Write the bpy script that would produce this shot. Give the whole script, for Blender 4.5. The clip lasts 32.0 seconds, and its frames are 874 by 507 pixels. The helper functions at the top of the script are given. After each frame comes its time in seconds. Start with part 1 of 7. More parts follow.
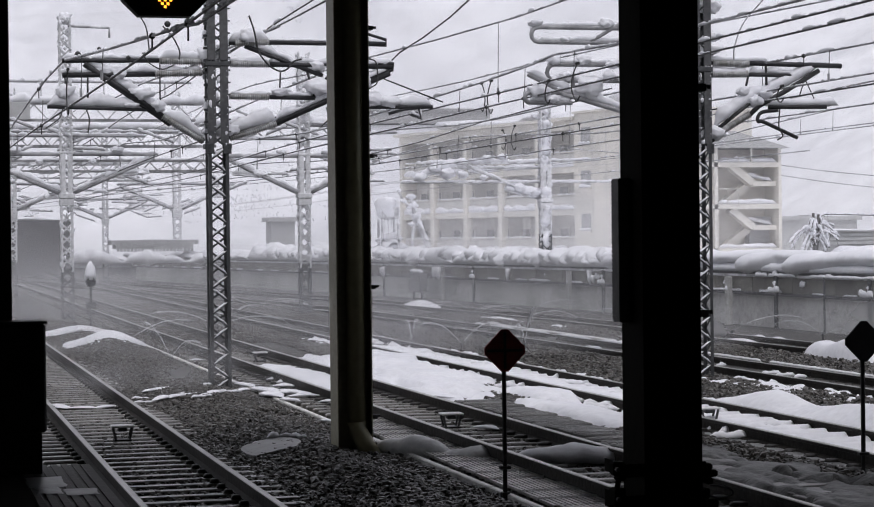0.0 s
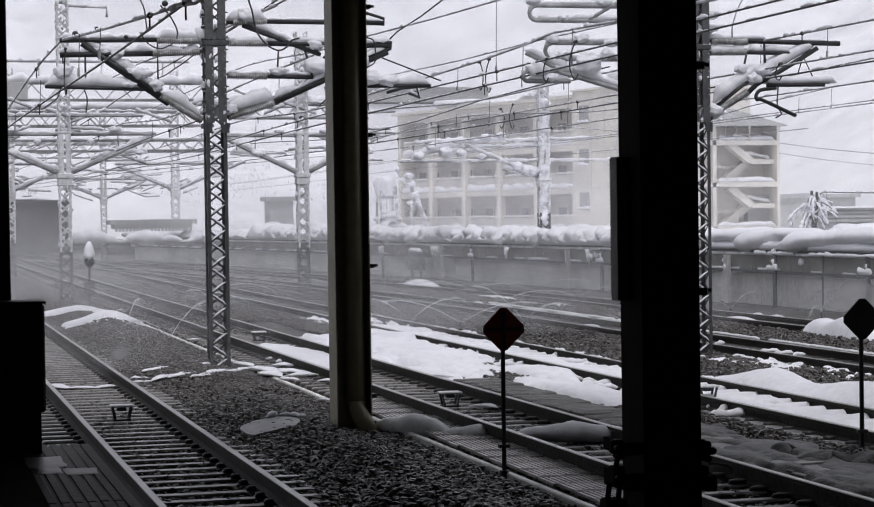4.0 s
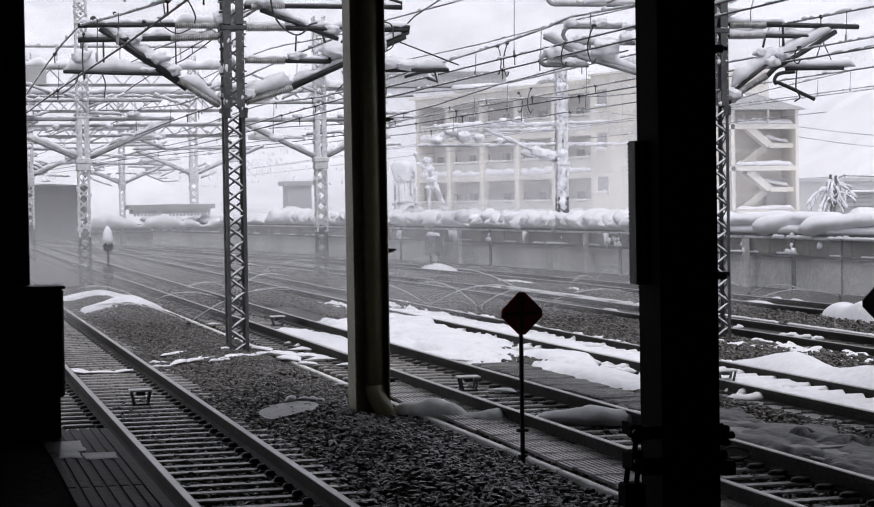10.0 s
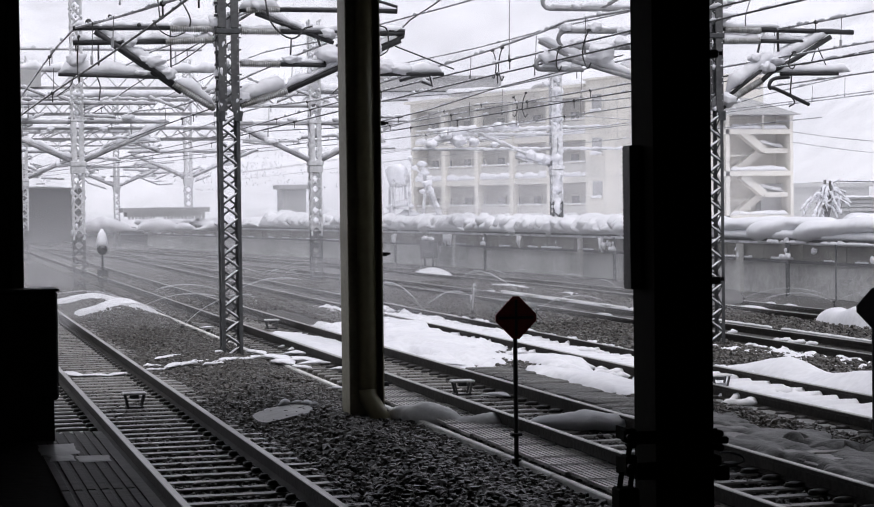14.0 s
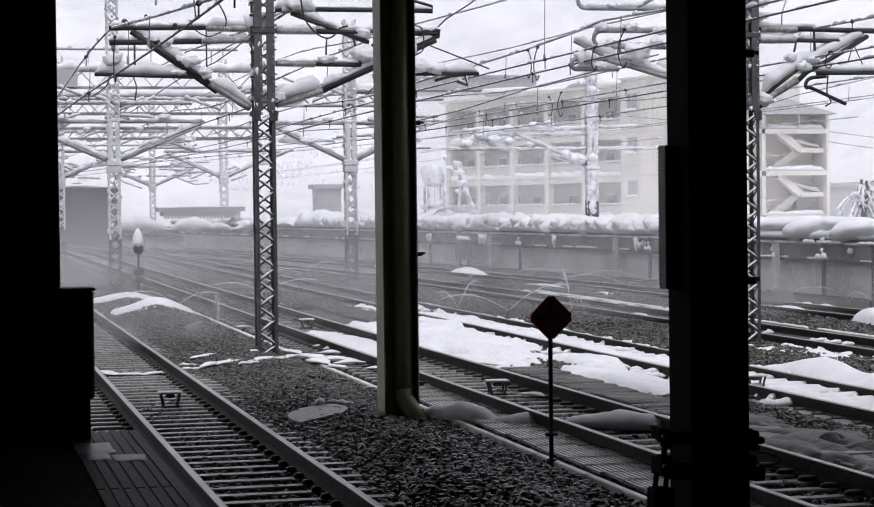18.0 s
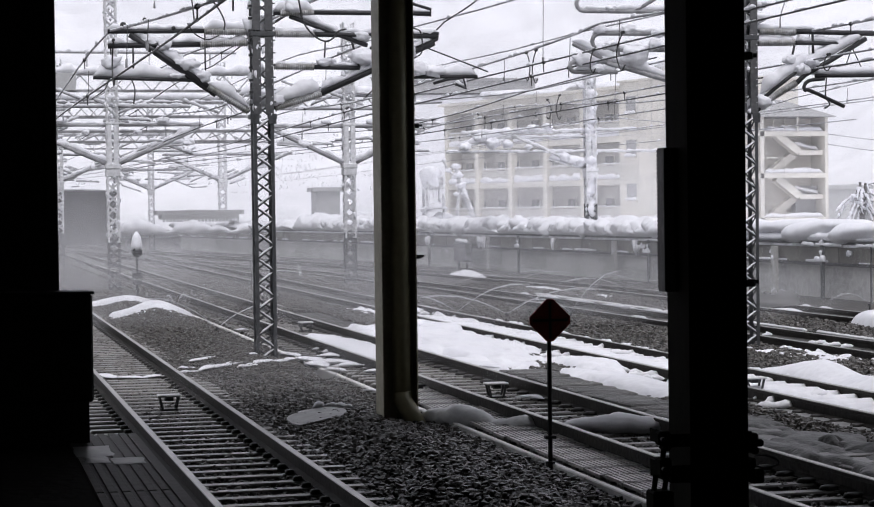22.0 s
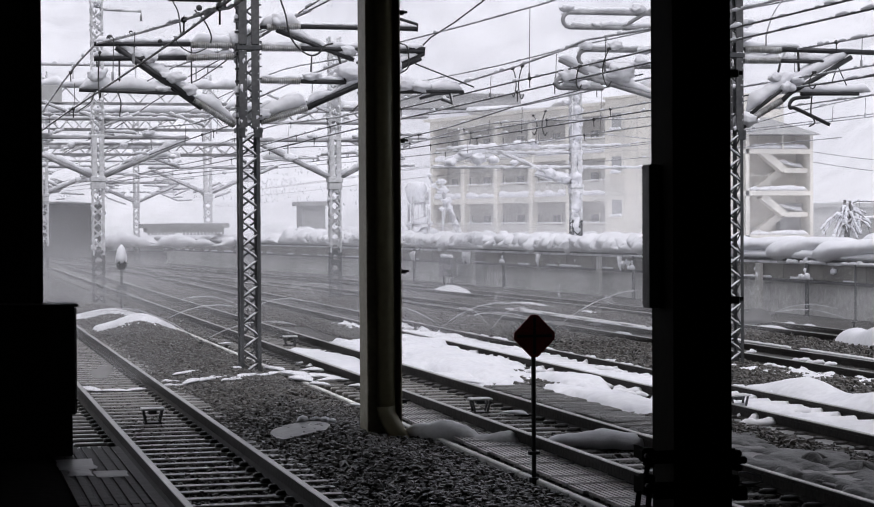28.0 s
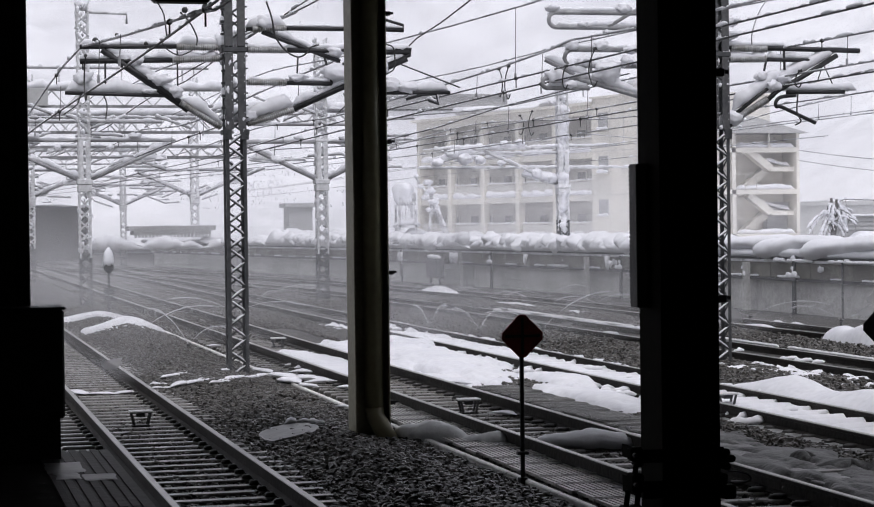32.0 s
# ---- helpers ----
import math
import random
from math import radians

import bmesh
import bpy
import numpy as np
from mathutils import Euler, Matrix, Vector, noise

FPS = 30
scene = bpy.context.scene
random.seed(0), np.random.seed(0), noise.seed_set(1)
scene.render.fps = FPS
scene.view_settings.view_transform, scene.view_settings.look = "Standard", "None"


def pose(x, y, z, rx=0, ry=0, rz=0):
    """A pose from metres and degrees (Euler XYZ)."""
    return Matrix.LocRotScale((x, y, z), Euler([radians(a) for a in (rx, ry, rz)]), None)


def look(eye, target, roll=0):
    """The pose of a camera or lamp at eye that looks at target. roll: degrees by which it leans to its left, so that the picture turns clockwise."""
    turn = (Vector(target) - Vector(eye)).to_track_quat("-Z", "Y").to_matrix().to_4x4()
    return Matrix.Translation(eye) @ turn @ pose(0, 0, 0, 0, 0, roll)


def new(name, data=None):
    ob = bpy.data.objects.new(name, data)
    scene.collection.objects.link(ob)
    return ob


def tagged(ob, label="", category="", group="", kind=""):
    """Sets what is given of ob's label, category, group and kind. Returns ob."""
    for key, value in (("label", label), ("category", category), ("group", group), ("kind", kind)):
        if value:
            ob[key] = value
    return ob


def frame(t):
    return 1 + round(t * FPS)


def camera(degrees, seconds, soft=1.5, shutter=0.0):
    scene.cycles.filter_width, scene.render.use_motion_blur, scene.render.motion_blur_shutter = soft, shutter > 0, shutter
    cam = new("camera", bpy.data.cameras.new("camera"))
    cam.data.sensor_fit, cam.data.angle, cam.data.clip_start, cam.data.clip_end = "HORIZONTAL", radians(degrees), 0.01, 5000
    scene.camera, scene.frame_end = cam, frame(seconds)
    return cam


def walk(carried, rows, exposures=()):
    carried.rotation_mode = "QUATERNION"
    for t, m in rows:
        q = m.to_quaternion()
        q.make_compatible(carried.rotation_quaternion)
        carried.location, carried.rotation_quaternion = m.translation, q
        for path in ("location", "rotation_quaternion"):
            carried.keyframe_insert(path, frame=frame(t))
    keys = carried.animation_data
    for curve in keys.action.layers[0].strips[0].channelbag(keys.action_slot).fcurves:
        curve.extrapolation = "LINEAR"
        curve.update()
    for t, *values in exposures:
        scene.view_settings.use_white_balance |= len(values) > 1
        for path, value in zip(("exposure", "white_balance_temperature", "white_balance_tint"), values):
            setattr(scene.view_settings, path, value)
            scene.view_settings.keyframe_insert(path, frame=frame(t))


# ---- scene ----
cam = camera(24.58, 32.0, soft=1.15)
EYE = Vector((0.0, 0.0, 2.32))
# seconds, heading to the right of the tracks, pitch, lean of the picture
ROWS = [
    (0, 14.904, -0.418, 0.664), (0.5, 14.856, -0.556, 0.823), (1, 14.940, -0.711, 0.838), (1.5, 14.952, -0.670, 0.674),
    (2, 14.798, -0.373, 0.738), (2.5, 14.766, -0.205, 0.835), (3, 15.022, -0.518, 1.002), (3.5, 14.941, -1.038, 0.932),
    (5.5, 15.041, -0.946, 0.388), (6, 14.889, -1.004, 0.439), (6.5, 14.982, -1.264, 0.498), (7, 14.799, -1.304, 0.782),
    (7.5, 14.920, -1.226, 0.843), (8, 14.850, -1.387, 0.900), (8.5, 14.628, -1.546, 0.818), (9, 14.564, -1.395, 0.818),
    (9.5, 14.581, -1.436, 0.872), (10, 14.412, -1.459, 0.916), (10.5, 14.452, -1.436, 0.806), (11, 14.277, -1.422, 0.688),
    (11.5, 14.264, -1.257, 0.602), (12, 14.445, -1.371, 0.607), (12.5, 14.442, -1.258, 0.649), (13, 14.434, -1.172, 0.739),
    (13.5, 14.531, -1.319, 0.730), (14, 14.574, -1.347, 0.729), (14.5, 14.295, -1.360, 1.003), (16.5, 14.301, -1.056, 1.270),
    (17, 13.990, -1.371, 0.948), (17.5, 13.535, -1.420, 0.873), (18, 13.572, -1.345, 0.701), (18.5, 13.537, -1.229, 0.530),
    (19, 13.469, -1.530, 0.760), (19.5, 13.555, -1.524, 0.600), (20, 13.632, -1.310, 0.585), (20.5, 13.410, -1.143, 0.659),
    (21, 13.534, -1.191, 0.645), (21.5, 13.554, -1.181, 0.724), (22, 13.608, -1.264, 0.760), (22.5, 13.622, -1.049, 0.573),
    (23, 13.453, -0.893, 0.618), (23.5, 13.629, -0.920, 0.608), (24, 13.718, -1.123, 0.503), (24.5, 13.679, -1.175, 0.379),
    (26.5, 14.026, -1.066, 0.545), (27, 14.160, -1.094, 0.658), (27.5, 14.219, -1.038, 0.485), (28, 14.040, -0.839, 0.352),
    (28.5, 14.129, -0.891, 0.288), (29, 14.253, -0.900, 0.306), (29.5, 14.300, -0.754, 0.519), (30, 14.258, -0.664, 0.476),
    (30.5, 14.132, -0.718, 0.488), (31, 14.372, -0.721, 0.484), (31.5, 14.408, -0.843, 0.642), (32, 14.400, -0.822, 0.721),
]


def aim(head, pitch, lean):
    a, b = radians(head), radians(pitch)
    way = Vector((math.sin(a) * math.cos(b), math.cos(a) * math.cos(b), math.sin(b)))
    return look(EYE, EYE + way, -lean)


EXPOSURES = [(t, e, 6260, 14) for t, e in ((0.0, -0.15), (3.5, -0.10), (6.0, 0.01), (13.0, 0.16), (20.0, 0.16), (28.0, 0.06), (32.0, 0.01))]
walk(cam, [(t, aim(a, b, c)) for t, a, b, c in ROWS], EXPOSURES)

# ---- light ----
world = bpy.data.worlds.new("overcast_sky")
scene.world = world
world.use_nodes = True
wn = world.node_tree
wn.nodes.clear()
sky = wn.nodes.new("ShaderNodeTexSky")
sky.sky_type, sky.sun_disc = "NISHITA", False
sky.sun_elevation, sky.sun_rotation = radians(66), radians(188)
sky.air_density, sky.dust_density, sky.ozone_density = 1.0, 3.0, 1.0
flat = wn.nodes.new("ShaderNodeHueSaturation")
flat.inputs["Saturation"].default_value = 0.12
back = wn.nodes.new("ShaderNodeBackground")
back.inputs["Strength"].default_value = 0.15
wout = wn.nodes.new("ShaderNodeOutputWorld")
wn.links.new(sky.outputs[0], flat.inputs["Color"])
wn.links.new(flat.outputs[0], back.inputs["Color"])
wn.links.new(back.outputs[0], wout.inputs["Surface"])
sun_data = bpy.data.lights.new("sun", "SUN")
sun_data.energy, sun_data.angle, sun_data.color = 0.6, radians(25), (1.0, 0.97, 0.95)
sun = new("sun", sun_data)
sun.matrix_world = look((2, -8, 90), (8, 30, 0))

# ---- materials ----


def material(name, color, rough=0.7, metal=0.0, spread=0.25, grain=12.0, patch=0.6, bump=0.3, second=None, island=False, per_object=0.0, spec=0.5):
    """A surface with variation at two scales and fine relief. second: the colour of stains or wear."""
    m = bpy.data.materials.new(name)
    m.use_nodes = True
    nt = m.node_tree
    b = nt.nodes["Principled BSDF"]
    b.inputs["Roughness"].default_value, b.inputs["Metallic"].default_value = rough, metal
    b.inputs["Specular IOR Level"].default_value = spec
    co = nt.nodes.new("ShaderNodeTexCoord")
    big, small = nt.nodes.new("ShaderNodeTexNoise"), nt.nodes.new("ShaderNodeTexNoise")
    for n, s in ((big, patch), (small, grain)):
        n.inputs["Scale"].default_value, n.inputs["Detail"].default_value = s, 5.0
        nt.links.new(co.outputs["Object"], n.inputs["Vector"])
    c2 = second or tuple(c * (1 - spread) for c in color)
    mix = nt.nodes.new("ShaderNodeMix")
    mix.data_type = "RGBA"
    ramp = nt.nodes.new("ShaderNodeValToRGB")
    ramp.color_ramp.elements[0].position, ramp.color_ramp.elements[1].position = 0.42, 0.62
    nt.links.new(big.outputs["Fac"], ramp.inputs["Fac"])
    nt.links.new(ramp.outputs["Color"], mix.inputs["Factor"])
    mix.inputs["A"].default_value, mix.inputs["B"].default_value = (*color, 1), (*c2, 1)
    hsv = nt.nodes.new("ShaderNodeHueSaturation")
    val = nt.nodes.new("ShaderNodeMapRange")
    val.inputs["To Min"].default_value, val.inputs["To Max"].default_value = 1 - spread, 1 + spread
    val.inputs["From Min"].default_value, val.inputs["From Max"].default_value = 0.3, 0.7
    nt.links.new(small.outputs["Fac"], val.inputs["Value"])
    last = val.outputs["Result"]
    if island or per_object:
        src = nt.nodes.new("ShaderNodeNewGeometry").outputs["Random Per Island"] if island else nt.nodes.new("ShaderNodeObjectInfo").outputs["Random"]
        r = nt.nodes.new("ShaderNodeMapRange")
        k = spread * 1.6 if island else per_object
        r.inputs["To Min"].default_value, r.inputs["To Max"].default_value = 1 - k, 1 + k
        nt.links.new(src, r.inputs["Value"])
        mul = nt.nodes.new("ShaderNodeMath")
        mul.operation = "MULTIPLY"
        nt.links.new(last, mul.inputs[0])
        nt.links.new(r.outputs["Result"], mul.inputs[1])
        last = mul.outputs[0]
    nt.links.new(last, hsv.inputs["Value"])
    nt.links.new(mix.outputs["Result"], hsv.inputs["Color"])
    nt.links.new(hsv.outputs["Color"], b.inputs["Base Color"])
    if bump:
        bp = nt.nodes.new("ShaderNodeBump")
        bp.inputs["Strength"].default_value, bp.inputs["Distance"].default_value = bump, 0.02
        nt.links.new(small.outputs["Fac"], bp.inputs["Height"])
        nt.links.new(bp.outputs["Normal"], b.inputs["Normal"])
    return m


GIRDER = material("weathered_girder", (0.20, 0.20, 0.205), 0.7, spread=0.25, grain=9, patch=1.5, bump=0.3, second=(0.38, 0.38, 0.39))
SNOW = material("snow", (0.80, 0.80, 0.83), 0.7, spread=0.06, grain=9, patch=1.2, bump=0.6, second=(0.76, 0.76, 0.80))
MUCK = material("dirty_slush", (0.10, 0.10, 0.098), 0.55, spread=0.4, grain=14, patch=3.0, bump=1.0, second=(0.05, 0.05, 0.048))
ICE = material("grey_ice", (0.21, 0.21, 0.21), 0.4, spread=0.15, grain=10, patch=2.5, bump=0.2, second=(0.22, 0.22, 0.22))
HILL = material("fresh_snow", (0.81, 0.81, 0.835), 0.85, spread=0.07, grain=0.35, patch=0.06, bump=0.4, second=(0.70, 0.70, 0.73))
SLUSH = material("wet_snow", (0.68, 0.68, 0.68), 0.4, spread=0.12, grain=14, patch=2.0, bump=0.4, second=(0.60, 0.60, 0.61))
BALLAST = material("ballast_bed", (0.052, 0.048, 0.043), 0.6, spread=0.45, grain=16, patch=0.35, bump=1.0, second=(0.040, 0.038, 0.035))
STONE = material("ballast_stone", (0.057, 0.052, 0.045), 0.42, spread=0.36, grain=30, patch=0.4, bump=0.3, second=(0.05, 0.045, 0.039), island=True)
RAIL = material("rail_side", (0.024, 0.021, 0.018), 0.65, 0.0, spread=0.45, grain=14, patch=1.5, bump=0.5, spec=0.12)
RAILTOP = material("rail_head", (0.36, 0.355, 0.34), 0.36, 0.75, spread=0.12, grain=6, patch=0.8, bump=0.05)
SLEEPER = material("sleeper", (0.085, 0.081, 0.072), 0.32, spread=0.35, grain=20, patch=2.0, bump=0.4, second=(0.16, 0.153, 0.14), per_object=0.3)
CLIP = material("wet_rail_clip", (0.032, 0.030, 0.028), 0.3, 0.0, spread=0.3, grain=30, patch=4.0, bump=0.2, spec=0.4)
STEEL = material("galvanised_steel", (0.085, 0.088, 0.092), 0.55, 0.35, spread=0.25, grain=14, patch=1.5, bump=0.15)
STEELDARK = material("dark_steel", (0.045, 0.045, 0.048), 0.5, 0.4, spread=0.3, grain=14, patch=1.5, bump=0.15)
FROST = material("frosted_steel", (0.40, 0.40, 0.41), 0.7, spread=0.2, grain=12, patch=2.5, bump=0.3, second=(0.72, 0.72, 0.74))
RIMED = material("rimed_steel", (0.58, 0.58, 0.59), 0.75, spread=0.2, grain=9, patch=1.2, bump=0.4, second=(0.76, 0.76, 0.78))
WIRE = material("copper_wire", (0.04, 0.04, 0.04), 0.6, 0.1, spread=0.2)
WIREICE = material("frosted_wire", (0.15, 0.15, 0.155), 0.6, spread=0.4, grain=3, patch=1.0, second=(0.45, 0.45, 0.47))
INSUL = material("insulator", (0.25, 0.245, 0.23), 0.45, spread=0.3, grain=24, patch=7.0, bump=0.2, second=(0.45, 0.45, 0.46))
PLATE = material("galvanised_plate", (0.11, 0.11, 0.112), 0.5, 0.3, spread=0.25, grain=18, patch=2.0, bump=0.15, second=(0.075, 0.075, 0.08))
PAINT = material("beige_column_paint", (0.34, 0.32, 0.23), 0.55, spread=0.15, grain=18, patch=1.2, bump=0.1, second=(0.27, 0.25, 0.175))
PIPE = material("drain_pipe", (0.27, 0.25, 0.15), 0.4, spread=0.15, grain=10, bump=0.05)
BLACK = material("black_casing", (0.018, 0.018, 0.02), 0.5, spread=0.2, spec=0.25)
RED = material("red_reflector", (0.24, 0.012, 0.014), 0.5, spread=0.2, grain=40, bump=0.1)
CONCRETE = material("concrete", (0.26, 0.255, 0.24), 0.8, spread=0.15, grain=10, patch=0.5, bump=0.3, second=(0.22, 0.215, 0.20))
WETWALL = material("wet_concrete", (0.47, 0.465, 0.445), 0.6, spread=0.2, grain=8, patch=0.4, bump=0.2, second=(0.34, 0.335, 0.32))
FASCIA = material("platform_fascia", (0.19, 0.182, 0.157), 0.6, spread=0.25, grain=6, patch=0.8, bump=0.2, second=(0.10, 0.095, 0.08))
# the column paint with the canopy's shade put into the colour
SHADEPAINT = material("shaded_column_paint", (0.0075, 0.0073, 0.0042), 0.7, spread=0.2, grain=14, patch=1.2, bump=0.1, second=(0.006, 0.0058, 0.0034), spec=0.02)
KERB = material("wet_kerb_concrete", (0.74, 0.73, 0.70), 0.35, spread=0.15, grain=12, patch=1.0, bump=0.2, second=(0.5, 0.49, 0.47))
BOARD = material("wet_walkway_panel", (0.10, 0.098, 0.093), 0.4, spread=0.3, grain=25, patch=2.0, bump=0.4, second=(0.17, 0.167, 0.16), per_object=0.3)
DRAIN = material("drain_grate", (0.44, 0.43, 0.40), 0.3, spread=0.3, grain=25, patch=2.0, bump=0.4, second=(0.25, 0.245, 0.23), per_object=0.25)
# near-black stands in for the shade over the inner paving
SHADEFLOOR = material("shaded_paving", (0.006, 0.006, 0.005), 0.8, spread=0.3, grain=14, patch=0.8, bump=0.3, spec=0.03)
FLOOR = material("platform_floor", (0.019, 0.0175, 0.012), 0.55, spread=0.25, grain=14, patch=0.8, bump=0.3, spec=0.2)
ROOF = material("canopy_underside", (0.10, 0.10, 0.095), 0.8, spread=0.2)
HOUSE = material("pale_render", (0.74, 0.71, 0.65), 0.85, spread=0.06, grain=3, patch=0.25, bump=0.1, second=(0.62, 0.60, 0.56))
RECESS = material("balcony_wall", (0.60, 0.585, 0.56), 0.85, spread=0.06, grain=3, patch=0.3, bump=0.1)
SHED = material("dark_shed_wall", (0.045, 0.045, 0.045), 0.8, spread=0.1, grain=3, patch=0.3, bump=0.1)
PALE = material("pale_grey_sheeting", (0.5, 0.5, 0.5), 0.7, spread=0.08, grain=3, patch=0.3, bump=0.1)
GREYBLOCK = material("grey_cladding", (0.36, 0.36, 0.36), 0.7, spread=0.06, grain=3, patch=0.3, bump=0.1)
BARK = material("wet_bark", (0.075, 0.07, 0.065), 0.7, spread=0.3, grain=20, patch=3.0, bump=0.4, second=(0.2, 0.2, 0.2))
TREE = material("snowy_branch", (0.79, 0.79, 0.82), 0.9, spread=0.05, grain=2, patch=0.05, second=(0.72, 0.72, 0.75), island=True)


def glass(name, color):
    m = bpy.data.materials.new(name)
    m.use_nodes = True
    b = m.node_tree.nodes["Principled BSDF"]
    b.inputs["Base Color"].default_value = (*color, 1)
    b.inputs["Roughness"].default_value, b.inputs["Specular IOR Level"].default_value = 0.08, 0.6
    return m


PANE = glass("window_pane", (0.36, 0.36, 0.36))


def glow(name, color, strength):
    m = bpy.data.materials.new(name)
    m.use_nodes = True
    b = m.node_tree.nodes["Principled BSDF"]
    b.inputs["Base Color"].default_value, b.inputs["Emission Color"].default_value = (*color, 1), (*color, 1)
    b.inputs["Emission Strength"].default_value = strength
    return m


LED = glow("orange_led", (1.0, 0.32, 0.02), 4.0)


def vapour(name, density, scale, low, high, seed, soft):
    """Thin water vapour: white droplets that let most light pass, in wisps, dense near the ground and gone towards the top and the ends."""
    m = bpy.data.materials.new(name)
    m.use_nodes = True
    nt = m.node_tree
    nt.nodes.clear()
    out, mix = nt.nodes.new("ShaderNodeOutputMaterial"), nt.nodes.new("ShaderNodeMixShader")
    clear, white = nt.nodes.new("ShaderNodeBsdfTransparent"), nt.nodes.new("ShaderNodeBsdfDiffuse")
    thin, both = nt.nodes.new("ShaderNodeBsdfTranslucent"), nt.nodes.new("ShaderNodeMixShader")
    white.inputs["Color"].default_value = thin.inputs["Color"].default_value = (0.93, 0.93, 0.96, 1)
    co, mp = nt.nodes.new("ShaderNodeTexCoord"), nt.nodes.new("ShaderNodeMapping")
    mp.inputs["Location"].default_value = (seed, seed * 2.3, seed * 0.7)
    mp.inputs["Scale"].default_value = (scale, scale, scale * 1.9)
    ns = nt.nodes.new("ShaderNodeTexNoise")
    ns.inputs["Scale"].default_value, ns.inputs["Detail"].default_value = 1.0, 4.0
    wisp = nt.nodes.new("ShaderNodeMapRange")
    wisp.inputs["From Min"].default_value, wisp.inputs["From Max"].default_value = low, high
    sep = nt.nodes.new("ShaderNodeSeparateXYZ")
    fall = nt.nodes.new("ShaderNodeMapRange")
    fall.interpolation_type = "SMOOTHSTEP"
    fall.inputs["From Min"].default_value, fall.inputs["From Max"].default_value = soft[0], soft[1]
    fall.inputs["To Min"].default_value, fall.inputs["To Max"].default_value = 1.0, soft[2]
    ends = nt.nodes.new("ShaderNodeMath")
    ends.operation = "ABSOLUTE"
    side = nt.nodes.new("ShaderNodeMapRange")
    side.interpolation_type = "SMOOTHSTEP"
    side.inputs["From Min"].default_value, side.inputs["From Max"].default_value = soft[3] * 0.45, soft[3]
    side.inputs["To Min"].default_value, side.inputs["To Max"].default_value = 1.0, 0.0
    near, d = nt.nodes.new("ShaderNodeMapRange"), nt.nodes.new("ShaderNodeMath")
    near.interpolation_type = "SMOOTHSTEP"
    near.inputs["From Min"].default_value, near.inputs["From Max"].default_value = 0.0, soft[4] if len(soft) > 4 else 0.01
    a, b, c = (nt.nodes.new("ShaderNodeMath") for _ in range(3))
    for n in (a, b, c, d):
        n.operation = "MULTIPLY"
    L = nt.links.new
    L(co.outputs["Object"], mp.inputs["Vector"])
    L(mp.outputs["Vector"], ns.inputs["Vector"])
    L(ns.outputs["Fac"], wisp.inputs["Value"])
    L(co.outputs["Object"], sep.inputs["Vector"])
    L(sep.outputs["Z"], fall.inputs["Value"])
    L(sep.outputs["X"], ends.inputs[0])
    L(ends.outputs[0], side.inputs["Value"])
    L(wisp.outputs["Result"], a.inputs[0])
    L(fall.outputs["Result"], a.inputs[1])
    L(a.outputs[0], b.inputs[0])
    L(side.outputs["Result"], b.inputs[1])
    L(sep.outputs["Z"], near.inputs["Value"])
    L(b.outputs[0], d.inputs[0])
    L(near.outputs["Result"], d.inputs[1])
    L(d.outputs[0], c.inputs[0])
    c.inputs[1].default_value = density
    both.inputs[0].default_value = 0.5
    L(white.outputs[0], both.inputs[1])
    L(thin.outputs[0], both.inputs[2])
    L(c.outputs[0], mix.inputs[0])
    L(clear.outputs[0], mix.inputs[1])
    L(both.outputs[0], mix.inputs[2])
    L(mix.outputs[0], out.inputs["Surface"])
    return m


# ---- mesh helpers ----


def mesh_of(bm, name, mat, smooth=False):
    me = bpy.data.meshes.new(name)
    bm.to_mesh(me)
    bm.free()
    me.materials.append(mat)
    if smooth:
        me.shade_smooth()
    return me


def part(name, bm, mat, parent=None, label="", smooth=False):
    ob = new(name, mesh_of(bm, name, mat, smooth))
    ob.parent = parent
    return tagged(ob, label)


def raw(name, verts, faces, mat, parent=None, smooth=False):
    me = bpy.data.meshes.new(name)
    me.from_pydata([tuple(v) for v in verts], [], [tuple(f) for f in faces])
    me.materials.append(mat)
    if smooth:
        me.shade_smooth()
    ob = new(name, me)
    ob.parent = parent
    return ob


def thing(name, x, y, z, label, category, group="", kind=""):
    ob = new(name)
    ob.location = (x, y, z)
    return tagged(ob, label, category, group, kind)


def box(bm, x0, x1, y0, y1, z0, z1, bevel=0.0):
    m = Matrix.Translation(((x0 + x1) / 2, (y0 + y1) / 2, (z0 + z1) / 2)) @ Matrix.Diagonal((x1 - x0, y1 - y0, z1 - z0, 1))
    vs = bmesh.ops.create_cube(bm, size=1, matrix=m)["verts"]
    if bevel:
        es = list({e for v in vs for e in v.link_edges})
        bmesh.ops.bevel(bm, geom=es, offset=bevel, segments=1, affect="EDGES")
    return bm


def B(x0, x1, y0, y1, z0, z1, bevel=0.0):
    return box(bmesh.new(), x0, x1, y0, y1, z0, z1, bevel)


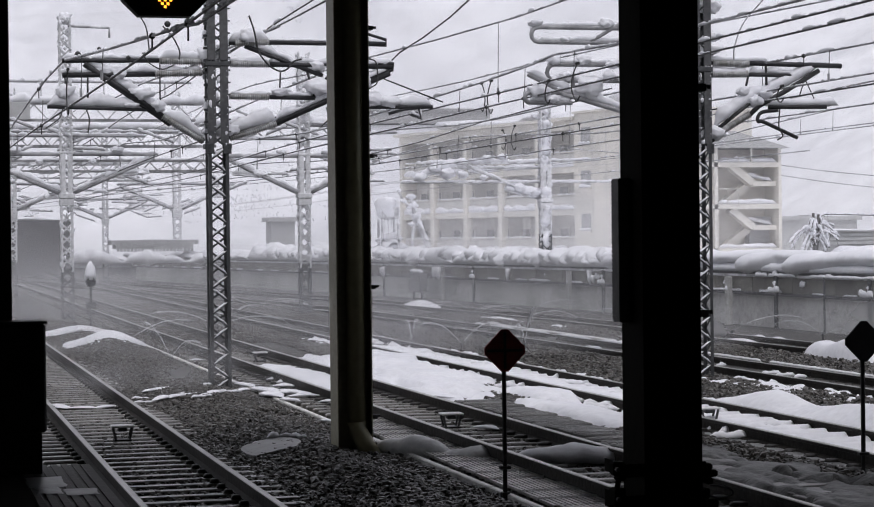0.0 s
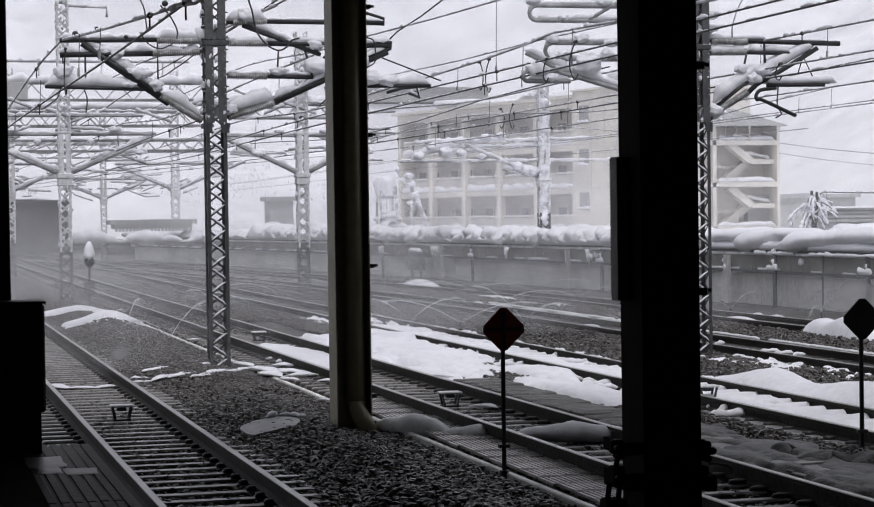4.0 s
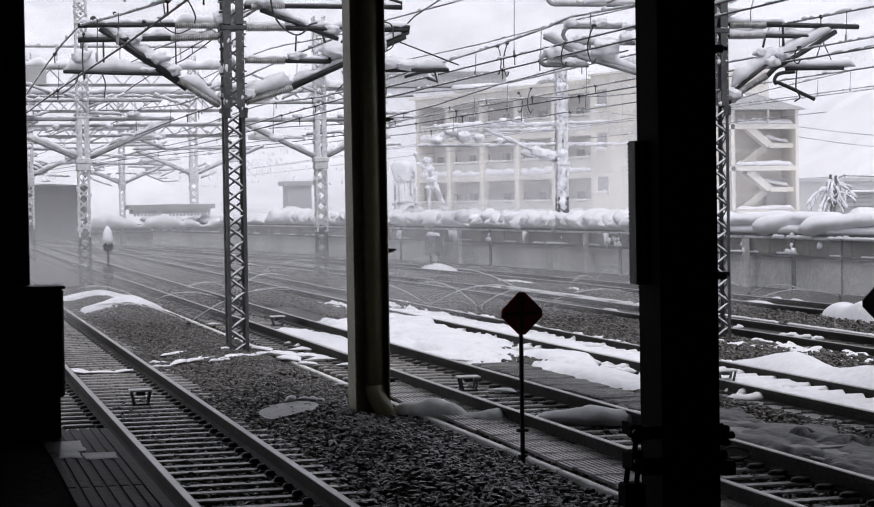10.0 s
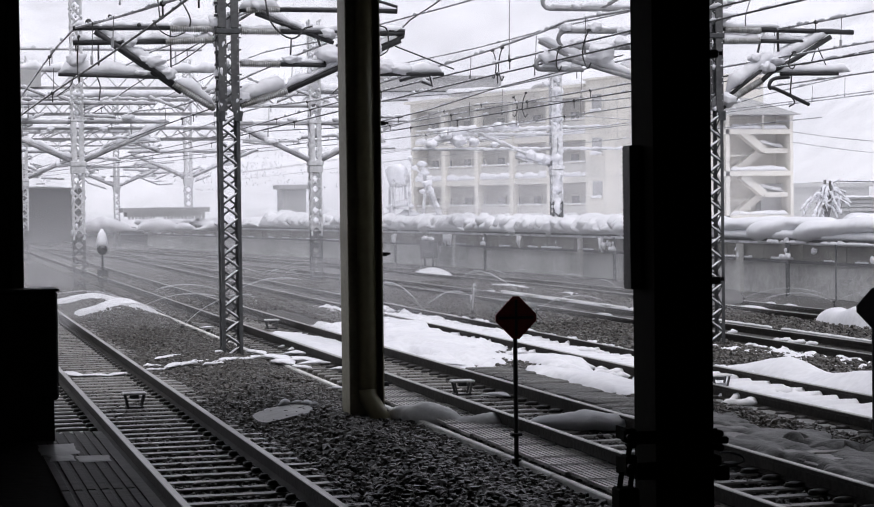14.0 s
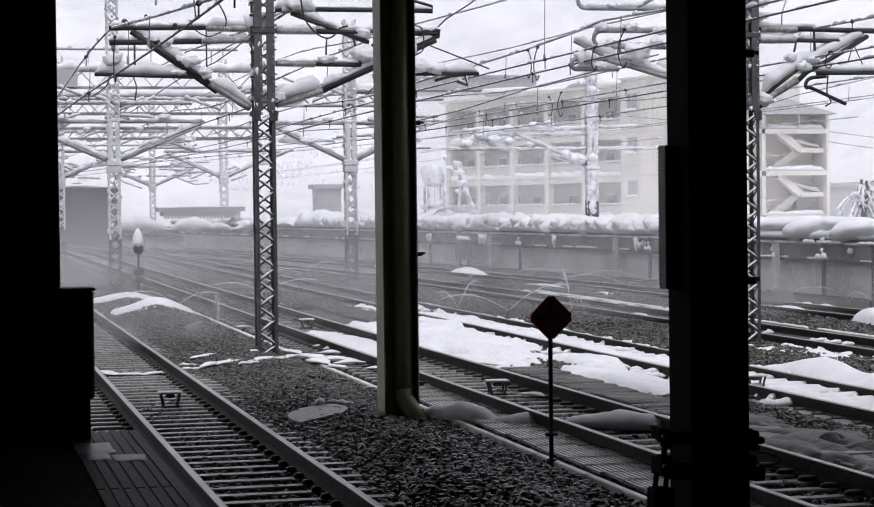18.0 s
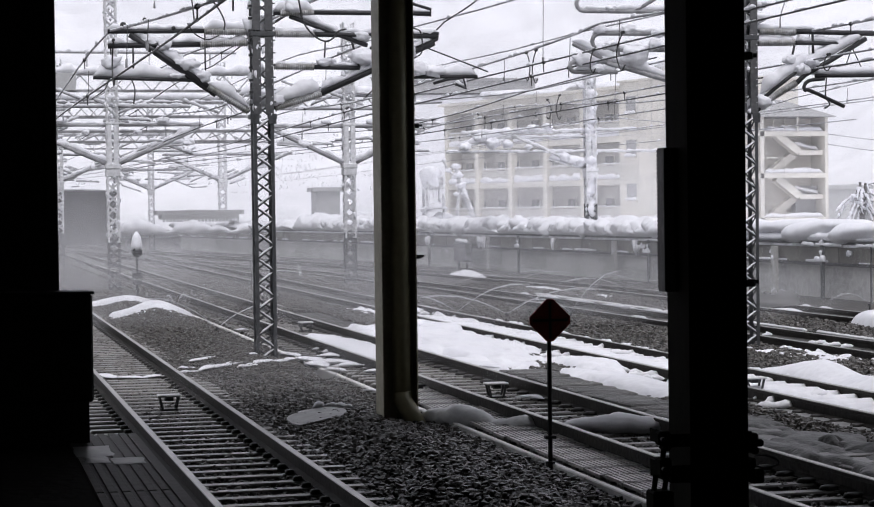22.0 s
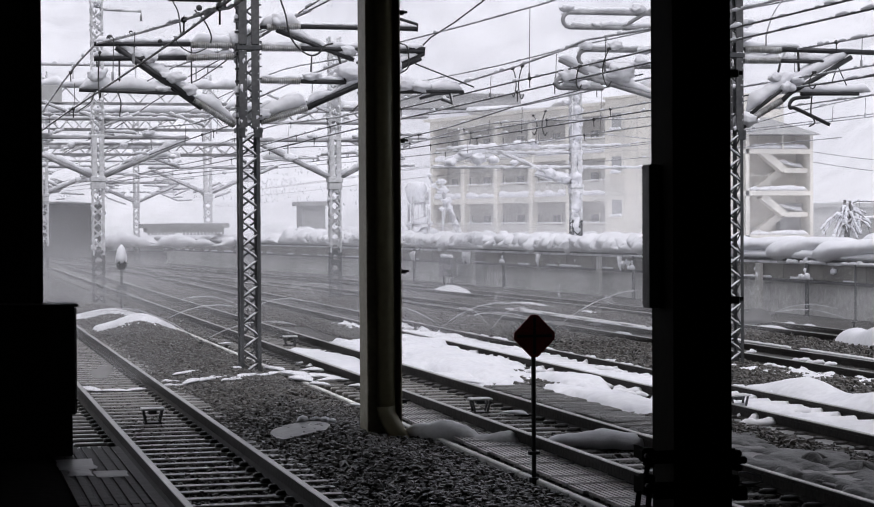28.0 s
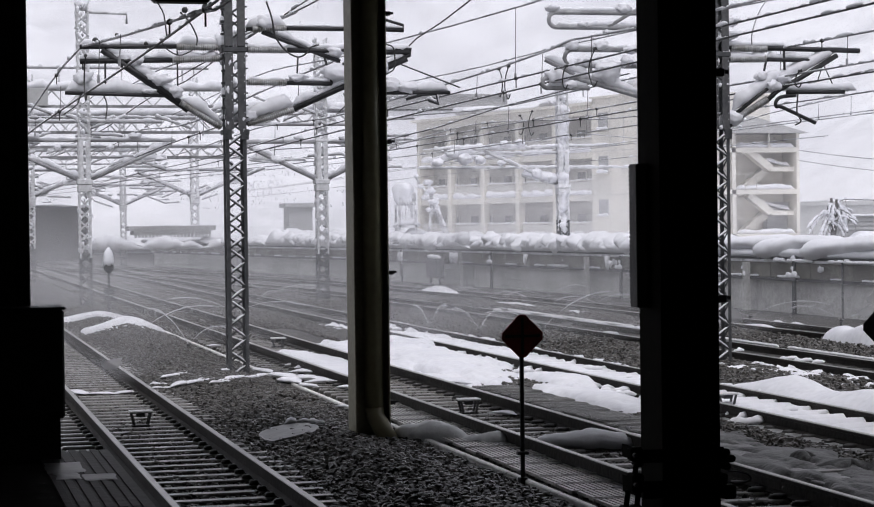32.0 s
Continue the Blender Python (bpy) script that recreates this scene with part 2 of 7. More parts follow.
def tube(bm, pts, r, n=6, r1=None, caps=True):
    """A round bar along the points, from radius r to r1."""
    pts = [Vector(p) for p in pts]
    rings = []
    side = None
    for i, p in enumerate(pts):
        d = (pts[min(i + 1, len(pts) - 1)] - pts[max(i - 1, 0)]).normalized()
        if side is None:
            side = d.cross(Vector((0, 0, 1)) if abs(d.z) < 0.9 else Vector((0, 1, 0))).normalized()
        side = (side - d * side.dot(d)).normalized()
        up = side.cross(d)
        k = i / max(1, len(pts) - 1)
        rad = r[i] if isinstance(r, (list, tuple)) else r + ((r1 if r1 is not None else r) - r) * k
        rings.append([bm.verts.new(p + rad * (math.cos(2 * math.pi * j / n) * side + math.sin(2 * math.pi * j / n) * up)) for j in range(n)])
    for a, b in zip(rings, rings[1:]):
        for j in range(n):
            bm.faces.new((a[j], a[(j + 1) % n], b[(j + 1) % n], b[j]))
    if caps:
        bm.faces.new(rings[0][::-1])
        bm.faces.new(rings[-1])
    return bm


def T(pts, r, n=6, r1=None):
    return tube(bmesh.new(), pts, r, n, r1)


def bar(bm, a, b, w, h):
    """A flat bar of width w (across, level) and height h from a to b."""
    a, b = Vector(a), Vector(b)
    d = (b - a).normalized()
    s = d.cross(Vector((0, 1, 0)) if abs(d.y) < 0.9 else Vector((0, 0, 1))).normalized()
    u = s.cross(d)
    q = [(s * i * h / 2 + u * j * w / 2) for i, j in ((-1, -1), (1, -1), (1, 1), (-1, 1))]
    va, vb = [bm.verts.new(a + k) for k in q], [bm.verts.new(b + k) for k in q]
    for j in range(4):
        bm.faces.new((va[j], va[(j + 1) % 4], vb[(j + 1) % 4], vb[j]))
    bm.faces.new(va[::-1])
    bm.faces.new(vb)
    return bm


def curve(pts, n=6):
    """Points of a smooth line through pts."""
    p = [Vector(q) for q in pts]
    p = [p[0] * 2 - p[1]] + p + [p[-1] * 2 - p[-2]]
    out = []
    for a, b, c, d in zip(p, p[1:], p[2:], p[3:]):
        for i in range(n):
            t = i / n
            out.append(((b * 2) + (c - a) * t + (a * 2 - b * 5 + c * 4 - d) * t * t + (b * 3 - a - c * 3 + d) * t ** 3) / 2)
    return out + [p[-2]]


def billow(v, seed):
    """Rounded lumps with creases between them."""
    o = Vector((seed * 1.7, seed * 0.9, seed * 2.3))
    return 0.62 * abs(noise.noise(v + o)) + 0.34 * abs(noise.noise(v * 2.3 + o)) + 0.2 * abs(noise.noise(v * 5.1 + o))


def snow_along(bm, a, b, w, h, seed=0, step=0.12, crumb=1.0):
    """Snow that lies on a bar from a to b: a lumpy, crumbling ridge about w wide and h high."""
    a, b = Vector(a), Vector(b)
    long = (b - a).length
    step = max(long / 160, min(step, max(w, 0.06) * 0.3))
    n = max(4, int(long / step))
    k = 10
    pts, rad = [], []
    for i in range(n + 1):
        q = i / n
        d = q * long / max(w, 0.1)
        e = noise.noise(Vector((seed * 3.1 + d * 0.7, seed, 0.3))) * 0.75 + noise.noise(Vector((d * 2.1, seed * 1.7, 2.0))) * 0.35
        f = min(1, 0.1 + d * 1.6, 0.1 + (long / max(w, 0.1) - d) * 1.6)
        s = max(0.16, min(1.5, 0.72 + e * crumb)) * f
        pts.append(a.lerp(b, q) + Vector((0, 0, h * s * 0.40)))
        rad.append(s)
    before = len(bm.verts)
    tube(bm, pts, [q * 0.5 for q in rad], k)
    bm.verts.ensure_lookup_table()
    m = 1.6 / max(0.05, min(w, h * 1.6))
    for i, p in enumerate(pts):
        for j in range(k):
            v = bm.verts[before + i * k + j]
            o = v.co - p
            c = p + Vector((o.x * w, o.y * w, o.z * h))
            g = 1 + crumb * (0.95 * billow(c * m, seed) - 0.28)
            v.co = p + (c - p) * g
    return bm


def mound(name, cx, cy, z, lx, ly, h, mat, seed=0, turn=0.0, n=22, rough=0.35, parent=None, shape=2.2):
    """A heap with an uneven outline, flat below."""
    verts, faces = [], []
    rings = n // 2
    c, s = math.cos(turn), math.sin(turn)
    for i in range(rings + 1):
        k = i / rings
        for j in range(n):
            a = 2 * math.pi * j / n
            e = 1 + rough * noise.noise(Vector((math.cos(a) * 1.6 + seed, math.sin(a) * 1.6, seed * 0.37))) + rough * 0.5 * noise.noise(Vector((math.cos(a) * 4 + seed, math.sin(a) * 4, seed)))
            x, y = math.cos(a) * lx * k * e, math.sin(a) * ly * k * e
            zz = h * (1 - k ** shape) * (1 + 0.5 * noise.noise(Vector((x * 1.1 + seed, y * 1.1, 0.0)))) - 0.03 * (k == 1)
            verts.append((cx + x * c - y * s, cy + x * s + y * c, z + zz))
    for i in range(rings):
        for j in range(n):
            a, b = i * n + j, i * n + (j + 1) % n
            faces.append((a, a + n, b + n, b) if i else (a, a + n, b + n))
    return raw(name, verts, faces, mat, parent, True)


def bend(y):
    """How far the outer tracks and the far platform swing over in the distance."""
    return -0.0016 * max(0, min(y, 85) - 45) ** 2 - 0.12 * max(0, y - 85)


# ---- ground ----


def ridge(x, y):
    """The ballast's height: nearly flat beds, and a low bank between the first two tracks that swells in the distance."""
    z = 0.04 * noise.noise(Vector((x * 0.4, y * 0.25, 0)))
    if 2.9 < x < 5.5 and y < 70:
        z += (0.13 + 0.05 * noise.noise(Vector((x, y * 0.5, 4)))) * math.exp(-(((x - 4.15) / (0.62 if y > 26 or x < 4.15 else 0.40)) ** 2))
        z += math.exp(-(((x - 4.1) / 0.62) ** 2)) * (0.24 * math.exp(-(((y - 42.0) / 1.9) ** 2)) + 0.10 * math.exp(-(((y - 48.6) / 1.6) ** 2)))
    if 8.8 < x < 10.9 and y < 30:
        z -= 0.09
    return z


def ground():
    xs = [-3000, -400, -60, -20, -8, -3, 0, 1.5] + [2.6 + 0.15 * i for i in range(21)] + [i * 0.75 for i in range(8, 36)] + [40, 60, 120, 400, 3000]
    ys = [-3000, -300, -40] + [i * 0.5 for i in range(0, 120)] + [60 + 4 * i for i in range(0, 25)] + [200, 400, 900, 3000]
    verts = []
    for y in ys:
        for x in xs:
            verts.append((x, y, ridge(x, y) - 0.02))
    w = len(xs)
    faces = [(r * w + c, r * w + c + 1, (r + 1) * w + c + 1, (r + 1) * w + c) for r in range(len(ys) - 1) for c in range(w - 1)]
    return tagged(raw("ground", verts, faces, BALLAST, None, True), "wet dark brown ballast bed of the railway yard", "ground", kind="structure")


ground()


def stones(name, n, x0, x1, y0, y1, size, z, label, seed):
    """Loose ballast: many small angular stones in one mesh."""
    rng = np.random.default_rng(seed)
    base = np.array([(1, 0, -0.3), (-0.5, 0.87, -0.2), (-0.5, -0.87, -0.3), (0.6, 0.6, 0.55), (-0.7, 0.1, 0.6), (0.3, -0.7, 0.5)])
    tri = np.array([(0, 3, 5), (3, 4, 5), (1, 4, 3), (2, 5, 4), (0, 1, 3), (1, 2, 4), (2, 0, 5)])
    px, py = rng.uniform(x0, x1, n), rng.uniform(y0, y1, n)
    s, a = size * rng.uniform(0.55, 1.3, n), rng.uniform(0, 6.28, n)
    v = base[None] * (1 + rng.uniform(-0.35, 0.35, (n, 6, 3))) * s[:, None, None]
    ca, sa = np.cos(a)[:, None], np.sin(a)[:, None]
    vx, vy = v[:, :, 0] * ca - v[:, :, 1] * sa + px[:, None], v[:, :, 0] * sa + v[:, :, 1] * ca + py[:, None]
    pz = np.array([z(float(p), float(q)) for p, q in zip(px, py)])
    vz = v[:, :, 2] * 1.05 + pz[:, None] + rng.uniform(-0.01, 0.02, n)[:, None]
    verts = np.stack([vx, vy, vz], 2).reshape(-1, 3)
    faces = (tri[None] + (np.arange(n) * 6)[:, None, None]).reshape(-1, 3)
    return tagged(raw(name, verts.tolist(), faces.tolist(), STONE), label, "ballast", kind="stuff")


stones("ballast_heap", 20000, 3.1, 5.12, 13.2, 34, 0.038, ridge, "dark wet crushed stone heaped between two tracks", 3)
stones("ballast_heap", 10000, 3.1, 5.1, 34, 56, 0.036, ridge, "brown wet crushed stone banked beside the near track", 4)
stones("ballast_heap", 3600, 8.05, 8.78, 12, 22.5, 0.042, lambda x, y: ridge(x, y) + 0.11 * math.exp(-(((x - 8.45) / 0.22) ** 2)), "low ridge of dark wet crushed stone between two tracks", 5)
stones("ballast", 5600, 8.1, 9.05, 22.5, 45, 0.04, ridge, "dark wet crushed stone between two tracks", 25)
stones("ballast", 11000, 10.8, 13.1, 18, 60, 0.045, ridge, "brown wet crushed stone beside the masts", 6)
stones("ballast", 6000, 1.95, 2.85, 13, 40, 0.028, lambda x, y: 0.012, "dark wet crushed stone between the near rails", 7)
stones("ballast", 7000, 5.4, 7.3, 13, 40, 0.028, lambda x, y: 0.015, "dark wet crushed stone between the rails of the second track", 9)
stones("ballast", 5000, 7.3, 9.0, 45, 75, 0.06, ridge, "brown wet crushed stone between distant tracks", 15)
stones("ballast", 3000, 5.3, 7.3, 40, 75, 0.055, lambda x, y: 0.03, "brown wet crushed stone on a distant track bed", 16)
stones("ballast", 4000, 11.0, 13.0, 60, 85, 0.07, ridge, "brown wet crushed stone between distant tracks", 17)
stones("ballast", 5000, 15.0, 16.9, 26, 60, 0.05, ridge, "brown wet crushed stone between far tracks", 8)

# ---- tracks ----
RAILMESH = {}


def track(x, y0, y1, top, spacing, curved, label, snowy=(0, 0), seed=0):
    """A railway track: two rails of head, web and foot on sleepers with their clips."""
    tr = thing("railway_track", x, 0, 0, label, "track", "tracks of the yard", "structure")
    ys = np.arange(y0, y1 + 0.1, 5.0)
    for sx in (-0.5335, 0.5335):
        prof = [(-0.063, top - 0.153), (0.063, top - 0.153), (0.063, top - 0.142), (0.009, top - 0.12), (0.009, top - 0.045), (0.033, top - 0.036), (0.0315, top - 0.01), (-0.0315, top - 0.01), (-0.033, top - 0.036), (-0.009, top - 0.045), (-0.009, top - 0.12), (-0.063, top - 0.142)]
        verts, faces = [], []
        k = len(prof)
        for y in ys:
            verts += [(sx + (bend(y) if curved else 0) + px, y, pz) for px, pz in prof]
        for i in range(len(ys) - 1):
            faces += [(i * k + j, i * k + (j + 1) % k, (i + 1) * k + (j + 1) % k, (i + 1) * k + j) for j in range(k)]
        faces.append(tuple(range(k)))
        rail = raw("rail", verts, faces, RAIL, tr)
        hv, hf = [], []
        for y in ys:
            b = sx + (bend(y) if curved else 0)
            hv += [(b - 0.029, y, top - 0.006), (b - 0.024, y, top), (b + 0.024, y, top), (b + 0.029, y, top - 0.006)]
        for i in range(len(ys) - 1):
            hf += [(i * 4 + j, i * 4 + j + 1, i * 4 + 5 + j, i * 4 + 4 + j) for j in range(3)]
        raw("running_surface", hv, hf, RAILTOP, rail)
    if "s" not in RAILMESH:
        bm = B(-1.0, 1.0, -0.078, 0.078, -0.12, 0.0, 0.016)
        RAILMESH["s"] = mesh_of(bm, "sleeper", SLEEPER)
        for key, l, w, h in (("c", 0.095, 0.058, 0.052), ("d", 0.046, 0.038, 0.055)):
            bm = bmesh.new()
            for s in (-0.5335, 0.5335):
                for d in (-0.105, 0.105):
                    start = len(bm.verts)
                    bmesh.ops.create_icosphere(bm, subdivisions=2, radius=1)
                    bm.verts.ensure_lookup_table()
                    for v in bm.verts[start:]:
                        v.co = Vector((s + d + v.co.x * l, v.co.y * w, min(0.62, max(0, v.co.z)) * h * 1.2))
            RAILMESH[key] = mesh_of(bm, "rail_fastening", CLIP, True)
        RAILMESH["w"] = [mesh_of(snow_along(bmesh.new(), (-0.2 - 0.05 * q, 0.02, 0), (0.12 + 0.04 * q, -0.02, 0), 0.2, 0.14, q + 3, 0.05), "sleeper_snow", SNOW, True) for q in range(4)]
    rng = random.Random(seed)
    n = int((y1 - y0) / spacing)
    near = int((48 - y0) / spacing)
    far = bmesh.new()
    for i in range(n):
        y = y0 + i * spacing
        b = bend(y) if curved else 0
        if i < min(near, 120):
            for key, nm in (("s", "sleeper"), ("d" if x < 3 else "c", "rail_fastening")):
                o = new(nm, RAILMESH[key])
                o.parent = tr
                o.location = (b + rng.uniform(-0.02, 0.02) * (key == "s"), y + rng.uniform(-0.02, 0.02) * (key == "s"), top - 0.155)
            if snowy[0] < y < snowy[1]:
                for side in (-0.8, -0.66, -0.36, 0.36, 0.7, 0.85):
                    if rng.random() < 0.42:
                        o = new("sleeper_snow", RAILMESH["w"][rng.randrange(4)])
                        o.parent = tr
                        o.location, o.rotation_euler = (b + side + rng.uniform(-0.05, 0.05), y, top - 0.155), (0, 0, rng.uniform(-0.3, 0.3))
                        o.scale = (0.62, 0.7, 0.7) if curved else (1, 1, 1)
        else:
            box(far, b - 1, b + 1, y - 0.08, y + 0.08, top - 0.28, top - 0.155)
    if far.faces:
        tagged(part("sleepers_far", far, SLEEPER, tr), "distant wet sleepers", kind="stuff")
    else:
        far.free()
    return tr


track(2.38, 2, 150, 0.20, 0.42, False, "near wet railway track with dark ballasted sleepers", seed=1)
track(6.34, 2, 150, 0.20, 0.44, False, "wet railway track with dark sleepers and rail clips", seed=2)
track(9.90, 8, 150, 0.12, 0.50, False, "railway track partly covered by snow", (21, 46), seed=3)
track(13.9, 15, 150, 0.10, 0.55, True, "wet railway track beside a lattice mast", (24, 34), seed=4)
track(17.6, 20, 150, 0.10, 0.55, True, "wet railway track below the far platform", seed=5)

for y, n, dx in ((49.6, 0.8, 0.5335), (47.0, 2.0, 0.5335), (44.2, 2.2, 0.5335), (41.2, 2.6, 0.5335), (39.0, 1.9, 0.5335), (37.6, 1.0, -0.5335)):
    tagged(part("rail_snow", T([(13.9 + dx, y, 0.1), (13.9 + dx, y + n * 0.2, 0.112), (13.9 + dx, y + n * 0.7, 0.11), (13.9 + dx, y + n, 0.1)], [0.008, 0.03, 0.026, 0.006], 7), SNOW, None, "", True), "thin line of snow lying on a rail", "snow", "snow on the rails")

# ---- camera's platform and its canopy ----


def near_platform():
    p = thing("platform", 0, 0, 0, "wet station platform with ribbed paving under a dark canopy", "platform", kind="structure")
    # slab coloured as if in shade; only the edge strip stays lighter
    part("slab", B(-7.0, 0.6, -14, 11.3, -0.1, 1.08), SHADEFLOOR, p)
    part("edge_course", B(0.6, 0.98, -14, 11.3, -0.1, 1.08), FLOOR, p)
    part("end_ramp_wall", B(-7.0, 0.98, 11.3, 11.5, -0.1, 1.06), CONCRETE, p)
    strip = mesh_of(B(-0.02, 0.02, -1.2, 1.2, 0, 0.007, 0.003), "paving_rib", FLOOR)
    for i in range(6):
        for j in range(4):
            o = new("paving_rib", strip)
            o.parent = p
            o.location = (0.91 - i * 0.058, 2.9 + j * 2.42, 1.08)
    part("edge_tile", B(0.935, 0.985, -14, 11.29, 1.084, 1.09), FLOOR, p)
    return p


near_platform()


def snow_sheet_on(x0, x1, y0, y1):
    """A thin trodden film of slush with wavering edges."""
    verts, faces, n = [], [], 12
    for j in range(n + 1):
        for i in range(n + 1):
            x, y = x0 + (x1 - x0) * i / n, y0 + (y1 - y0) * j / n
            e = 0 if i in (0, n) or j in (0, n) else 1
            verts.append((x + 0.015 * noise.noise(Vector((x * 9, y * 9, 1))), y + 0.04 * noise.noise(Vector((x * 7, y * 5, 3))), 1.0875 + e * (0.003 + 0.002 * noise.noise(Vector((x * 20, y * 12, 5))))))
    for j in range(n):
        for i in range(n):
            a = j * (n + 1) + i
            faces.append((a, a + 1, a + n + 2, a + n + 1))
    return raw("slush_patch", verts, faces, ICE, None, True)


for x0, x1, y0, y1 in ((0.60, 0.79, 10.3, 10.75), (0.63, 0.75, 10.02, 10.29), (0.76, 0.92, 9.95, 10.2)):
    tagged(snow_sheet_on(x0, x1, y0, y1), "trodden grey slush on the platform's paving", "snow", "patches of slush on the platform")


def column(x, y, top, base, label, clamps, pipe=True, paint=PAINT, w=0.192):
    """A painted steel column of H section: two flanges and a web, with a drain pipe in its recess."""
    c = thing("canopy_column", x, y, 0, label, "column", "canopy columns")
    for s in (-1, 1):
        part("flange", B(min(s * w, s * (w - 0.016)), max(s * w, s * (w - 0.016)), -w, w, base, top, 0.003), paint, c)
    part("web", B(-w + 0.0165, w - 0.0165, -0.006, 0.006, base, top), paint, c)
    for z in (2.1, 4.2):
        part("stiffener", B(-w + 0.0165, w - 0.0165, 0.0065, w - 0.01, z, z + 0.012), paint, c)
    if pipe:
        part("drain_pipe", T([(0.028, -0.11, base + 0.38), (0.028, -0.11, top)], 0.098, 20), PIPE, c, "round painted drain pipe", True)
        part("pipe_elbow", T([(0.028, -0.11, base + 0.46), (0.033, -0.115, base + 0.37), (0.06, -0.14, base + 0.32), (0.2, -0.27, base + 0.03)], 0.101, 16), PIPE, c, "", True)
        part("base_plate", B(-0.24, 0.26, -0.24, 0.24, base - 0.05, base + 0.06, 0.01), paint, c)
    for z in clamps:
        part("pipe_clamp", box(B(w + 0.001, w + 0.06, -0.16, -0.05, z - 0.022, z + 0.022, 0.004), w + 0.06, w + 0.1, -0.12, -0.09, z - 0.006, z + 0.018), STEELDARK, c)
    return c


column(4.667, 21.2, 5.6, -0.1, "beige painted steel canopy column with a drain pipe", (0.41, 1.81, 3.22, 4.6))
near = column(4.271, 10.98, 5.6, -0.1, "steel canopy column with shade in its near-black colour and a black cable board", (1.87, 3.18, 4.4), False, SHADEPAINT, 0.178)
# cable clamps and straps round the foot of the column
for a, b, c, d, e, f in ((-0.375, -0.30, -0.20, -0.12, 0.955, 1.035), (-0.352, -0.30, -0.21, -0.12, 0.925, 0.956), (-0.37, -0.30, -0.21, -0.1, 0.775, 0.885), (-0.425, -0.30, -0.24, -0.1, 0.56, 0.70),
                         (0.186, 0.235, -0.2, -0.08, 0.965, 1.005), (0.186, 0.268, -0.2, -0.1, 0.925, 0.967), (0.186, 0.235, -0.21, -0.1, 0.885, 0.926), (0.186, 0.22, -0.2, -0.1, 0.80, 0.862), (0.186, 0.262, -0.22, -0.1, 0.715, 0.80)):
    part("cable_clamp", B(a, b, c, d, e, f, 0.012), SHADEPAINT, near)
part("strap", box(B(-0.302, 0.187, -0.206, -0.198, 0.945, 1.02, 0.002), -0.302, -0.294, -0.2, 0.16, 0.945, 1.02), SHADEPAINT, near, "steel strap in the column's shade colour")
part("strap", box(B(-0.302, 0.187, -0.206, -0.198, 0.74, 0.84, 0.002), -0.302, -0.294, -0.2, 0.16, 0.74, 0.84), SHADEPAINT, near, "steel strap in the column's shade colour")
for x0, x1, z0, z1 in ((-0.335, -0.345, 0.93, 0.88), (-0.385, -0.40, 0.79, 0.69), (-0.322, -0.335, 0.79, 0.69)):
    part("cable_end", T([(x0, -0.17, z0), (x1, -0.17, z1)], 0.017, 8), SHADEPAINT, near)
for k in range(3):
    part("bolt", T([(-0.36 + 0.005 * k, -0.21, 0.995 - 0.17 * k), (-0.36 + 0.005 * k, -0.235, 0.995 - 0.17 * k)], 0.014, 6), BLACK, near)
part("cable_loop", T(curve([(0.22, -0.17, 0.875), (0.28, -0.18, 0.87), (0.35, -0.18, 0.845), (0.355, -0.18, 0.815), (0.27, -0.18, 0.805), (0.21, -0.17, 0.82)]), 0.006, 6), STEEL, near, "thin wire loop")
# flat plate over the recess, near-black in place of its shade
part("shade_plate", B(-0.161, 0.161, -0.176, -0.166, -0.1, 5.6), SHADEPAINT, near)
board = part("cable_board", B(-0.248, -0.18, 0.02, 0.14, 1.822, 2.66, 0.006), BLACK, near, "black ribbed cable board")
for i in range(32):
    part("rib", B(-0.2505, -0.248, 0.018, 0.142, 1.845 + i * 0.0255, 1.859 + i * 0.0255), BLACK, board)


def canopy():
    r = thing("canopy_roof", 0, 0, 0, "dark corrugated platform canopy, out of view, its deck widened for shade", "roof", kind="structure")
    # deck runs past the columns so that the near tracks lie in shade
    part("deck", B(-9, 7.7, -16, 21.9, 5.62, 5.8), ROOF, r)
    for y in (-9.5, 0.5, 11.0, 21.2):
        part("beam", B(-9, 7.4, y - 0.1, y + 0.1, 5.36, 5.61), ROOF, r)
    # never in view: added to keep sky light off the near ground
    hall = thing("shade_hall", 0, 0, 0, "unseen dark hall added across the tracks to block sky light", "building", kind="structure")
    part("deck", B(8.1, 40, -40, 15.6, 5.4, 6.2), ROOF, hall)
    part("side_wall", B(39.8, 40, -40, 15.6, 0, 5.4), ROOF, hall)
    part("end_wall", B(3.6, 39.8, -40, -39.8, 0, 5.4), ROOF, hall)
    for y in (-30, -20, -10, 0):
        for x in (8.1, 15.7, 22.5):
            part("pier", B(x - 0.3, x + 0.3, y - 0.3, y + 0.3, 0, 5.4, 0.02), ROOF, hall)
    part("edge_beam", B(7.45, 7.7, -16, 21.9, 5.40, 5.615), ROOF, r)
    part("gutter", T([(7.78, 16.7, 5.55), (7.78, 21.9, 5.55)], 0.08, 8), PIPE, r)


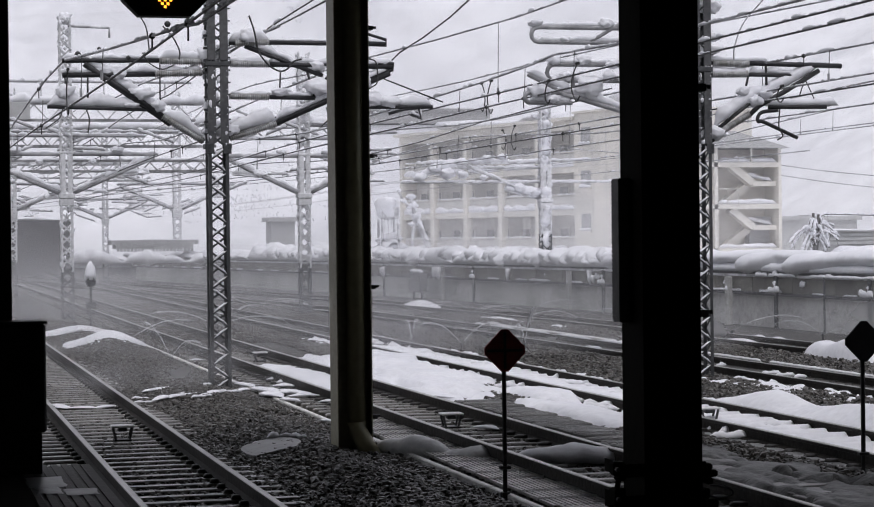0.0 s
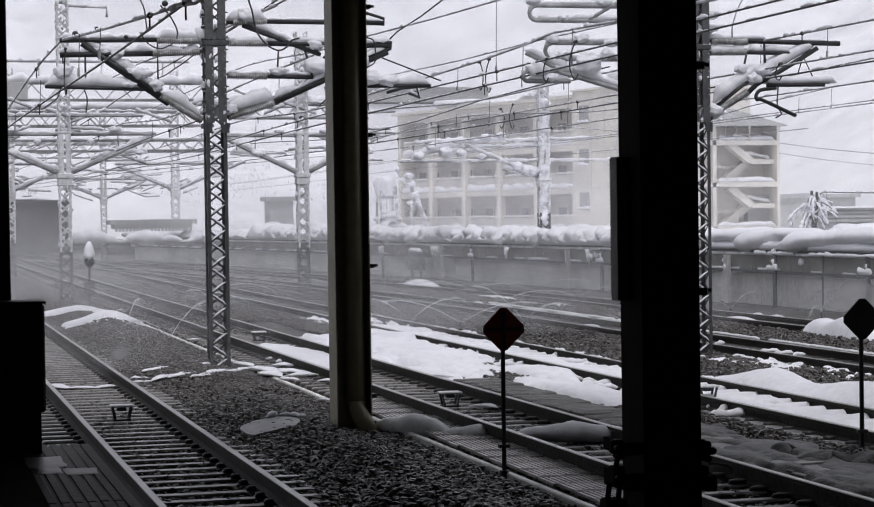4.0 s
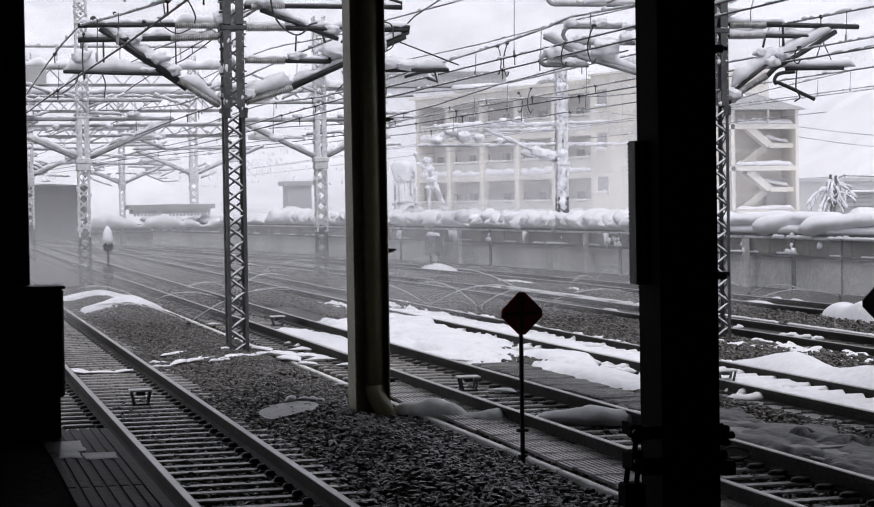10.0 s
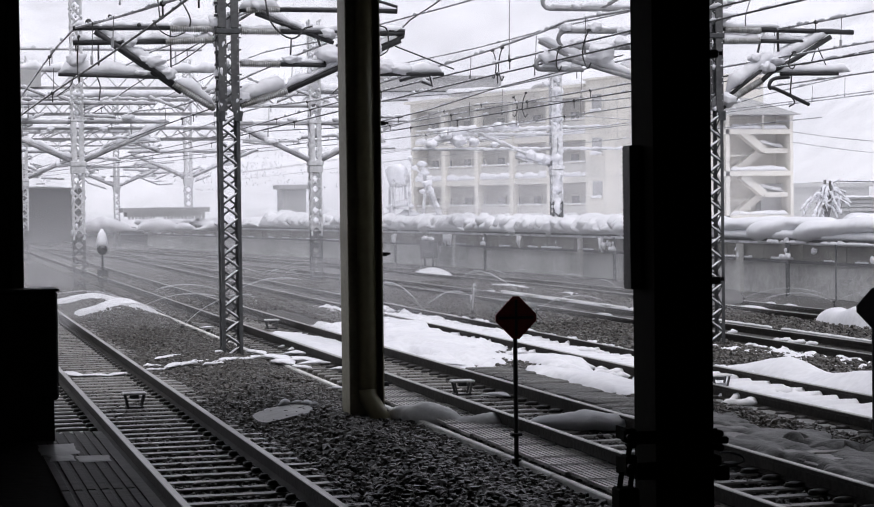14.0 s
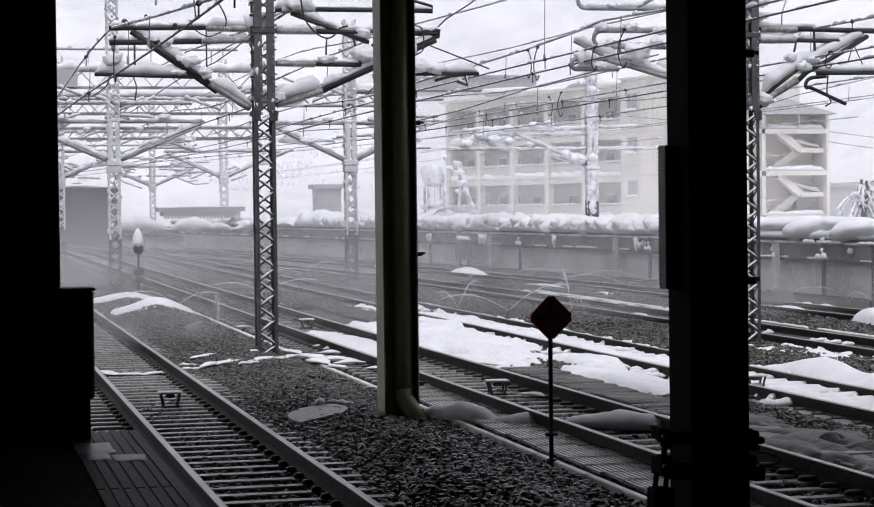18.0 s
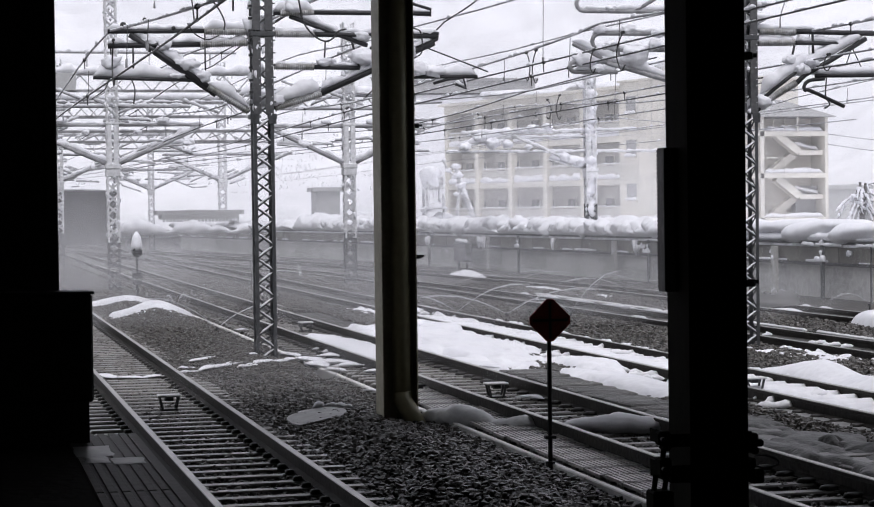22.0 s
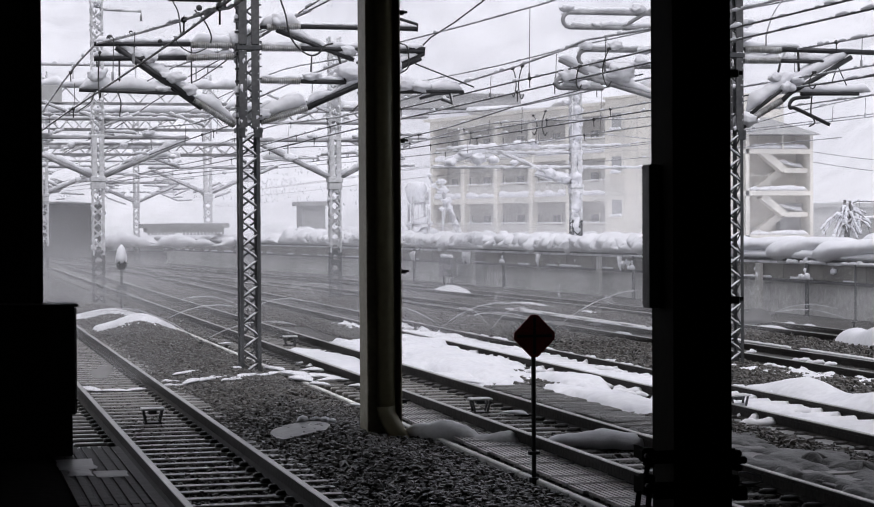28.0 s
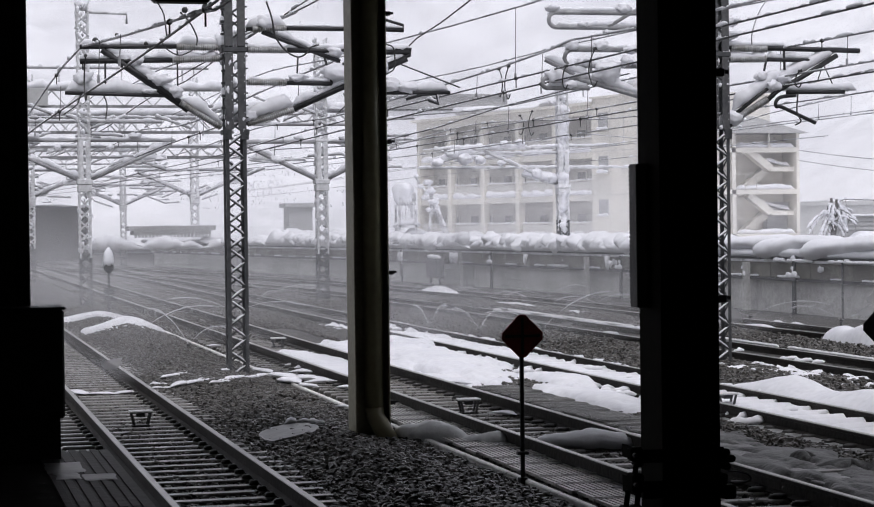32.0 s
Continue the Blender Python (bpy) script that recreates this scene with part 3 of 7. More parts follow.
canopy()
# two unseen walls, added only to hold light back from under the canopy
tagged(raw("shade_wall_west", [(-9, -16, 0), (-8.8, -16, 0), (-8.8, 17, 0), (-9, 17, 0), (-9, -16, 5.6), (-8.8, -16, 5.6), (-8.8, 17, 5.6), (-9, 17, 5.6)], [(0, 3, 2, 1), (4, 5, 6, 7), (0, 1, 5, 4), (1, 2, 6, 5), (2, 3, 7, 6), (3, 0, 4, 7)], ROOF), "unseen dark wall added to hold light off the platform", "wall", kind="structure")
tagged(part("shade_wall_south", B(-9, 3.6, -16, -15.8, 0, 5.6), ROOF), "unseen dark wall added to hold light off the platform", "wall", kind="structure")


def cabinet():
    c = thing("switch_cabinet", 0.3, 11.0, 1.09, "black switch cabinet with a low plinth at the platform end", "cabinet")
    part("body", B(-1.0, 0.43, -0.12, 0.14, 0.22, 0.80, 0.012), BLACK, c)
    part("plinth", B(-1.0, 0.405, -0.1, 0.12, 0.0, 0.22), BLACK, c)
    part("lid", B(-1.02, 0.44, -0.13, 0.15, 0.80, 0.815, 0.004), BLACK, c)
    w = thing("screen_wall", 0.3, 11.0, 1.09, "black panelled screen wall at the platform end", "wall")
    part("panel", B(-4.0, 0.262, 0.16, 0.26, 0, 4.5), BLACK, w)
    part("corner_post", B(0.2, 0.27, 0.14, 0.28, 0.0, 4.5, 0.006), BLACK, w)


cabinet()


def led_sign():
    s = thing("led_sign", 1.27, 10.0, 3.44, "black hanging signal lamp with orange lights", "signal")
    bm = bmesh.new()
    o = [(-0.13, 0), (0.13, 0), (0.21, 0.08), (0.21, 0.30), (0.13, 0.38), (-0.13, 0.38), (-0.21, 0.30), (-0.21, 0.08)]
    a, b = [bm.verts.new((x, -0.05, z)) for x, z in o], [bm.verts.new((x, 0.05, z)) for x, z in o]
    bm.faces.new(a)
    bm.faces.new(b[::-1])
    for j in range(8):
        bm.faces.new((a[j], b[j], b[(j + 1) % 8], a[(j + 1) % 8]))
    part("housing", bm, BLACK, s)
    part("hanger", T([(0, 0, 0.38), (0, 0, 2.1)], 0.025, 8), BLACK, s)
    for x, z in ((0, 0.045), (-0.014, 0.06), (0.014, 0.06), (-0.028, 0.078), (0, 0.078), (0.028, 0.078), (0, 0.1), (0, 0.12), (0, 0.14), (0, 0.16)):
        part("led", B(x - 0.006, x + 0.006, -0.054, -0.05, z - 0.006, z + 0.006), LED, s)


led_sign()

# ---- signs between the tracks ----


def diamond(x, y, base, height, label, face=RED, note="dark red diamond plate"):
    s = thing("diamond_sign", x, y, base, label, "sign", "diamond signs")
    part("pole", T([(0, 0, 0), (0, 0, height)], 0.021, 10), BLACK, s)
    r, k = 0.187, 0.03
    bm = bmesh.new()
    o = [(-k, r), (k, r), (r, k), (r, -k), (k, -r), (-k, -r), (-r, -k), (-r, k)]
    a, b = [bm.verts.new((px, -0.036, pz + height)) for px, pz in o], [bm.verts.new((px, -0.022, pz + height)) for px, pz in o]
    bm.faces.new(a[::-1])
    bm.faces.new(b)
    for j in range(8):
        bm.faces.new((a[j], a[(j + 1) % 8], b[(j + 1) % 8], b[j]))
    plate = part("plate", bm, face, s, note)
    part("cross_bar", box(B(-0.012, 0.012, -0.041, -0.0365, height - 0.16, height + 0.16), -0.16, -0.0125, -0.041, -0.0365, height - 0.012, height + 0.012), BLACK, plate)
    part("cross_bar", B(0.0125, 0.16, -0.041, -0.0365, height - 0.012, height + 0.012), BLACK, plate)
    part("socket", T([(0, 0, 0), (0, 0, 0.1)], 0.045, 8), STEELDARK, s)
    part("bracket", B(-0.05, 0.05, -0.03, 0.03, 0.3, 0.33, 0.005), STEELDARK, s)
    return s


diamond(5.11, 16.95, -0.02, 1.35, "dark red diamond marker on a black pole in the ballast")
# twin of the red marker; black plate colour imitates an unlit silhouette
diamond(8.53, 16.85, -0.02, 1.352, "diamond marker, silhouetted by its plate's black colour, on a black pole beside the second track", BLACK, "diamond plate coloured black as a silhouette")


def dwarf_signal():
    s = thing("dwarf_signal", 4.7, 52.7, 0.0, "snow-capped signal on a thin post", "signal")
    part("post", T([(0, 0, 0), (0, 0, 1.25)], 0.032, 8), STEEL, s)
    part("head", T([(0, -0.12, 1.3), (0, 0.12, 1.3)], 0.13, 12), BLACK, s)
    part("relay_box", B(-0.13, 0.13, -0.1, 0.1, 0.62, 0.78, 0.01), STEEL, s)
    part("relay_box", B(-0.11, 0.11, -0.1, 0.1, 0.46, 0.58, 0.01), STEEL, s)
    part("snow_cap", tube(bmesh.new(), [(0, 0, 1.36), (0, 0, 1.5), (0, 0, 1.7), (0, 0, 1.84)], [0.13, 0.15, 0.11, 0.03], 10), SNOW, s, "tall cone of snow", True)


dwarf_signal()

# ---- overhead line masts ----


def insulator(bm, a, b, r=0.066, step=0.033):
    a, b = Vector(a), Vector(b)
    n = int((b - a).length / step)
    pts, rad = [], []
    for i in range(n):
        for k, q in ((0.0, 0.66), (0.3, 1.0), (0.5, 0.7)):
            pts.append(a.lerp(b, (i + k) / n))
            rad.append(r * q)
    return tube(bm, pts, rad, 8)


BRACE = {}


def mast(x, y, h, w, label, fine, mat, joint=3.8, snow=True, seed=0):
    """A lattice mast: four angle legs, crossed braces on its faces, a collar and plates where the arms are held."""
    m = thing("lattice_mast", x, y, 0, label, "mast", "overhead line masts")
    r = w / 2
    for sx in (-1, 1):
        for sy in (-1, 1):
            for z0, z1, steel in (((-0.1, h, mat),) if fine else ((-0.1, 1.45, STEEL), (1.45, h, mat))):
                bm = B(min(sx * r, sx * (r - 0.052)), max(sx * r, sx * (r - 0.052)), min(sy * r, sy * (r - 0.01)), max(sy * r, sy * (r - 0.01)), z0, z1)
                part("leg", box(bm, min(sx * r, sx * (r - 0.01)), max(sx * r, sx * (r - 0.01)), min(sy * (r - 0.011), sy * (r - 0.052)), max(sy * (r - 0.011), sy * (r - 0.052)), z0, z1), steel, m)
    pitch = w * (0.62 if fine else 0.9)
    n = int(h / pitch)
    if fine:
        if "a" not in BRACE:
            for key, s in (("a", 1), ("b", -1)):
                BRACE[key] = mesh_of(bar(bmesh.new(), (-s * (r - 0.03), 0, -pitch / 2), (s * (r - 0.03), 0, pitch / 2), 0.008, 0.031), "brace", mat)
                BRACE["snow_" + key] = mesh_of(snow_along(bmesh.new(), (-s * (r - 0.05), -0.012, 0.012 - pitch * 0.4), (s * (r - 0.05), -0.012, 0.012 + pitch * 0.4), 0.04, 0.036, s + 4, 0.03, 0.5), "brace_snow", SNOW, True)
        for i in range(n):
            z = (i + 0.5) * pitch
            for sy, turn in ((-1, 0), (1, 0), (-1, 90), (1, 90)):
                for key, off in ((("a", "b")[(i + (sy > 0)) % 2], 0.0), (("snow_a", "snow_b")[i % 2], 0.0)):
                    if len(key) > 1 and (turn or sy > 0 or z > joint):
                        continue
                    o = new("brace" if len(key) == 1 else "brace_snow", BRACE[key])
                    o.parent = m
                    q = sy * (r - 0.016 - off)
                    o.matrix_local = pose(0 if turn == 0 else q, q if turn == 0 else 0, z, 0, 0, turn)
    else:
        for steel, low in ((STEEL, True), (mat, False)):
            bm = bmesh.new()
            for i in range(n):
                z = (i + 0.5) * pitch
                if (z < 1.5) != low:
                    continue
                for s in (-1, 1):
                    for q in (-r + 0.01, r - 0.01):
                        bar(bm, (-s * r, q, z - pitch / 2), (s * r, q, z + pitch / 2), 0.012, 0.04)
                        bar(bm, (q, -s * r, z - pitch / 2), (q, s * r, z + pitch / 2), 0.012, 0.04)
            tagged(part("lattice", bm, steel, m), kind="stuff")
    if fine:
        for sx in (-1, 1):
            part("gusset", box(B(min(sx * (r - 0.09), sx * (r + 0.035)), max(sx * (r - 0.09), sx * (r + 0.035)), -r - 0.03, -r - 0.014, joint - 0.13, joint + 0.03, 0.004), min(sx * (r + 0.002), sx * (r + 0.05)), max(sx * (r + 0.002), sx * (r + 0.05)), -r, r * 0.4, joint - 0.05, joint + 0.025, 0.004), mat, m)
            for k in range(3):
                part("bolt", T([(sx * (r - 0.01), -r - 0.03, joint - 0.1 + 0.045 * k), (sx * (r - 0.01), -r - 0.045, joint - 0.1 + 0.045 * k)], 0.011, 6), STEELDARK, m)
    else:
        part("collar", B(-r - 0.03, r + 0.03, -r - 0.03, r + 0.03, joint - 0.32, joint - 0.12, 0.01), mat, m)
        part("cap_plate", B(-r - 0.05, r + 0.05, -r - 0.05, r + 0.05, joint - 0.1, joint + 0.04, 0.01), mat, m)
    part("arm_plate", B(-r - 0.03, r + 0.03, -r - 0.025, r + 0.025, joint + 1.22, joint + 1.30, 0.01), mat, m)
    for a, b in ((-0.158, -0.036), (0.032, 0.158)):
        ch = part("channel", B(a, b, -r - 0.03, -r - 0.002, joint + 0.03, joint + 1.21, 0.003), PLATE if fine else mat, m)
        if fine:
            part("channel", B(a, b, -r - 0.03, -r - 0.002, joint + 1.31, h, 0.003), PLATE, m)
            for k in range(12):
                part("rivet", T([(b - 0.02, -r - 0.03, joint + 0.1 + 0.095 * k), (b - 0.02, -r - 0.036, joint + 0.1 + 0.095 * k)], 0.008, 6), SNOW if k % 3 else STEELDARK, ch)
    if snow:
        rng = random.Random(seed)
        bm = bmesh.new()
        for i in range(55 if fine else 150):
            z = h - (h - 1.6) * rng.random() ** 1.4 if not fine else rng.uniform(joint, h)
            s, q = rng.uniform(-r, r), rng.choice((-r, r))
            k = rng.uniform(0.012, 0.045) if fine else rng.uniform(0.015, 0.048)
            px, py = (s, q) if rng.random() < 0.7 else (q, s)
            mm = Matrix.Translation((px, py, z)) @ Matrix.Diagonal((k * 1.2, k, k * rng.uniform(0.9, 2.4), 1))
            start = len(bm.verts)
            bmesh.ops.create_icosphere(bm, subdivisions=2, radius=1)
            bm.verts.ensure_lookup_table()
            for v in bm.verts[start:]:
                v.co = mm @ (v.co * (0.6 + 1.1 * billow(v.co * 1.3, seed + i * 1.3)))
        tagged(part("clinging_snow", bm, SNOW, m, "clumps of snow frozen to the lattice", True), kind="stuff")
    return m


def arm(m, pts, r=0.03, mat=None, snow=(0, 0), seed=1, ins=None, name="arm"):
    """One tube of a bracket, given in metres across and up from the mast's foot, with the snow that lies on it."""
    p = [(x, 0, z) for x, z in pts]
    if len(p) > 1:
        part(name, T(p, r, 8), mat or STEELDARK, m, "", True)
    if snow[0]:
        bm = bmesh.new()
        for i, (a, b) in enumerate(zip(p, p[1:])):
            slope = abs(b[2] - a[2]) / max(0.05, math.hypot(b[0] - a[0], b[2] - a[2]))
            back, up = snow[0] * 0.25, r * 0.7 + snow[1] * 0.22 * slope
            snow_along(bm, (a[0], back, a[2] + up), (b[0], back, b[2] + up), snow[0] * 1.08, snow[1] * 1.08, seed + i, 0.07, 0.65)
        part("snow", bm, SNOW, m, "snow lying on the bracket", True)
    if ins:
        part("insulator", insulator(bmesh.new(), (ins[0], 0, ins[1]), (ins[2], 0, ins[3])), INSUL, m, "ribbed insulator rimed with snow", True)


def lump(m, x, z, k, seed):
    """A ragged clod of wet snow, with deep creases."""
    rng = random.Random(seed * 7 + 1)
    bm = bmesh.new()
    bmesh.ops.create_icosphere(bm, subdivisions=3, radius=1)
    sx, sz = rng.uniform(1.0, 1.5), rng.uniform(0.6, 1.0)
    for v in bm.verts:
        v.co = Vector((x, 0, z)) + Vector((v.co.x * k * sx, v.co.y * k * 0.8, v.co.z * k * sz)) * (0.58 + 1.0 * billow(v.co * 1.2, seed * 1.3))
    part("snow", bm, SNOW, m, "lump of snow", True)


def pack(m, a, b, w, h, seed):
    """A smooth, continuous ridge of wet snow along a bar, set a little behind its front."""
    part("snow", snow_along(bmesh.new(), (a[0], w * 0.2, a[1]), (b[0], w * 0.2, b[1]), w, h, seed, 0.05, 0.3), SNOW, m, "smooth ridge of wet snow on the bracket", True)


M1 = mast(4.72, 30.9, 7.2, 0.32, "dark lattice steel mast with snow-laden brackets", True, STEEL, 3.8, True, 1)
for i in range(14):
    part("step_plate", B(-0.215, -0.162, -0.175, -0.11, 3.95 + i * 0.19, 3.985 + i * 0.19), STEELDARK, M1)
    part("step_plate", B(0.162, 0.195, -0.175, -0.13, 4.0 + i * 0.19, 4.02 + i * 0.19), STEELDARK, M1)
# towards the near track
arm(M1, [(-2.35, 5.09), (-0.85, 5.11)], 0.036, snow=(0.1, 0.1), seed=2)
arm(M1, [(-0.9, 5.11), (-0.2, 5.11)], 0.03, snow=(0.26, 0.24), seed=3, ins=(-0.88, 5.10, -0.2, 5.10))
arm(M1, [(-2.35, 4.87), (-0.9, 4.9)], 0.04, snow=(0.13, 0.12), seed=4)
arm(M1, [(-0.95, 4.9), (-0.2, 4.93)], 0.03, snow=(0.15, 0.13), seed=5, ins=(-0.95, 4.9, -0.2, 4.93))
arm(M1, [(-2.02, 5.05), (-0.82, 4.24)], 0.048, snow=(0.16, 0.17), seed=6)
lump(M1, -1.15, 4.6, 0.15, 51)
lump(M1, -1.5, 4.9, 0.1, 52)
lump(M1, -0.9, 4.42, 0.12, 53)
arm(M1, [(-0.82, 4.24), (-0.2, 3.87)], 0.04, snow=(0.2, 0.22), seed=7, ins=(-0.84, 4.25, -0.2, 3.86))
arm(M1, [(-1.75, 4.84), (-0.72, 4.12)], 0.034)
arm(M1, [(-2.58, 4.39), (-1.02, 4.35)], 0.028, snow=(0.2, 0.26), seed=8)
arm(M1, [(-1.97, 4.84), (-1.97, 4.5)], 0.015)
arm(M1, [(-2.31, 4.85), (-2.29, 4.45)], 0.012)
lump(M1, -2.31, 4.62, 0.14, 1)
lump(M1, -1.3, 4.42, 0.09, 2)
arm(M1, [(-0.87, 5.1), (-0.87, 4.4)], 0.012)
# towards the second track
arm(M1, [(0.2, 5.39), (0.85, 5.41)], 0.03, snow=(0.25, 0.3), seed=9, ins=(0.3, 5.39, 0.85, 5.41))
arm(M1, [(0.8, 5.41), (2.7, 5.41)], 0.036, snow=(0.09, 0.06), seed=10)
arm(M1, [(0.45, 5.35), (1.68, 4.90)], 0.036, snow=(0.16, 0.12), seed=11)
arm(M1, [(0.2, 5.07), (0.85, 5.07)], 0.03, snow=(0.16, 0.1), seed=12, ins=(0.22, 5.07, 0.85, 5.07))
arm(M1, [(0.8, 5.07), (2.8, 5.05)], 0.04, snow=(0.14, 0.12), seed=13)
arm(M1, [(0.2, 4.57), (0.84, 4.56)], 0.03, snow=(0.12, 0.08), seed=14, ins=(0.2, 4.57, 0.84, 4.56))
arm(M1, [(0.84, 4.56), (1.55, 4.55)], 0.036, snow=(0.1, 0.08), seed=15)
arm(M1, [(0.14, 3.93), (0.93, 4.15)], 0.04, snow=(0.22, 0.3), seed=16, ins=(0.2, 3.92, 0.95, 4.15))
arm(M1, [(0.93, 4.15), (2.76, 4.95)], 0.045, snow=(0.15, 0.16), seed=17)
arm(M1, [(1.01, 4.95), (0.99, 4.62)], 0.014)
arm(M1, [(1.43, 4.98), (1.55, 4.55)], 0.02)
arm(M1, [(2.39, 5.40), (2.71, 5.39), (2.71, 5.48), (2.40, 5.57)], 0.024)
arm(M1, [(2.39, 4.84), (2.81, 5.01), (2.83, 5.1), (2.57, 5.1)], 0.03, snow=(0.1, 0.1), seed=41)
part("jumper", T(curve([(2.38, -0.2, 5.16), (2.49, -0.2, 5.11), (2.52, -0.2, 4.91), (2.5, -0.2, 4.77), (2.38, -0.2, 4.69)]), 0.012, 6), WIRE, M1)
lump(M1, 2.42, 4.52, 0.18, 42)
lump(M1, 2.75, 4.5, 0.14, 43)
arm(M1, [(2.3, 4.41), (3.46, 4.42)], 0.03, snow=(0.2, 0.24), seed=18)
arm(M1, [(2.67, 4.86), (3.63, 4.5)], 0.012)
arm(M1, [(2.74, 4.31), (2.99, 4.38), (3.23, 4.40), (3.27, 4.23), (3.1, 4.3)], 0.024, snow=(0.06, 0.05), seed=44)
lump(M1, 1.0, 4.64, 0.12, 3)
lump(M1, 1.62, 4.72, 0.2, 4)
lump(M1, 2.3, 4.8, 0.17, 5)
lump(M1, -0.1, 5.2, 0.22, 6)
lump(M1, 0.15, 4.05, 0.18, 7)
lump(M1, 0.5, 5.5, 0.16, 8)
lump(M1, 1.6, 5.05, 0.12, 9)
# looped jumper cables
for run, r in (([(0.49, 5.80), (0.57, 5.56), (0.63, 5.26), (0.78, 5.05), (0.96, 4.95), (1.09, 4.99), (1.18, 5.1), (1.31, 5.14)], 0.014),
               ([(-1.2, 5.85), (-1.17, 5.74), (-1.09, 5.57), (-1.05, 5.23)], 0.011),
               ([(-1.16, 5.21), (-1.05, 5.05), (-0.86, 4.96), (-0.67, 5.03)], 0.011),
               ([(-0.84, 5.62), (-0.69, 5.45), (-0.59, 5.24), (-0.6, 5.11)], 0.013),
               ([(-2.03, 4.38), (-1.97, 4.2), (-1.99, 3.98)], 0.010),
               ([(-2.36, 4.36), (-2.42, 4.2), (-2.62, 4.05)], 0.009)):
    part("jumper", T(curve([(x, -0.2, z) for x, z in run]), r, 6), WIRE, M1)
for x, z, r in ((-0.77, 5.65, 0.05), (-1.37, 5.13, 0.035), (-2.13, 5.17, 0.05), (-1.81, 5.26, 0.03)):
    ball = bmesh.new()
    bmesh.ops.create_icosphere(ball, subdivisions=2, radius=r, matrix=Matrix.Translation((x, -0.2, z)))
    part("cable_clamp", ball, WIRE, M1)

M2 = mast(12.72, 30.9, 7.2, 0.32, "dark lattice steel mast with snowy brackets and ribbed insulators", True, STEEL, 3.8, True, 2)
arm(M2, [(0.18, 3.84), (0.41, 4.06)], 0.035)
arm(M2, [(0.41, 4.06), (0.92, 4.33)], 0.035, ins=(0.41, 4.05, 0.92, 4.34))
arm(M2, [(0.92, 4.33), (1.08, 4.47), (1.56, 4.72), (2.17, 5.07)], 0.042)
pack(M2, (0.98, 4.52), (2.16, 5.12), 0.3, 0.27, 21)
arm(M2, [(0.35, 4.1), (1.1, 4.65)], 0.032)
pack(M2, (0.3, 4.13), (1.2, 4.76), 0.32, 0.27, 20)
arm(M2, [(0.9, 5.18), (2.58, 5.15)], 0.042, snow=(0.1, 0.05), seed=22)
pack(M2, (0.12, 5.2), (1.3, 5.21), 0.22, 0.15, 26)
arm(M2, [(0.2, 5.18), (0.93, 5.18)], 0.03, ins=(0.26, 5.17, 0.92, 5.17))
pack(M2, (0.12, 4.97), (0.95, 4.99), 0.24, 0.2, 27)
arm(M2, [(0.2, 4.99), (0.9, 5.0)], 0.03, ins=(0.24, 4.99, 0.9, 5.0))
arm(M2, [(0.9, 4.99), (1.74, 4.98)], 0.034, snow=(0.14, 0.14), seed=23)
arm(M2, [(1.25, 4.45), (2.3, 4.46)], 0.034)
pack(M2, (1.2, 4.47), (2.55, 4.49), 0.26, 0.2, 24)
part("hooked_pipe", T(curve([(1.42, 0, 4.40), (1.15, 0, 4.37), (1.06, 0, 4.29), (1.07, 0, 4.21), (1.17, 0, 4.2), (1.77, 0, 3.94)]), 0.032, 8), STEELDARK, M2, "", True)
part("jumper", T(curve([(1.41, -0.1, 4.42), (1.39, -0.1, 4.12), (1.46, -0.1, 3.97), (1.36, -0.1, 3.9)]), 0.013, 6), WIRE, M2)
part("jumper", T(curve([(1.09, -0.2, 6.22), (0.74, -0.2, 5.84), (0.57, -0.2, 5.45), (0.55, -0.2, 5.22)]), 0.011, 6), WIREICE, M2)
arm(M2, [(1.21, 5.14), (1.22, 4.82)], 0.022)
arm(M2, [(0.9, 5.0), (0.84, 4.75)], 0.02)
arm(M2, [(1.93, 4.9), (2.08, 4.6)], 0.01)
arm(M2, [(1.9, 4.88), (1.82, 4.66)], 0.01)
for k, (x, z, f) in enumerate(((1.2, 4.66, 0.15), (0.81, 4.71, 0.1), (0.28, 4.02, 0.17), (0.01, 4.0, 0.15), (0.13, 5.37, 0.2), (0.24, 5.6, 0.14), (1.0, 4.55, 0.13), (0.2, 6.1, 0.2))):
    lump(M2, x, z, f, 111 + k)
# looped brackets towards the third track
for z0, z1, x0, x1, sd in ((5.48, 5.72, -2.88, -1.3, 30), (4.86, 5.12, -2.62, -1.3, 31), (4.50, 4.66, -3.0, -2.2, 32)):
    r = (z1 - z0) / 2
    pts = [(x1, z1)] + [(x0 + r - r * math.sin(a), (z0 + z1) / 2 + r * math.cos(a)) for a in [k * math.pi / 6 for k in range(7)]] + [(x1, z0)]
    arm(M2, pts, 0.036, GIRDER, snow=(0.1, 0.1), seed=sd, name="looped_arm")
arm(M2, [(-1.3, 5.72), (-0.2, 5.75)], 0.036, GIRDER, snow=(0.12, 0.1), seed=33)
arm(M2, [(-1.9, 5.48), (-1.35, 5.8)], 0.03, GIRDER)
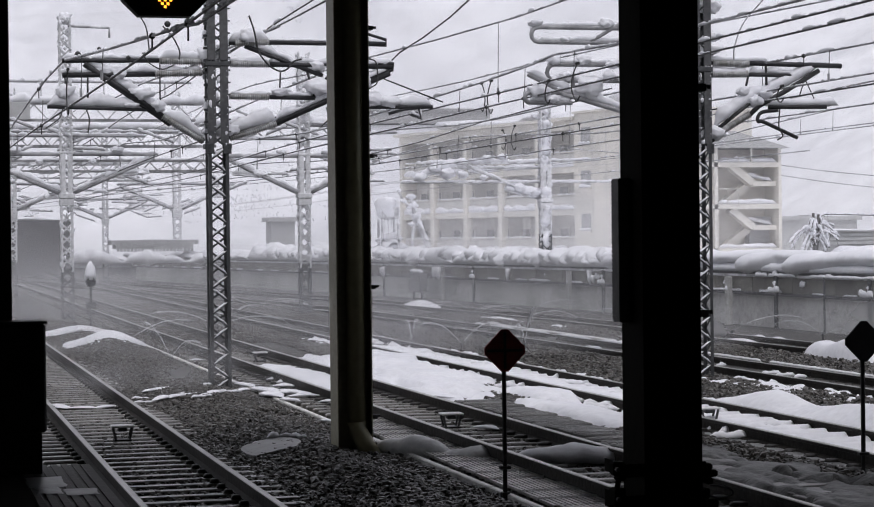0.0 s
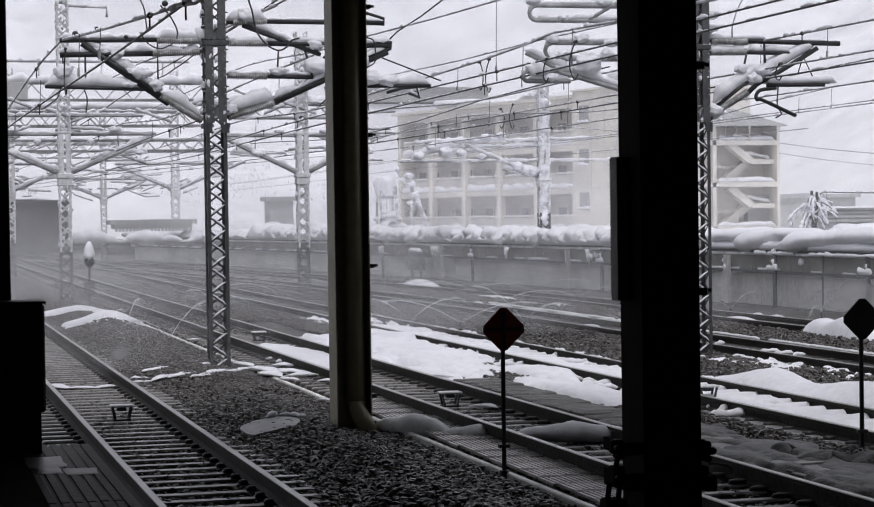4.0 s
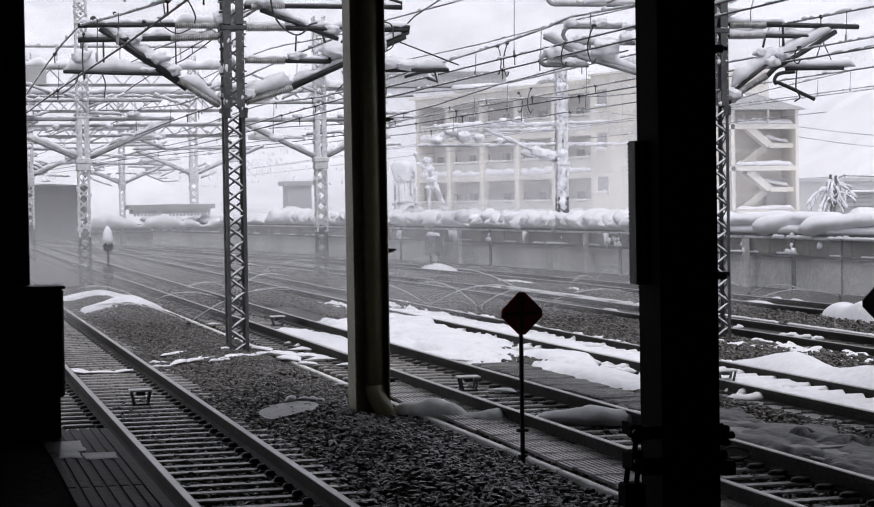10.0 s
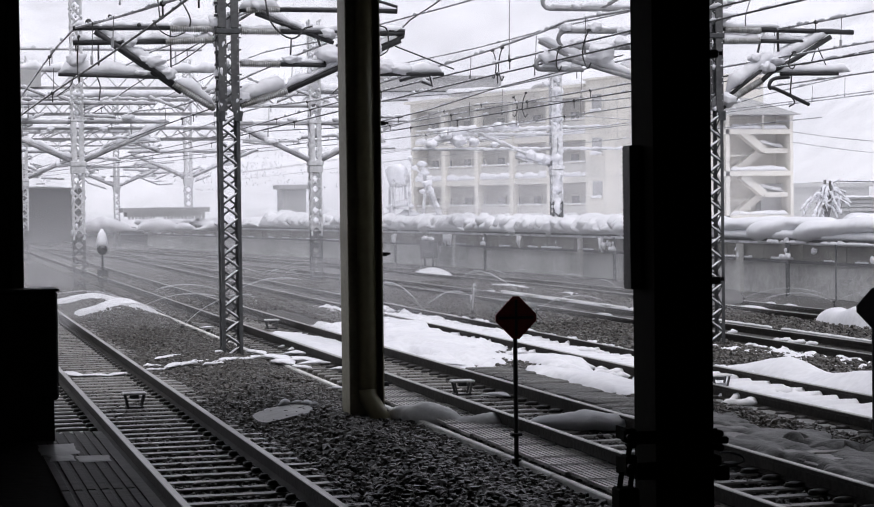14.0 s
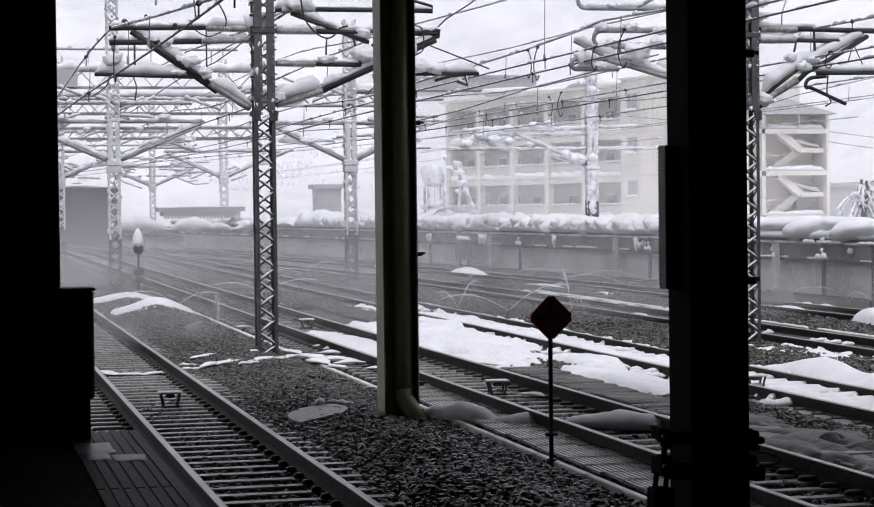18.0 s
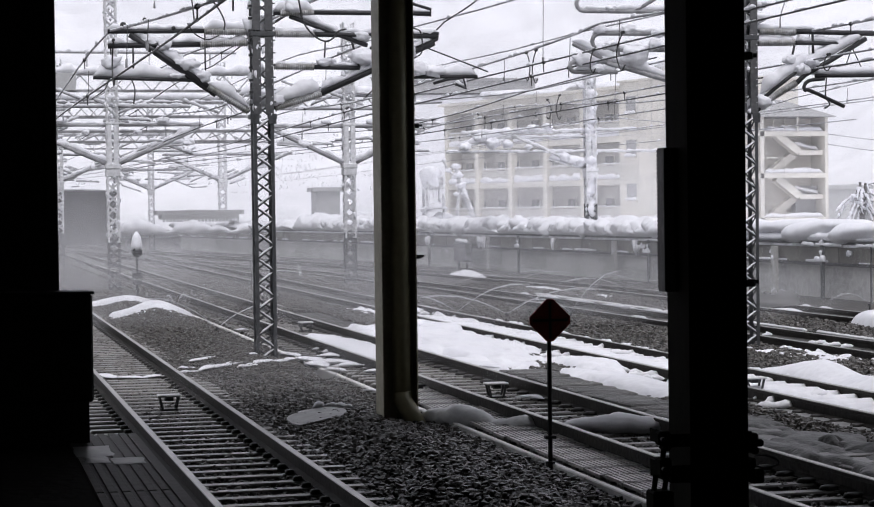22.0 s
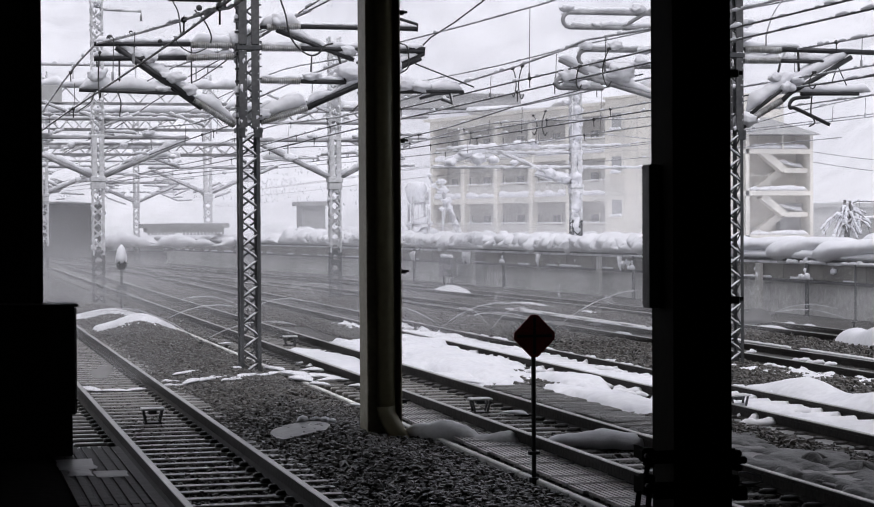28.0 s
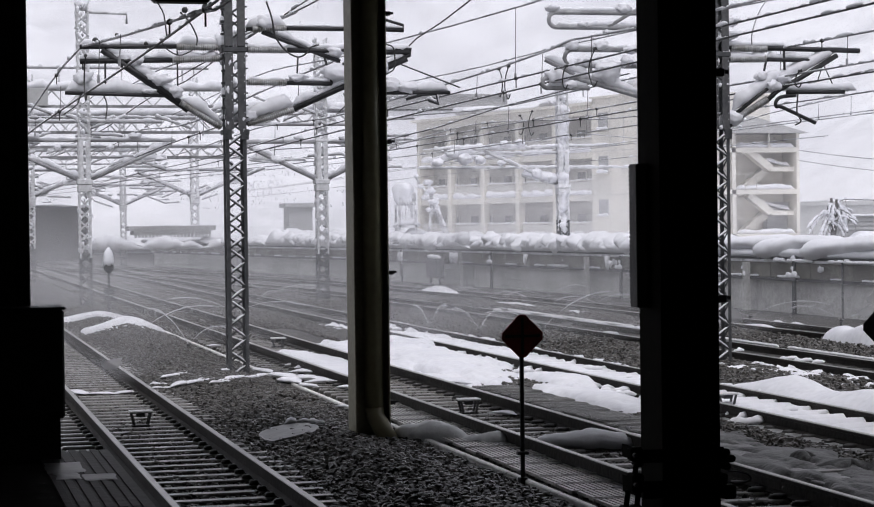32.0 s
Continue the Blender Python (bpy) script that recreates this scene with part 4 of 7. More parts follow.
arm(M2, [(-2.4, 4.66), (-0.2, 4.05)], 0.04, GIRDER, snow=(0.18, 0.2), seed=34)
arm(M2, [(-1.3, 4.99), (-0.2, 5.0)], 0.036, GIRDER, snow=(0.2, 0.18), seed=35)
arm(M2, [(-2.95, 4.95), (-2.2, 4.6)], 0.03, GIRDER, snow=(0.2, 0.2), seed=36)
lump(M2, -2.75, 4.7, 0.2, 14)
lump(M2, -1.9, 4.75, 0.2, 15)
lump(M2, -1.2, 4.85, 0.22, 16)
for k, (x, z, f) in enumerate(((-2.8, 5.78, 0.09), (-2.3, 5.52, 0.1), (-1.6, 5.8, 0.12), (-2.5, 5.18, 0.12), (-2.0, 5.2, 0.13), (-1.5, 5.14, 0.11), (-2.3, 4.93, 0.1), (-1.55, 4.95, 0.13), (-2.55, 4.55, 0.11), (-0.9, 5.1, 0.14), (-0.7, 5.82, 0.13), (-1.0, 4.4, 0.13))):
    lump(M2, x, z, f, 141 + k)


def far_mast(x, y, h, label, seed, reach=2.6, base=0.0, sides=(-1, 1)):
    """A mast deep in the yard, white with rime, with its two-sided brackets."""
    m = mast(x, y, h, 0.36, label, False, RIMED, 3.75, True, seed)
    m.location.z = base
    for k, s in enumerate(sides):
        arm(m, [(0.1 * s, 3.75), (reach * s, 4.85)], 0.05, GIRDER, snow=(0.15, 0.2), seed=seed + k)
        arm(m, [(0.1 * s, 4.95), (reach * 1.05 * s, 4.95)], 0.04, GIRDER, snow=(0.16, 0.14), seed=seed + 3 + k)
        arm(m, [(0.1 * s, 5.5), (reach * 0.9 * s, 5.5)], 0.035, GIRDER, snow=(0.14, 0.12), seed=seed + 5 + k)
        arm(m, [(reach * 0.5 * s, 4.3), (reach * 0.95 * s, 4.4)], 0.03, FROST, snow=(0.2, 0.25), seed=seed + 7 + k)
        arm(m, [(reach * 0.6 * s, 5.5), (reach * 0.62 * s, 4.5)], 0.02, FROST)
        for q in range(3):
            lump(m, reach * (0.3 + 0.28 * q) * s, 4.4 + 0.35 * ((q * 7 + seed) % 3), 0.12 + 0.04 * (q % 2), seed + q)
        rng = random.Random(seed * 3 + k)
        for q in range(11):
            x, z, n = rng.uniform(0.3, reach) * s, rng.uniform(3.7, 6.0), rng.uniform(0.4, 1.3)
            up = rng.choice((0.0, 0.05, 0.4, -0.35)) * n
            arm(m, [(x, z), (x + n * rng.choice((-1, 1)), z + up)], rng.uniform(0.012, 0.026), GIRDER, snow=(0.09, 0.1), seed=seed + q * 5 + k, name="rod")
    return m


FM = far_mast(4.72, 60.5, 9.0, "rime-covered lattice mast deep in the mist", 40)
arm(FM, [(0.1, 8.78), (1.32, 8.74), (1.32, 8.45)], 0.04, FROST, name="lamp_arm")
lump(FM, 0.0, 9.0, 0.24, 45)
far_mast(12.2, 62, 8.2, "rime-covered lattice mast behind the wet tracks", 50, 2.4)
M3 = mast(23.4, 72, 6.35, 0.4, "snow-plastered mast with a low bracket behind the far platform", False, RIMED, 2.75, True, 60)
M3.location.z = 1.0


def plaster(m, z0, z1, r, seed):
    """Wind-packed snow frozen round a mast, thick and lumpy, torn open here and there."""
    bm, rng = bmesh.new(), random.Random(seed)
    z = z0
    while z < z1:
        n = rng.uniform(0.35, 1.1)
        pts, rad = [], []
        k = max(5, int(n / 0.07))
        for i in range(k + 1):
            q = i / k
            pts.append((rng.uniform(-0.01, 0.01), -0.05, z + n * q))
            rad.append(r * min(1, 0.35 + 5 * q * n, 0.35 + 5 * (1 - q) * n) * (0.85 + 0.35 * noise.noise(Vector((seed, (z + n * q) * 2.1, 0)))))
        start = len(bm.verts)
        tube(bm, pts, rad, 14)
        bm.verts.ensure_lookup_table()
        for v in bm.verts[start:]:
            o = Vector((v.co.x, v.co.y, 0))
            v.co += o * (1.2 * billow(v.co * 3.0, seed) - 0.4)
        z += n + rng.choice((-0.05, 0.02, 0.1, 0.16))
    part("plastered_snow", bm, SNOW, m, "thick snow frozen round the mast", True)


plaster(M3, 0.2, 6.1, 0.24, 61)
lump(M3, 0.05, 6.3, 0.2, 175)
lump(M3, -0.35, 5.9, 0.16, 176)
lump(M3, 0.1, 5.6, 0.2, 177)
arm(M3, [(-0.1, 2.8), (-3.1, 4.05)], 0.05, FROST, snow=(0.1, 0.1), seed=61)
arm(M3, [(-0.1, 2.75), (-1.6, 3.1)], 0.04, FROST, snow=(0.3, 0.4), seed=62)
arm(M3, [(0.2, 4.15), (-5.0, 4.1)], 0.04, FROST, snow=(0.16, 0.16), seed=63)
arm(M3, [(0.2, 3.95), (-4.4, 3.93)], 0.03, FROST, snow=(0.14, 0.12), seed=64)
arm(M3, [(2.9, 3.4), (-5.6, 3.4)], 0.03, FROST, snow=(0.12, 0.1), seed=65)
arm(M3, [(-3.0, 4.1), (-4.8, 3.6)], 0.035, FROST, snow=(0.25, 0.35), seed=66)
arm(M3, [(2.2, 4.25), (0.2, 4.2)], 0.03, FROST, snow=(0.12, 0.1), seed=67)
for k, (x, z, f) in enumerate(((-2.25, 4.3, 0.2), (-1.65, 4.36, 0.22), (-2.75, 4.2, 0.18), (-4.3, 3.95, 0.3), (-3.8, 3.75, 0.26), (-4.85, 3.6, 0.22), (-1.0, 3.2, 0.26), (-0.4, 3.0, 0.26), (-3.2, 3.7, 0.2), (0.0, 5.0, 0.22), (0.1, 3.4, 0.2), (-2.4, 3.6, 0.16))):
    lump(M3, x, z, f, 160 + k)
far_mast(15.55, 117.5, 9.2, "distant frosted mast behind the snowy platform", 70, base=-0.65).scale = (1.28, 1.28, 1.28)
far_mast(4.72, 91, 9.2, "distant frosted mast in the mist", 80)
far_mast(12.0, 124, 9.2, "distant frosted mast in the mist", 90)
far_mast(4.6, 124, 9.2, "distant frosted mast in the mist", 95)


def gantry(y, x0, x1, z, depth, seed, snow=0.42):
    g = thing("gantry_beam", 0, y, 0, "snow-covered lattice gantry beam across the tracks", "gantry", "gantry beams")
    part("top_chord", B(x0, x1, -0.06, 0.06, z, z + 0.1), GIRDER, g)
    part("bottom_chord", B(x0, x1, -0.06, 0.06, z - depth, z - depth + 0.1), GIRDER, g)
    n = int((x1 - x0) / (depth * 1.6))
    for i in range(n):
        a = x0 + (x1 - x0) * i / n
        b = x0 + (x1 - x0) * (i + 1) / n
        part("web_bar", bar(bmesh.new(), (a, 0, z - depth + 0.05), ((a + b) / 2, 0, z), 0.04, 0.05), FROST, g)
        part("web_bar", bar(bmesh.new(), ((a + b) / 2, 0, z), (b, 0, z - depth + 0.05), 0.04, 0.05), FROST, g)
    part("snow", snow_along(bmesh.new(), (x0, 0, z + 0.06), (x1, 0, z + 0.06), min(0.4, snow + 0.05), snow, seed, 0.3, 0.6), SNOW, g, "ridge of snow", True)
    return g


g = gantry(75, 1, 11.6, 7.42, 0.62, 1)
part("sign_panel", B(0.9, 4.57, -0.16, -0.1, 6.86, 7.5, 0.01), PALE, g, "pale grey blank panel")
part("guard_rail", T([(2.6, 0.3, 8.29), (10.55, 0.3, 8.29)], 0.04, 8), GIRDER, g)
for x in (2.7, 5.0, 7.3, 9.56):
    part("rail_post", T([(x, 0.3, 7.5), (x, 0.3, 8.29)], 0.03, 6), FROST, g)
part("snow", snow_along(bmesh.new(), (2.7, 0.3, 8.3), (10.5, 0.3, 8.3), 0.1, 0.14, 9, 0.1), SNOW, g, "", True)
gantry(76.2, 1, 11.6, 6.42, 0.52, 2, 0.14)
gantry(78.0, 1, 11.6, 5.42, 0.4, 6, 0.16)
gantry(91.4, 2, 13, 7.4, 0.8, 3)
gantry(62.3, 8.8, 13.2, 5.9, 0.4, 4)
gantry(123, 0, 14, 7.0, 0.8, 5)

# ---- overhead wires ----


def overhead(x, label, wires, droppers=(), curved=False):
    """The wires above one track. wires: points along and up, radius, material, whether snow beads and clamps sit on it."""
    w = thing("overhead_line", x, 0, 0, label, "overhead wire", "overhead lines")
    rng = random.Random(int(x * 10))
    for knots, r, mat, beads, clamps in wires:
        knots = sorted(knots)
        pts = []
        for (ya, za), (yb, zb) in zip(knots, knots[1:]):
            n = max(1, int((yb - ya) / 3))
            for i in range(n):
                q = i / n
                pts.append(Vector((0.2 * math.sin((ya + (yb - ya) * q) * 0.1) * (0 if za > 5.5 else 1) + (bend(ya + (yb - ya) * q) if curved else 0), ya + (yb - ya) * q, za + (zb - za) * (q * q * (3 - 2 * q)))))
        pts.append(Vector((bend(knots[-1][0]) if curved else 0, *knots[-1])))
        part("wire", T(pts, r * 1.12, 5), mat, w)
        snow, grip = bmesh.new(), bmesh.new()
        for a, b in zip(pts, pts[1:]):
            if a.y < 70:
                for _ in range(int((beads * 1.9 + 2.6) * (b - a).length)):
                    q = rng.random()
                    p, f = a.lerp(b, q), rng.uniform(0.008, 0.019)
                    if rng.random() < 0.07:
                        f *= 2.3
                    e = a.lerp(b, min(1, q + f * rng.uniform(4, 14) / (b - a).length))
                    o = Vector((0, 0, r * 0.5 + f * 0.5))
                    tube(snow, [p + o, p.lerp(e, 0.3) + o * 1.2, p.lerp(e, 0.7) + o * 1.1, e + o], [f * 0.4, f, f * 0.8, f * 0.3], 5)
                if clamps and rng.random() < clamps:
                    p = a.lerp(b, rng.random())
                    bmesh.ops.create_icosphere(grip, subdivisions=1, radius=0.04, matrix=Matrix.Translation(p))
                    tube(grip, [p, p - Vector((0, 0, 0.16))], 0.01, 4)
        for name, bm, mt in (("wire_snow", snow, SNOW), ("clamp_hardware", grip, WIRE)):
            if bm.faces:
                tagged(part(name, bm, mt, w, "", True), kind="stuff")
            else:
                bm.free()
    for y, z0, z1 in droppers:
        part("dropper", T([(0, y, z0), (0.02, y, z1)], 0.006, 4), WIRE, w)
        part("dropper_clamp", T([(0, y, z0 - 0.02), (0, y, z0 + 0.1)], 0.02, 5), WIREICE, w)
    return w


def flat(z, y0=4, y1=61, tail=True):
    return [(y0, z), (y1, z)] + ([(92, z + 0.1), (124, z), (156, z)] if tail else [])


overhead(2.4, "overhead contact line of the near track", [
    ([(8, 4.15), (18, 4.28), (19, 4.36), (25, 4.72), (29, 4.97), (31, 5.1), (46, 4.7), (61, 5.4), (76, 4.8), (92, 5.5), (108, 4.9), (124, 5.4), (156, 5.4)], 0.013, WIREICE, 3, 0.3),
    (flat(4.35), 0.012, WIRE, 0.5, 0.25)],
    [(25, 4.35, 4.72), (28, 4.35, 4.92), (36, 4.35, 4.85), (44, 4.35, 4.7)])
overhead(6.3, "overhead contact line and feeders of the second track", [
    ([(30, 5.98), (39, 6.08), (49, 5.9), (57, 6.0), (72, 5.85), (92, 6.0), (124, 6.0)], 0.013, WIRE, 0.6, 0.15),
    ([(29, 6.12), (33, 6.10), (39, 6.05), (50, 6.1), (61, 6.3)], 0.012, WIRE, 0.4, 0.1),
    ([(34, 6.0), (42, 6.21), (58, 6.66), (75, 7.28), (99, 7.5)], 0.015, WIREICE, 7, 0),
    ([(31, 4.9), (46, 4.75), (61, 5.2), (92, 5.2), (124, 5.2)], 0.012, WIREICE, 4, 0.15),
    (flat(4.45, 31), 0.011, WIRE, 1, 0.3)],
    [(34, 4.45, 4.9), (40, 4.45, 4.82), (46, 4.45, 4.75), (52, 4.45, 4.9)])
overhead(9.9, "overhead contact line with snow beads above the third track", [
    ([(4, 6.5), (15, 6.15), (25, 5.95), (32, 5.99), (37, 6.12), (43, 6.31), (61, 6.9), (92, 6.9)], 0.013, WIREICE, 3, 0),
    ([(31, 7.1), (36, 6.45), (38, 6.27), (40, 6.15), (43, 5.72), (48, 5.1)], 0.014, WIRE, 0.4, 0),
    ([(4, 4.75), (20, 5.02), (24, 5.05), (27, 5.09), (30, 5.19), (31, 5.13), (34, 5.05), (37, 5.01), (46, 4.95), (61, 5.3), (92, 5.3)], 0.013, WIREICE, 6, 0.2),
    ([(4, 4.83), (24, 4.83), (27, 4.80), (38, 4.80), (61, 4.8), (92, 4.9), (124, 4.9)], 0.012, WIRE, 2, 0.45),
    ([(4, 4.69), (24, 4.67), (27, 4.62), (43, 4.58), (61, 4.6), (92, 4.7), (124, 4.7)], 0.012, WIRE, 2, 0.35)],
    [(33, 4.8, 6.02), (35.5, 4.62, 5.03), (31.5, 4.62, 5.1), (29, 4.62, 5.16)])
overhead(13.9, "overhead contact line above the fourth track", [
    ([(4, 5.4), (28, 5.93), (34, 6.11), (46, 6.3), (61, 6.5)], 0.012, WIREICE, 2, 0),
    ([(4, 5.2), (27, 5.16), (34, 5.2), (38, 5.19), (46, 5.15), (59, 5.5), (80, 5.2), (92, 5.5)], 0.013, WIREICE, 4, 0.2),
    ([(38, 5.3), (44, 5.2), (47, 5.16), (53, 4.96), (60, 4.85), (76, 5.2)], 0.012, WIRE, 4, 0.3),
    (flat(4.71), 0.012, WIREICE, 3, 0.3),
    (flat(4.55), 0.012, WIRE, 2, 0.4)],
    [(28.5, 4.71, 5.17), (31, 4.55, 5.17), (47, 4.55, 5.16), (50, 4.55, 5.0), (41, 4.55, 5.17)], True)
overhead(17.6, "overhead contact line near the far platform", [
    ([(20, 5.5), (31, 5.2), (46, 4.95), (62, 5.5), (77, 5.0), (92, 5.5)], 0.012, WIREICE, 3, 0.2),
    (flat(4.75, 20), 0.012, WIREICE, 2, 0.2)],
    [(40, 4.75, 5.0), (46, 4.75, 4.95), (52, 4.75, 5.1), (58, 4.75, 5.3), (66, 4.75, 5.3)], True)
overhead(24.0, "thin overhead wires behind the far platform", [
    ([(30, 6.2), (47, 5.66), (49, 5.64), (54, 5.42), (57, 5.22), (64, 5.1), (72, 5.7), (92, 5.2)], 0.012, WIREICE, 1, 0),
    (flat(5.13, 30), 0.011, WIREICE, 1, 0), (flat(5.06, 30), 0.011, WIREICE, 0.5, 0), (flat(4.6, 50), 0.011, WIREICE, 1, 0)],
    [(49, 5.1, 5.6), (51, 5.1, 5.5), (60, 5.1, 5.15)])

# ---- far platform ----


def far_platform():
    p = thing("platform", 0, 0, 0, "far concrete platform with fascia boards on posts", "platform", kind="structure")
    ys = [20 + 3.0 * i for i in range(36)]

    def ribbon(name, x0, x1, z0, z1, mat):
        verts, faces = [], []
        for y in ys:
            b = bend(y)
            verts += [(x0 + b, y, z0), (x1 + b, y, z0), (x1 + b, y, z1), (x0 + b, y, z1)]
        for i in range(len(ys) - 1):
            faces += [(i * 4 + j, i * 4 + (j + 1) % 4, i * 4 + 4 + (j + 1) % 4, i * 4 + 4 + j) for j in range(4)]
        faces += [(0, 1, 2, 3), tuple(len(verts) - 4 + k for k in (3, 2, 1, 0))]
        return raw(name, verts, faces, mat, p)

    ribbon("retaining_wall", 21.32, 21.9, -0.1, 1.18, WETWALL)
    ribbon("slab", 21.2, 25.0, 1.19, 1.36, CONCRETE)
    ribbon("edge_rail", 21.08, 21.14, 1.325, 1.385, STEELDARK)
    ribbon("ledge_beam", 21.1, 21.19, 1.255, 1.322, FROST)
    ribbon("lower_rail", 21.12, 21.2, 0.79, 0.868, STEELDARK)
    for i in range(44):
        y = 22 + i * 2.35
        b, s = bend(y), bend(y + 2.3) - bend(y)
        o = part("fascia_board", B(-0.02, 0.02, 0.01, 2.33, 0.872, 1.252, 0.004), FASCIA, p)
        o.location, o.rotation_euler = (21.17 + b, y, 0), (0, 0, -math.atan2(s, 2.35))
        rr = random.Random(i)
        for z, chance in ((0.875, 0.75), (1.262, 0.9)):
            if rr.random() < chance:
                q = rr.uniform(0, 1.2)
                n = rr.uniform(0.5, 2.0)
                part("ledge_snow", snow_along(bmesh.new(), (21.12 + b, y + q, z), (21.12 + bend(y + q + n), y + q + n, z), rr.uniform(0.05, 0.1), rr.uniform(0.05, 0.11), i * 3, 0.06, 0.35), SNOW, p, "bits of snow caught on the ledge", True)
        if i % 2 == 1:
            c = rr.uniform(0.05, 0.1)
            part("ledge_snow", snow_along(bmesh.new(), (21.1 + b, y + 1.5, 1.12 - c), (21.1 + b, y + 1.5 + rr.uniform(0.2, 0.5), 1.1 - c), 0.12, 0.2, i * 5, 0.05), SNOW, p, "clod of snow hanging below the edge", True)
    for y in (25.0, 37.0, 49.05, 61.0, 73.3):
        b = bend(y)
        part("post", B(20.95 + b, 21.07 + b, y - 0.13, y + 0.13, -0.05, 1.24, 0.012), WETWALL, p, "pale concrete post")
        part("post_snow", snow_along(bmesh.new(), (20.98 + b, y - 0.1, 0.86), (20.98 + b, y + 0.12, 0.9), 0.16, 0.18, int(y), 0.05, 0.5), SNOW, p, "snow caught on the post", True)
    for y in (34.1, 41.1, 43.4, 46.1, 58.1, 70.0, 80.0):
        b = bend(y)
        part("post", T([(21.0 + b, y, -0.05), (21.0 + b, y, 1.3)], 0.055 if y != 43.4 else 0.025, 10), STEEL, p, "thin steel pipe post")
        if y != 43.4:
            part("post_snow", snow_along(bmesh.new(), (20.95 + b, y - 0.02, 1.02), (20.95 + b, y + 0.02, 1.12), 0.2, 0.32, int(y), 0.04, 0.6), SNOW, p, "snow caught on the post", True)
            part("post_snow", snow_along(bmesh.new(), (20.95 + b, y - 0.25, 0.9), (20.95 + b, y + 0.4, 0.9), 0.14, 0.2, int(y) + 3, 0.05, 0.5), SNOW, p, "", True)
    return p


far_platform()


def edge_bank():
    """The deep bank of snow that hangs over the far platform's edge, in lengths that have broken apart."""
    rng = random.Random(5)
    y = 57.0
    prof = [(0.02, -0.06), (-0.14, 0.02), (-0.24, 0.16), (-0.22, 0.32), (-0.1, 0.46), (0.12, 0.56), (0.4, 0.6), (0.75, 0.58), (1.15, 0.54), (1.6, 0.45), (2.0, 0.3)]
    fine = []
    for (a, b), (c, d) in zip(prof, prof[1:]):
        for q in (0, 0.5):
            fine.append((a + (c - a) * q, b + (d - b) * q))
    while y < 124:
        n = rng.uniform(2.2, 6.5)
        dy = 0.09 if y < 85 else 0.2
        rows = int(n / dy)
        sd = rng.uniform(0, 50)
        tall = rng.uniform(0.85, 1.12) * (1 if y < 98 else 0.6)
        verts, faces, k = [], [], len(fine)
        for j in range(rows + 1):
            yy = y + n * j / rows
            end = min(1, 0.25 + (j / rows) * n * 2.2, 0.25 + (1 - j / rows) * n * 2.2)
            swell = (0.85 + 0.55 * noise.noise(Vector((yy * 0.45, sd, 1)))) * tall * end ** 0.6
            for i, (u, v) in enumerate(fine):
                p = Vector((u, yy, v))
                far = min(1, max(0.25, (yy - 50) / 10))
                d = (0.28 + 0.3 * (1 - far)) * (2 * billow(Vector((u * 1.1, yy * 1.1, v * 1.6)) * (0.34 + 0.66 * far), sd) - 0.5) * (1 if far > 0.5 else 0.75) + 0.10 * max(0, far - 0.3) * (2 * billow(Vector((u, yy, v)) * 3.6, sd + 4) - 0.5)
                d *= min(1, i / 3)
                out = Vector((-0.8, 0, 0.25)) if v < 0.45 and u < 0.2 else Vector((0, 0, 1))
                verts.append((21.2 + bend(yy) + u * (0.75 + 0.25 * end) + out.x * d, yy, 1.385 + max(-0.07, v * swell + out.z * d)))
        for j in range(rows):
            faces += [(j * k + i, j * k + i + 1, (j + 1) * k + i + 1, (j + 1) * k + i) for i in range(k - 1)]
        faces += [tuple(range(k))[::-1], tuple(rows * k + i for i in range(k))]
        tagged(raw("snow_roll", verts, faces, SNOW, None, True), "crumbling bank of snow hanging over the platform edge", "snow", "banks of snow on the platform edge")
        y += n + rng.choice((0.02, 0.05, 0.35))


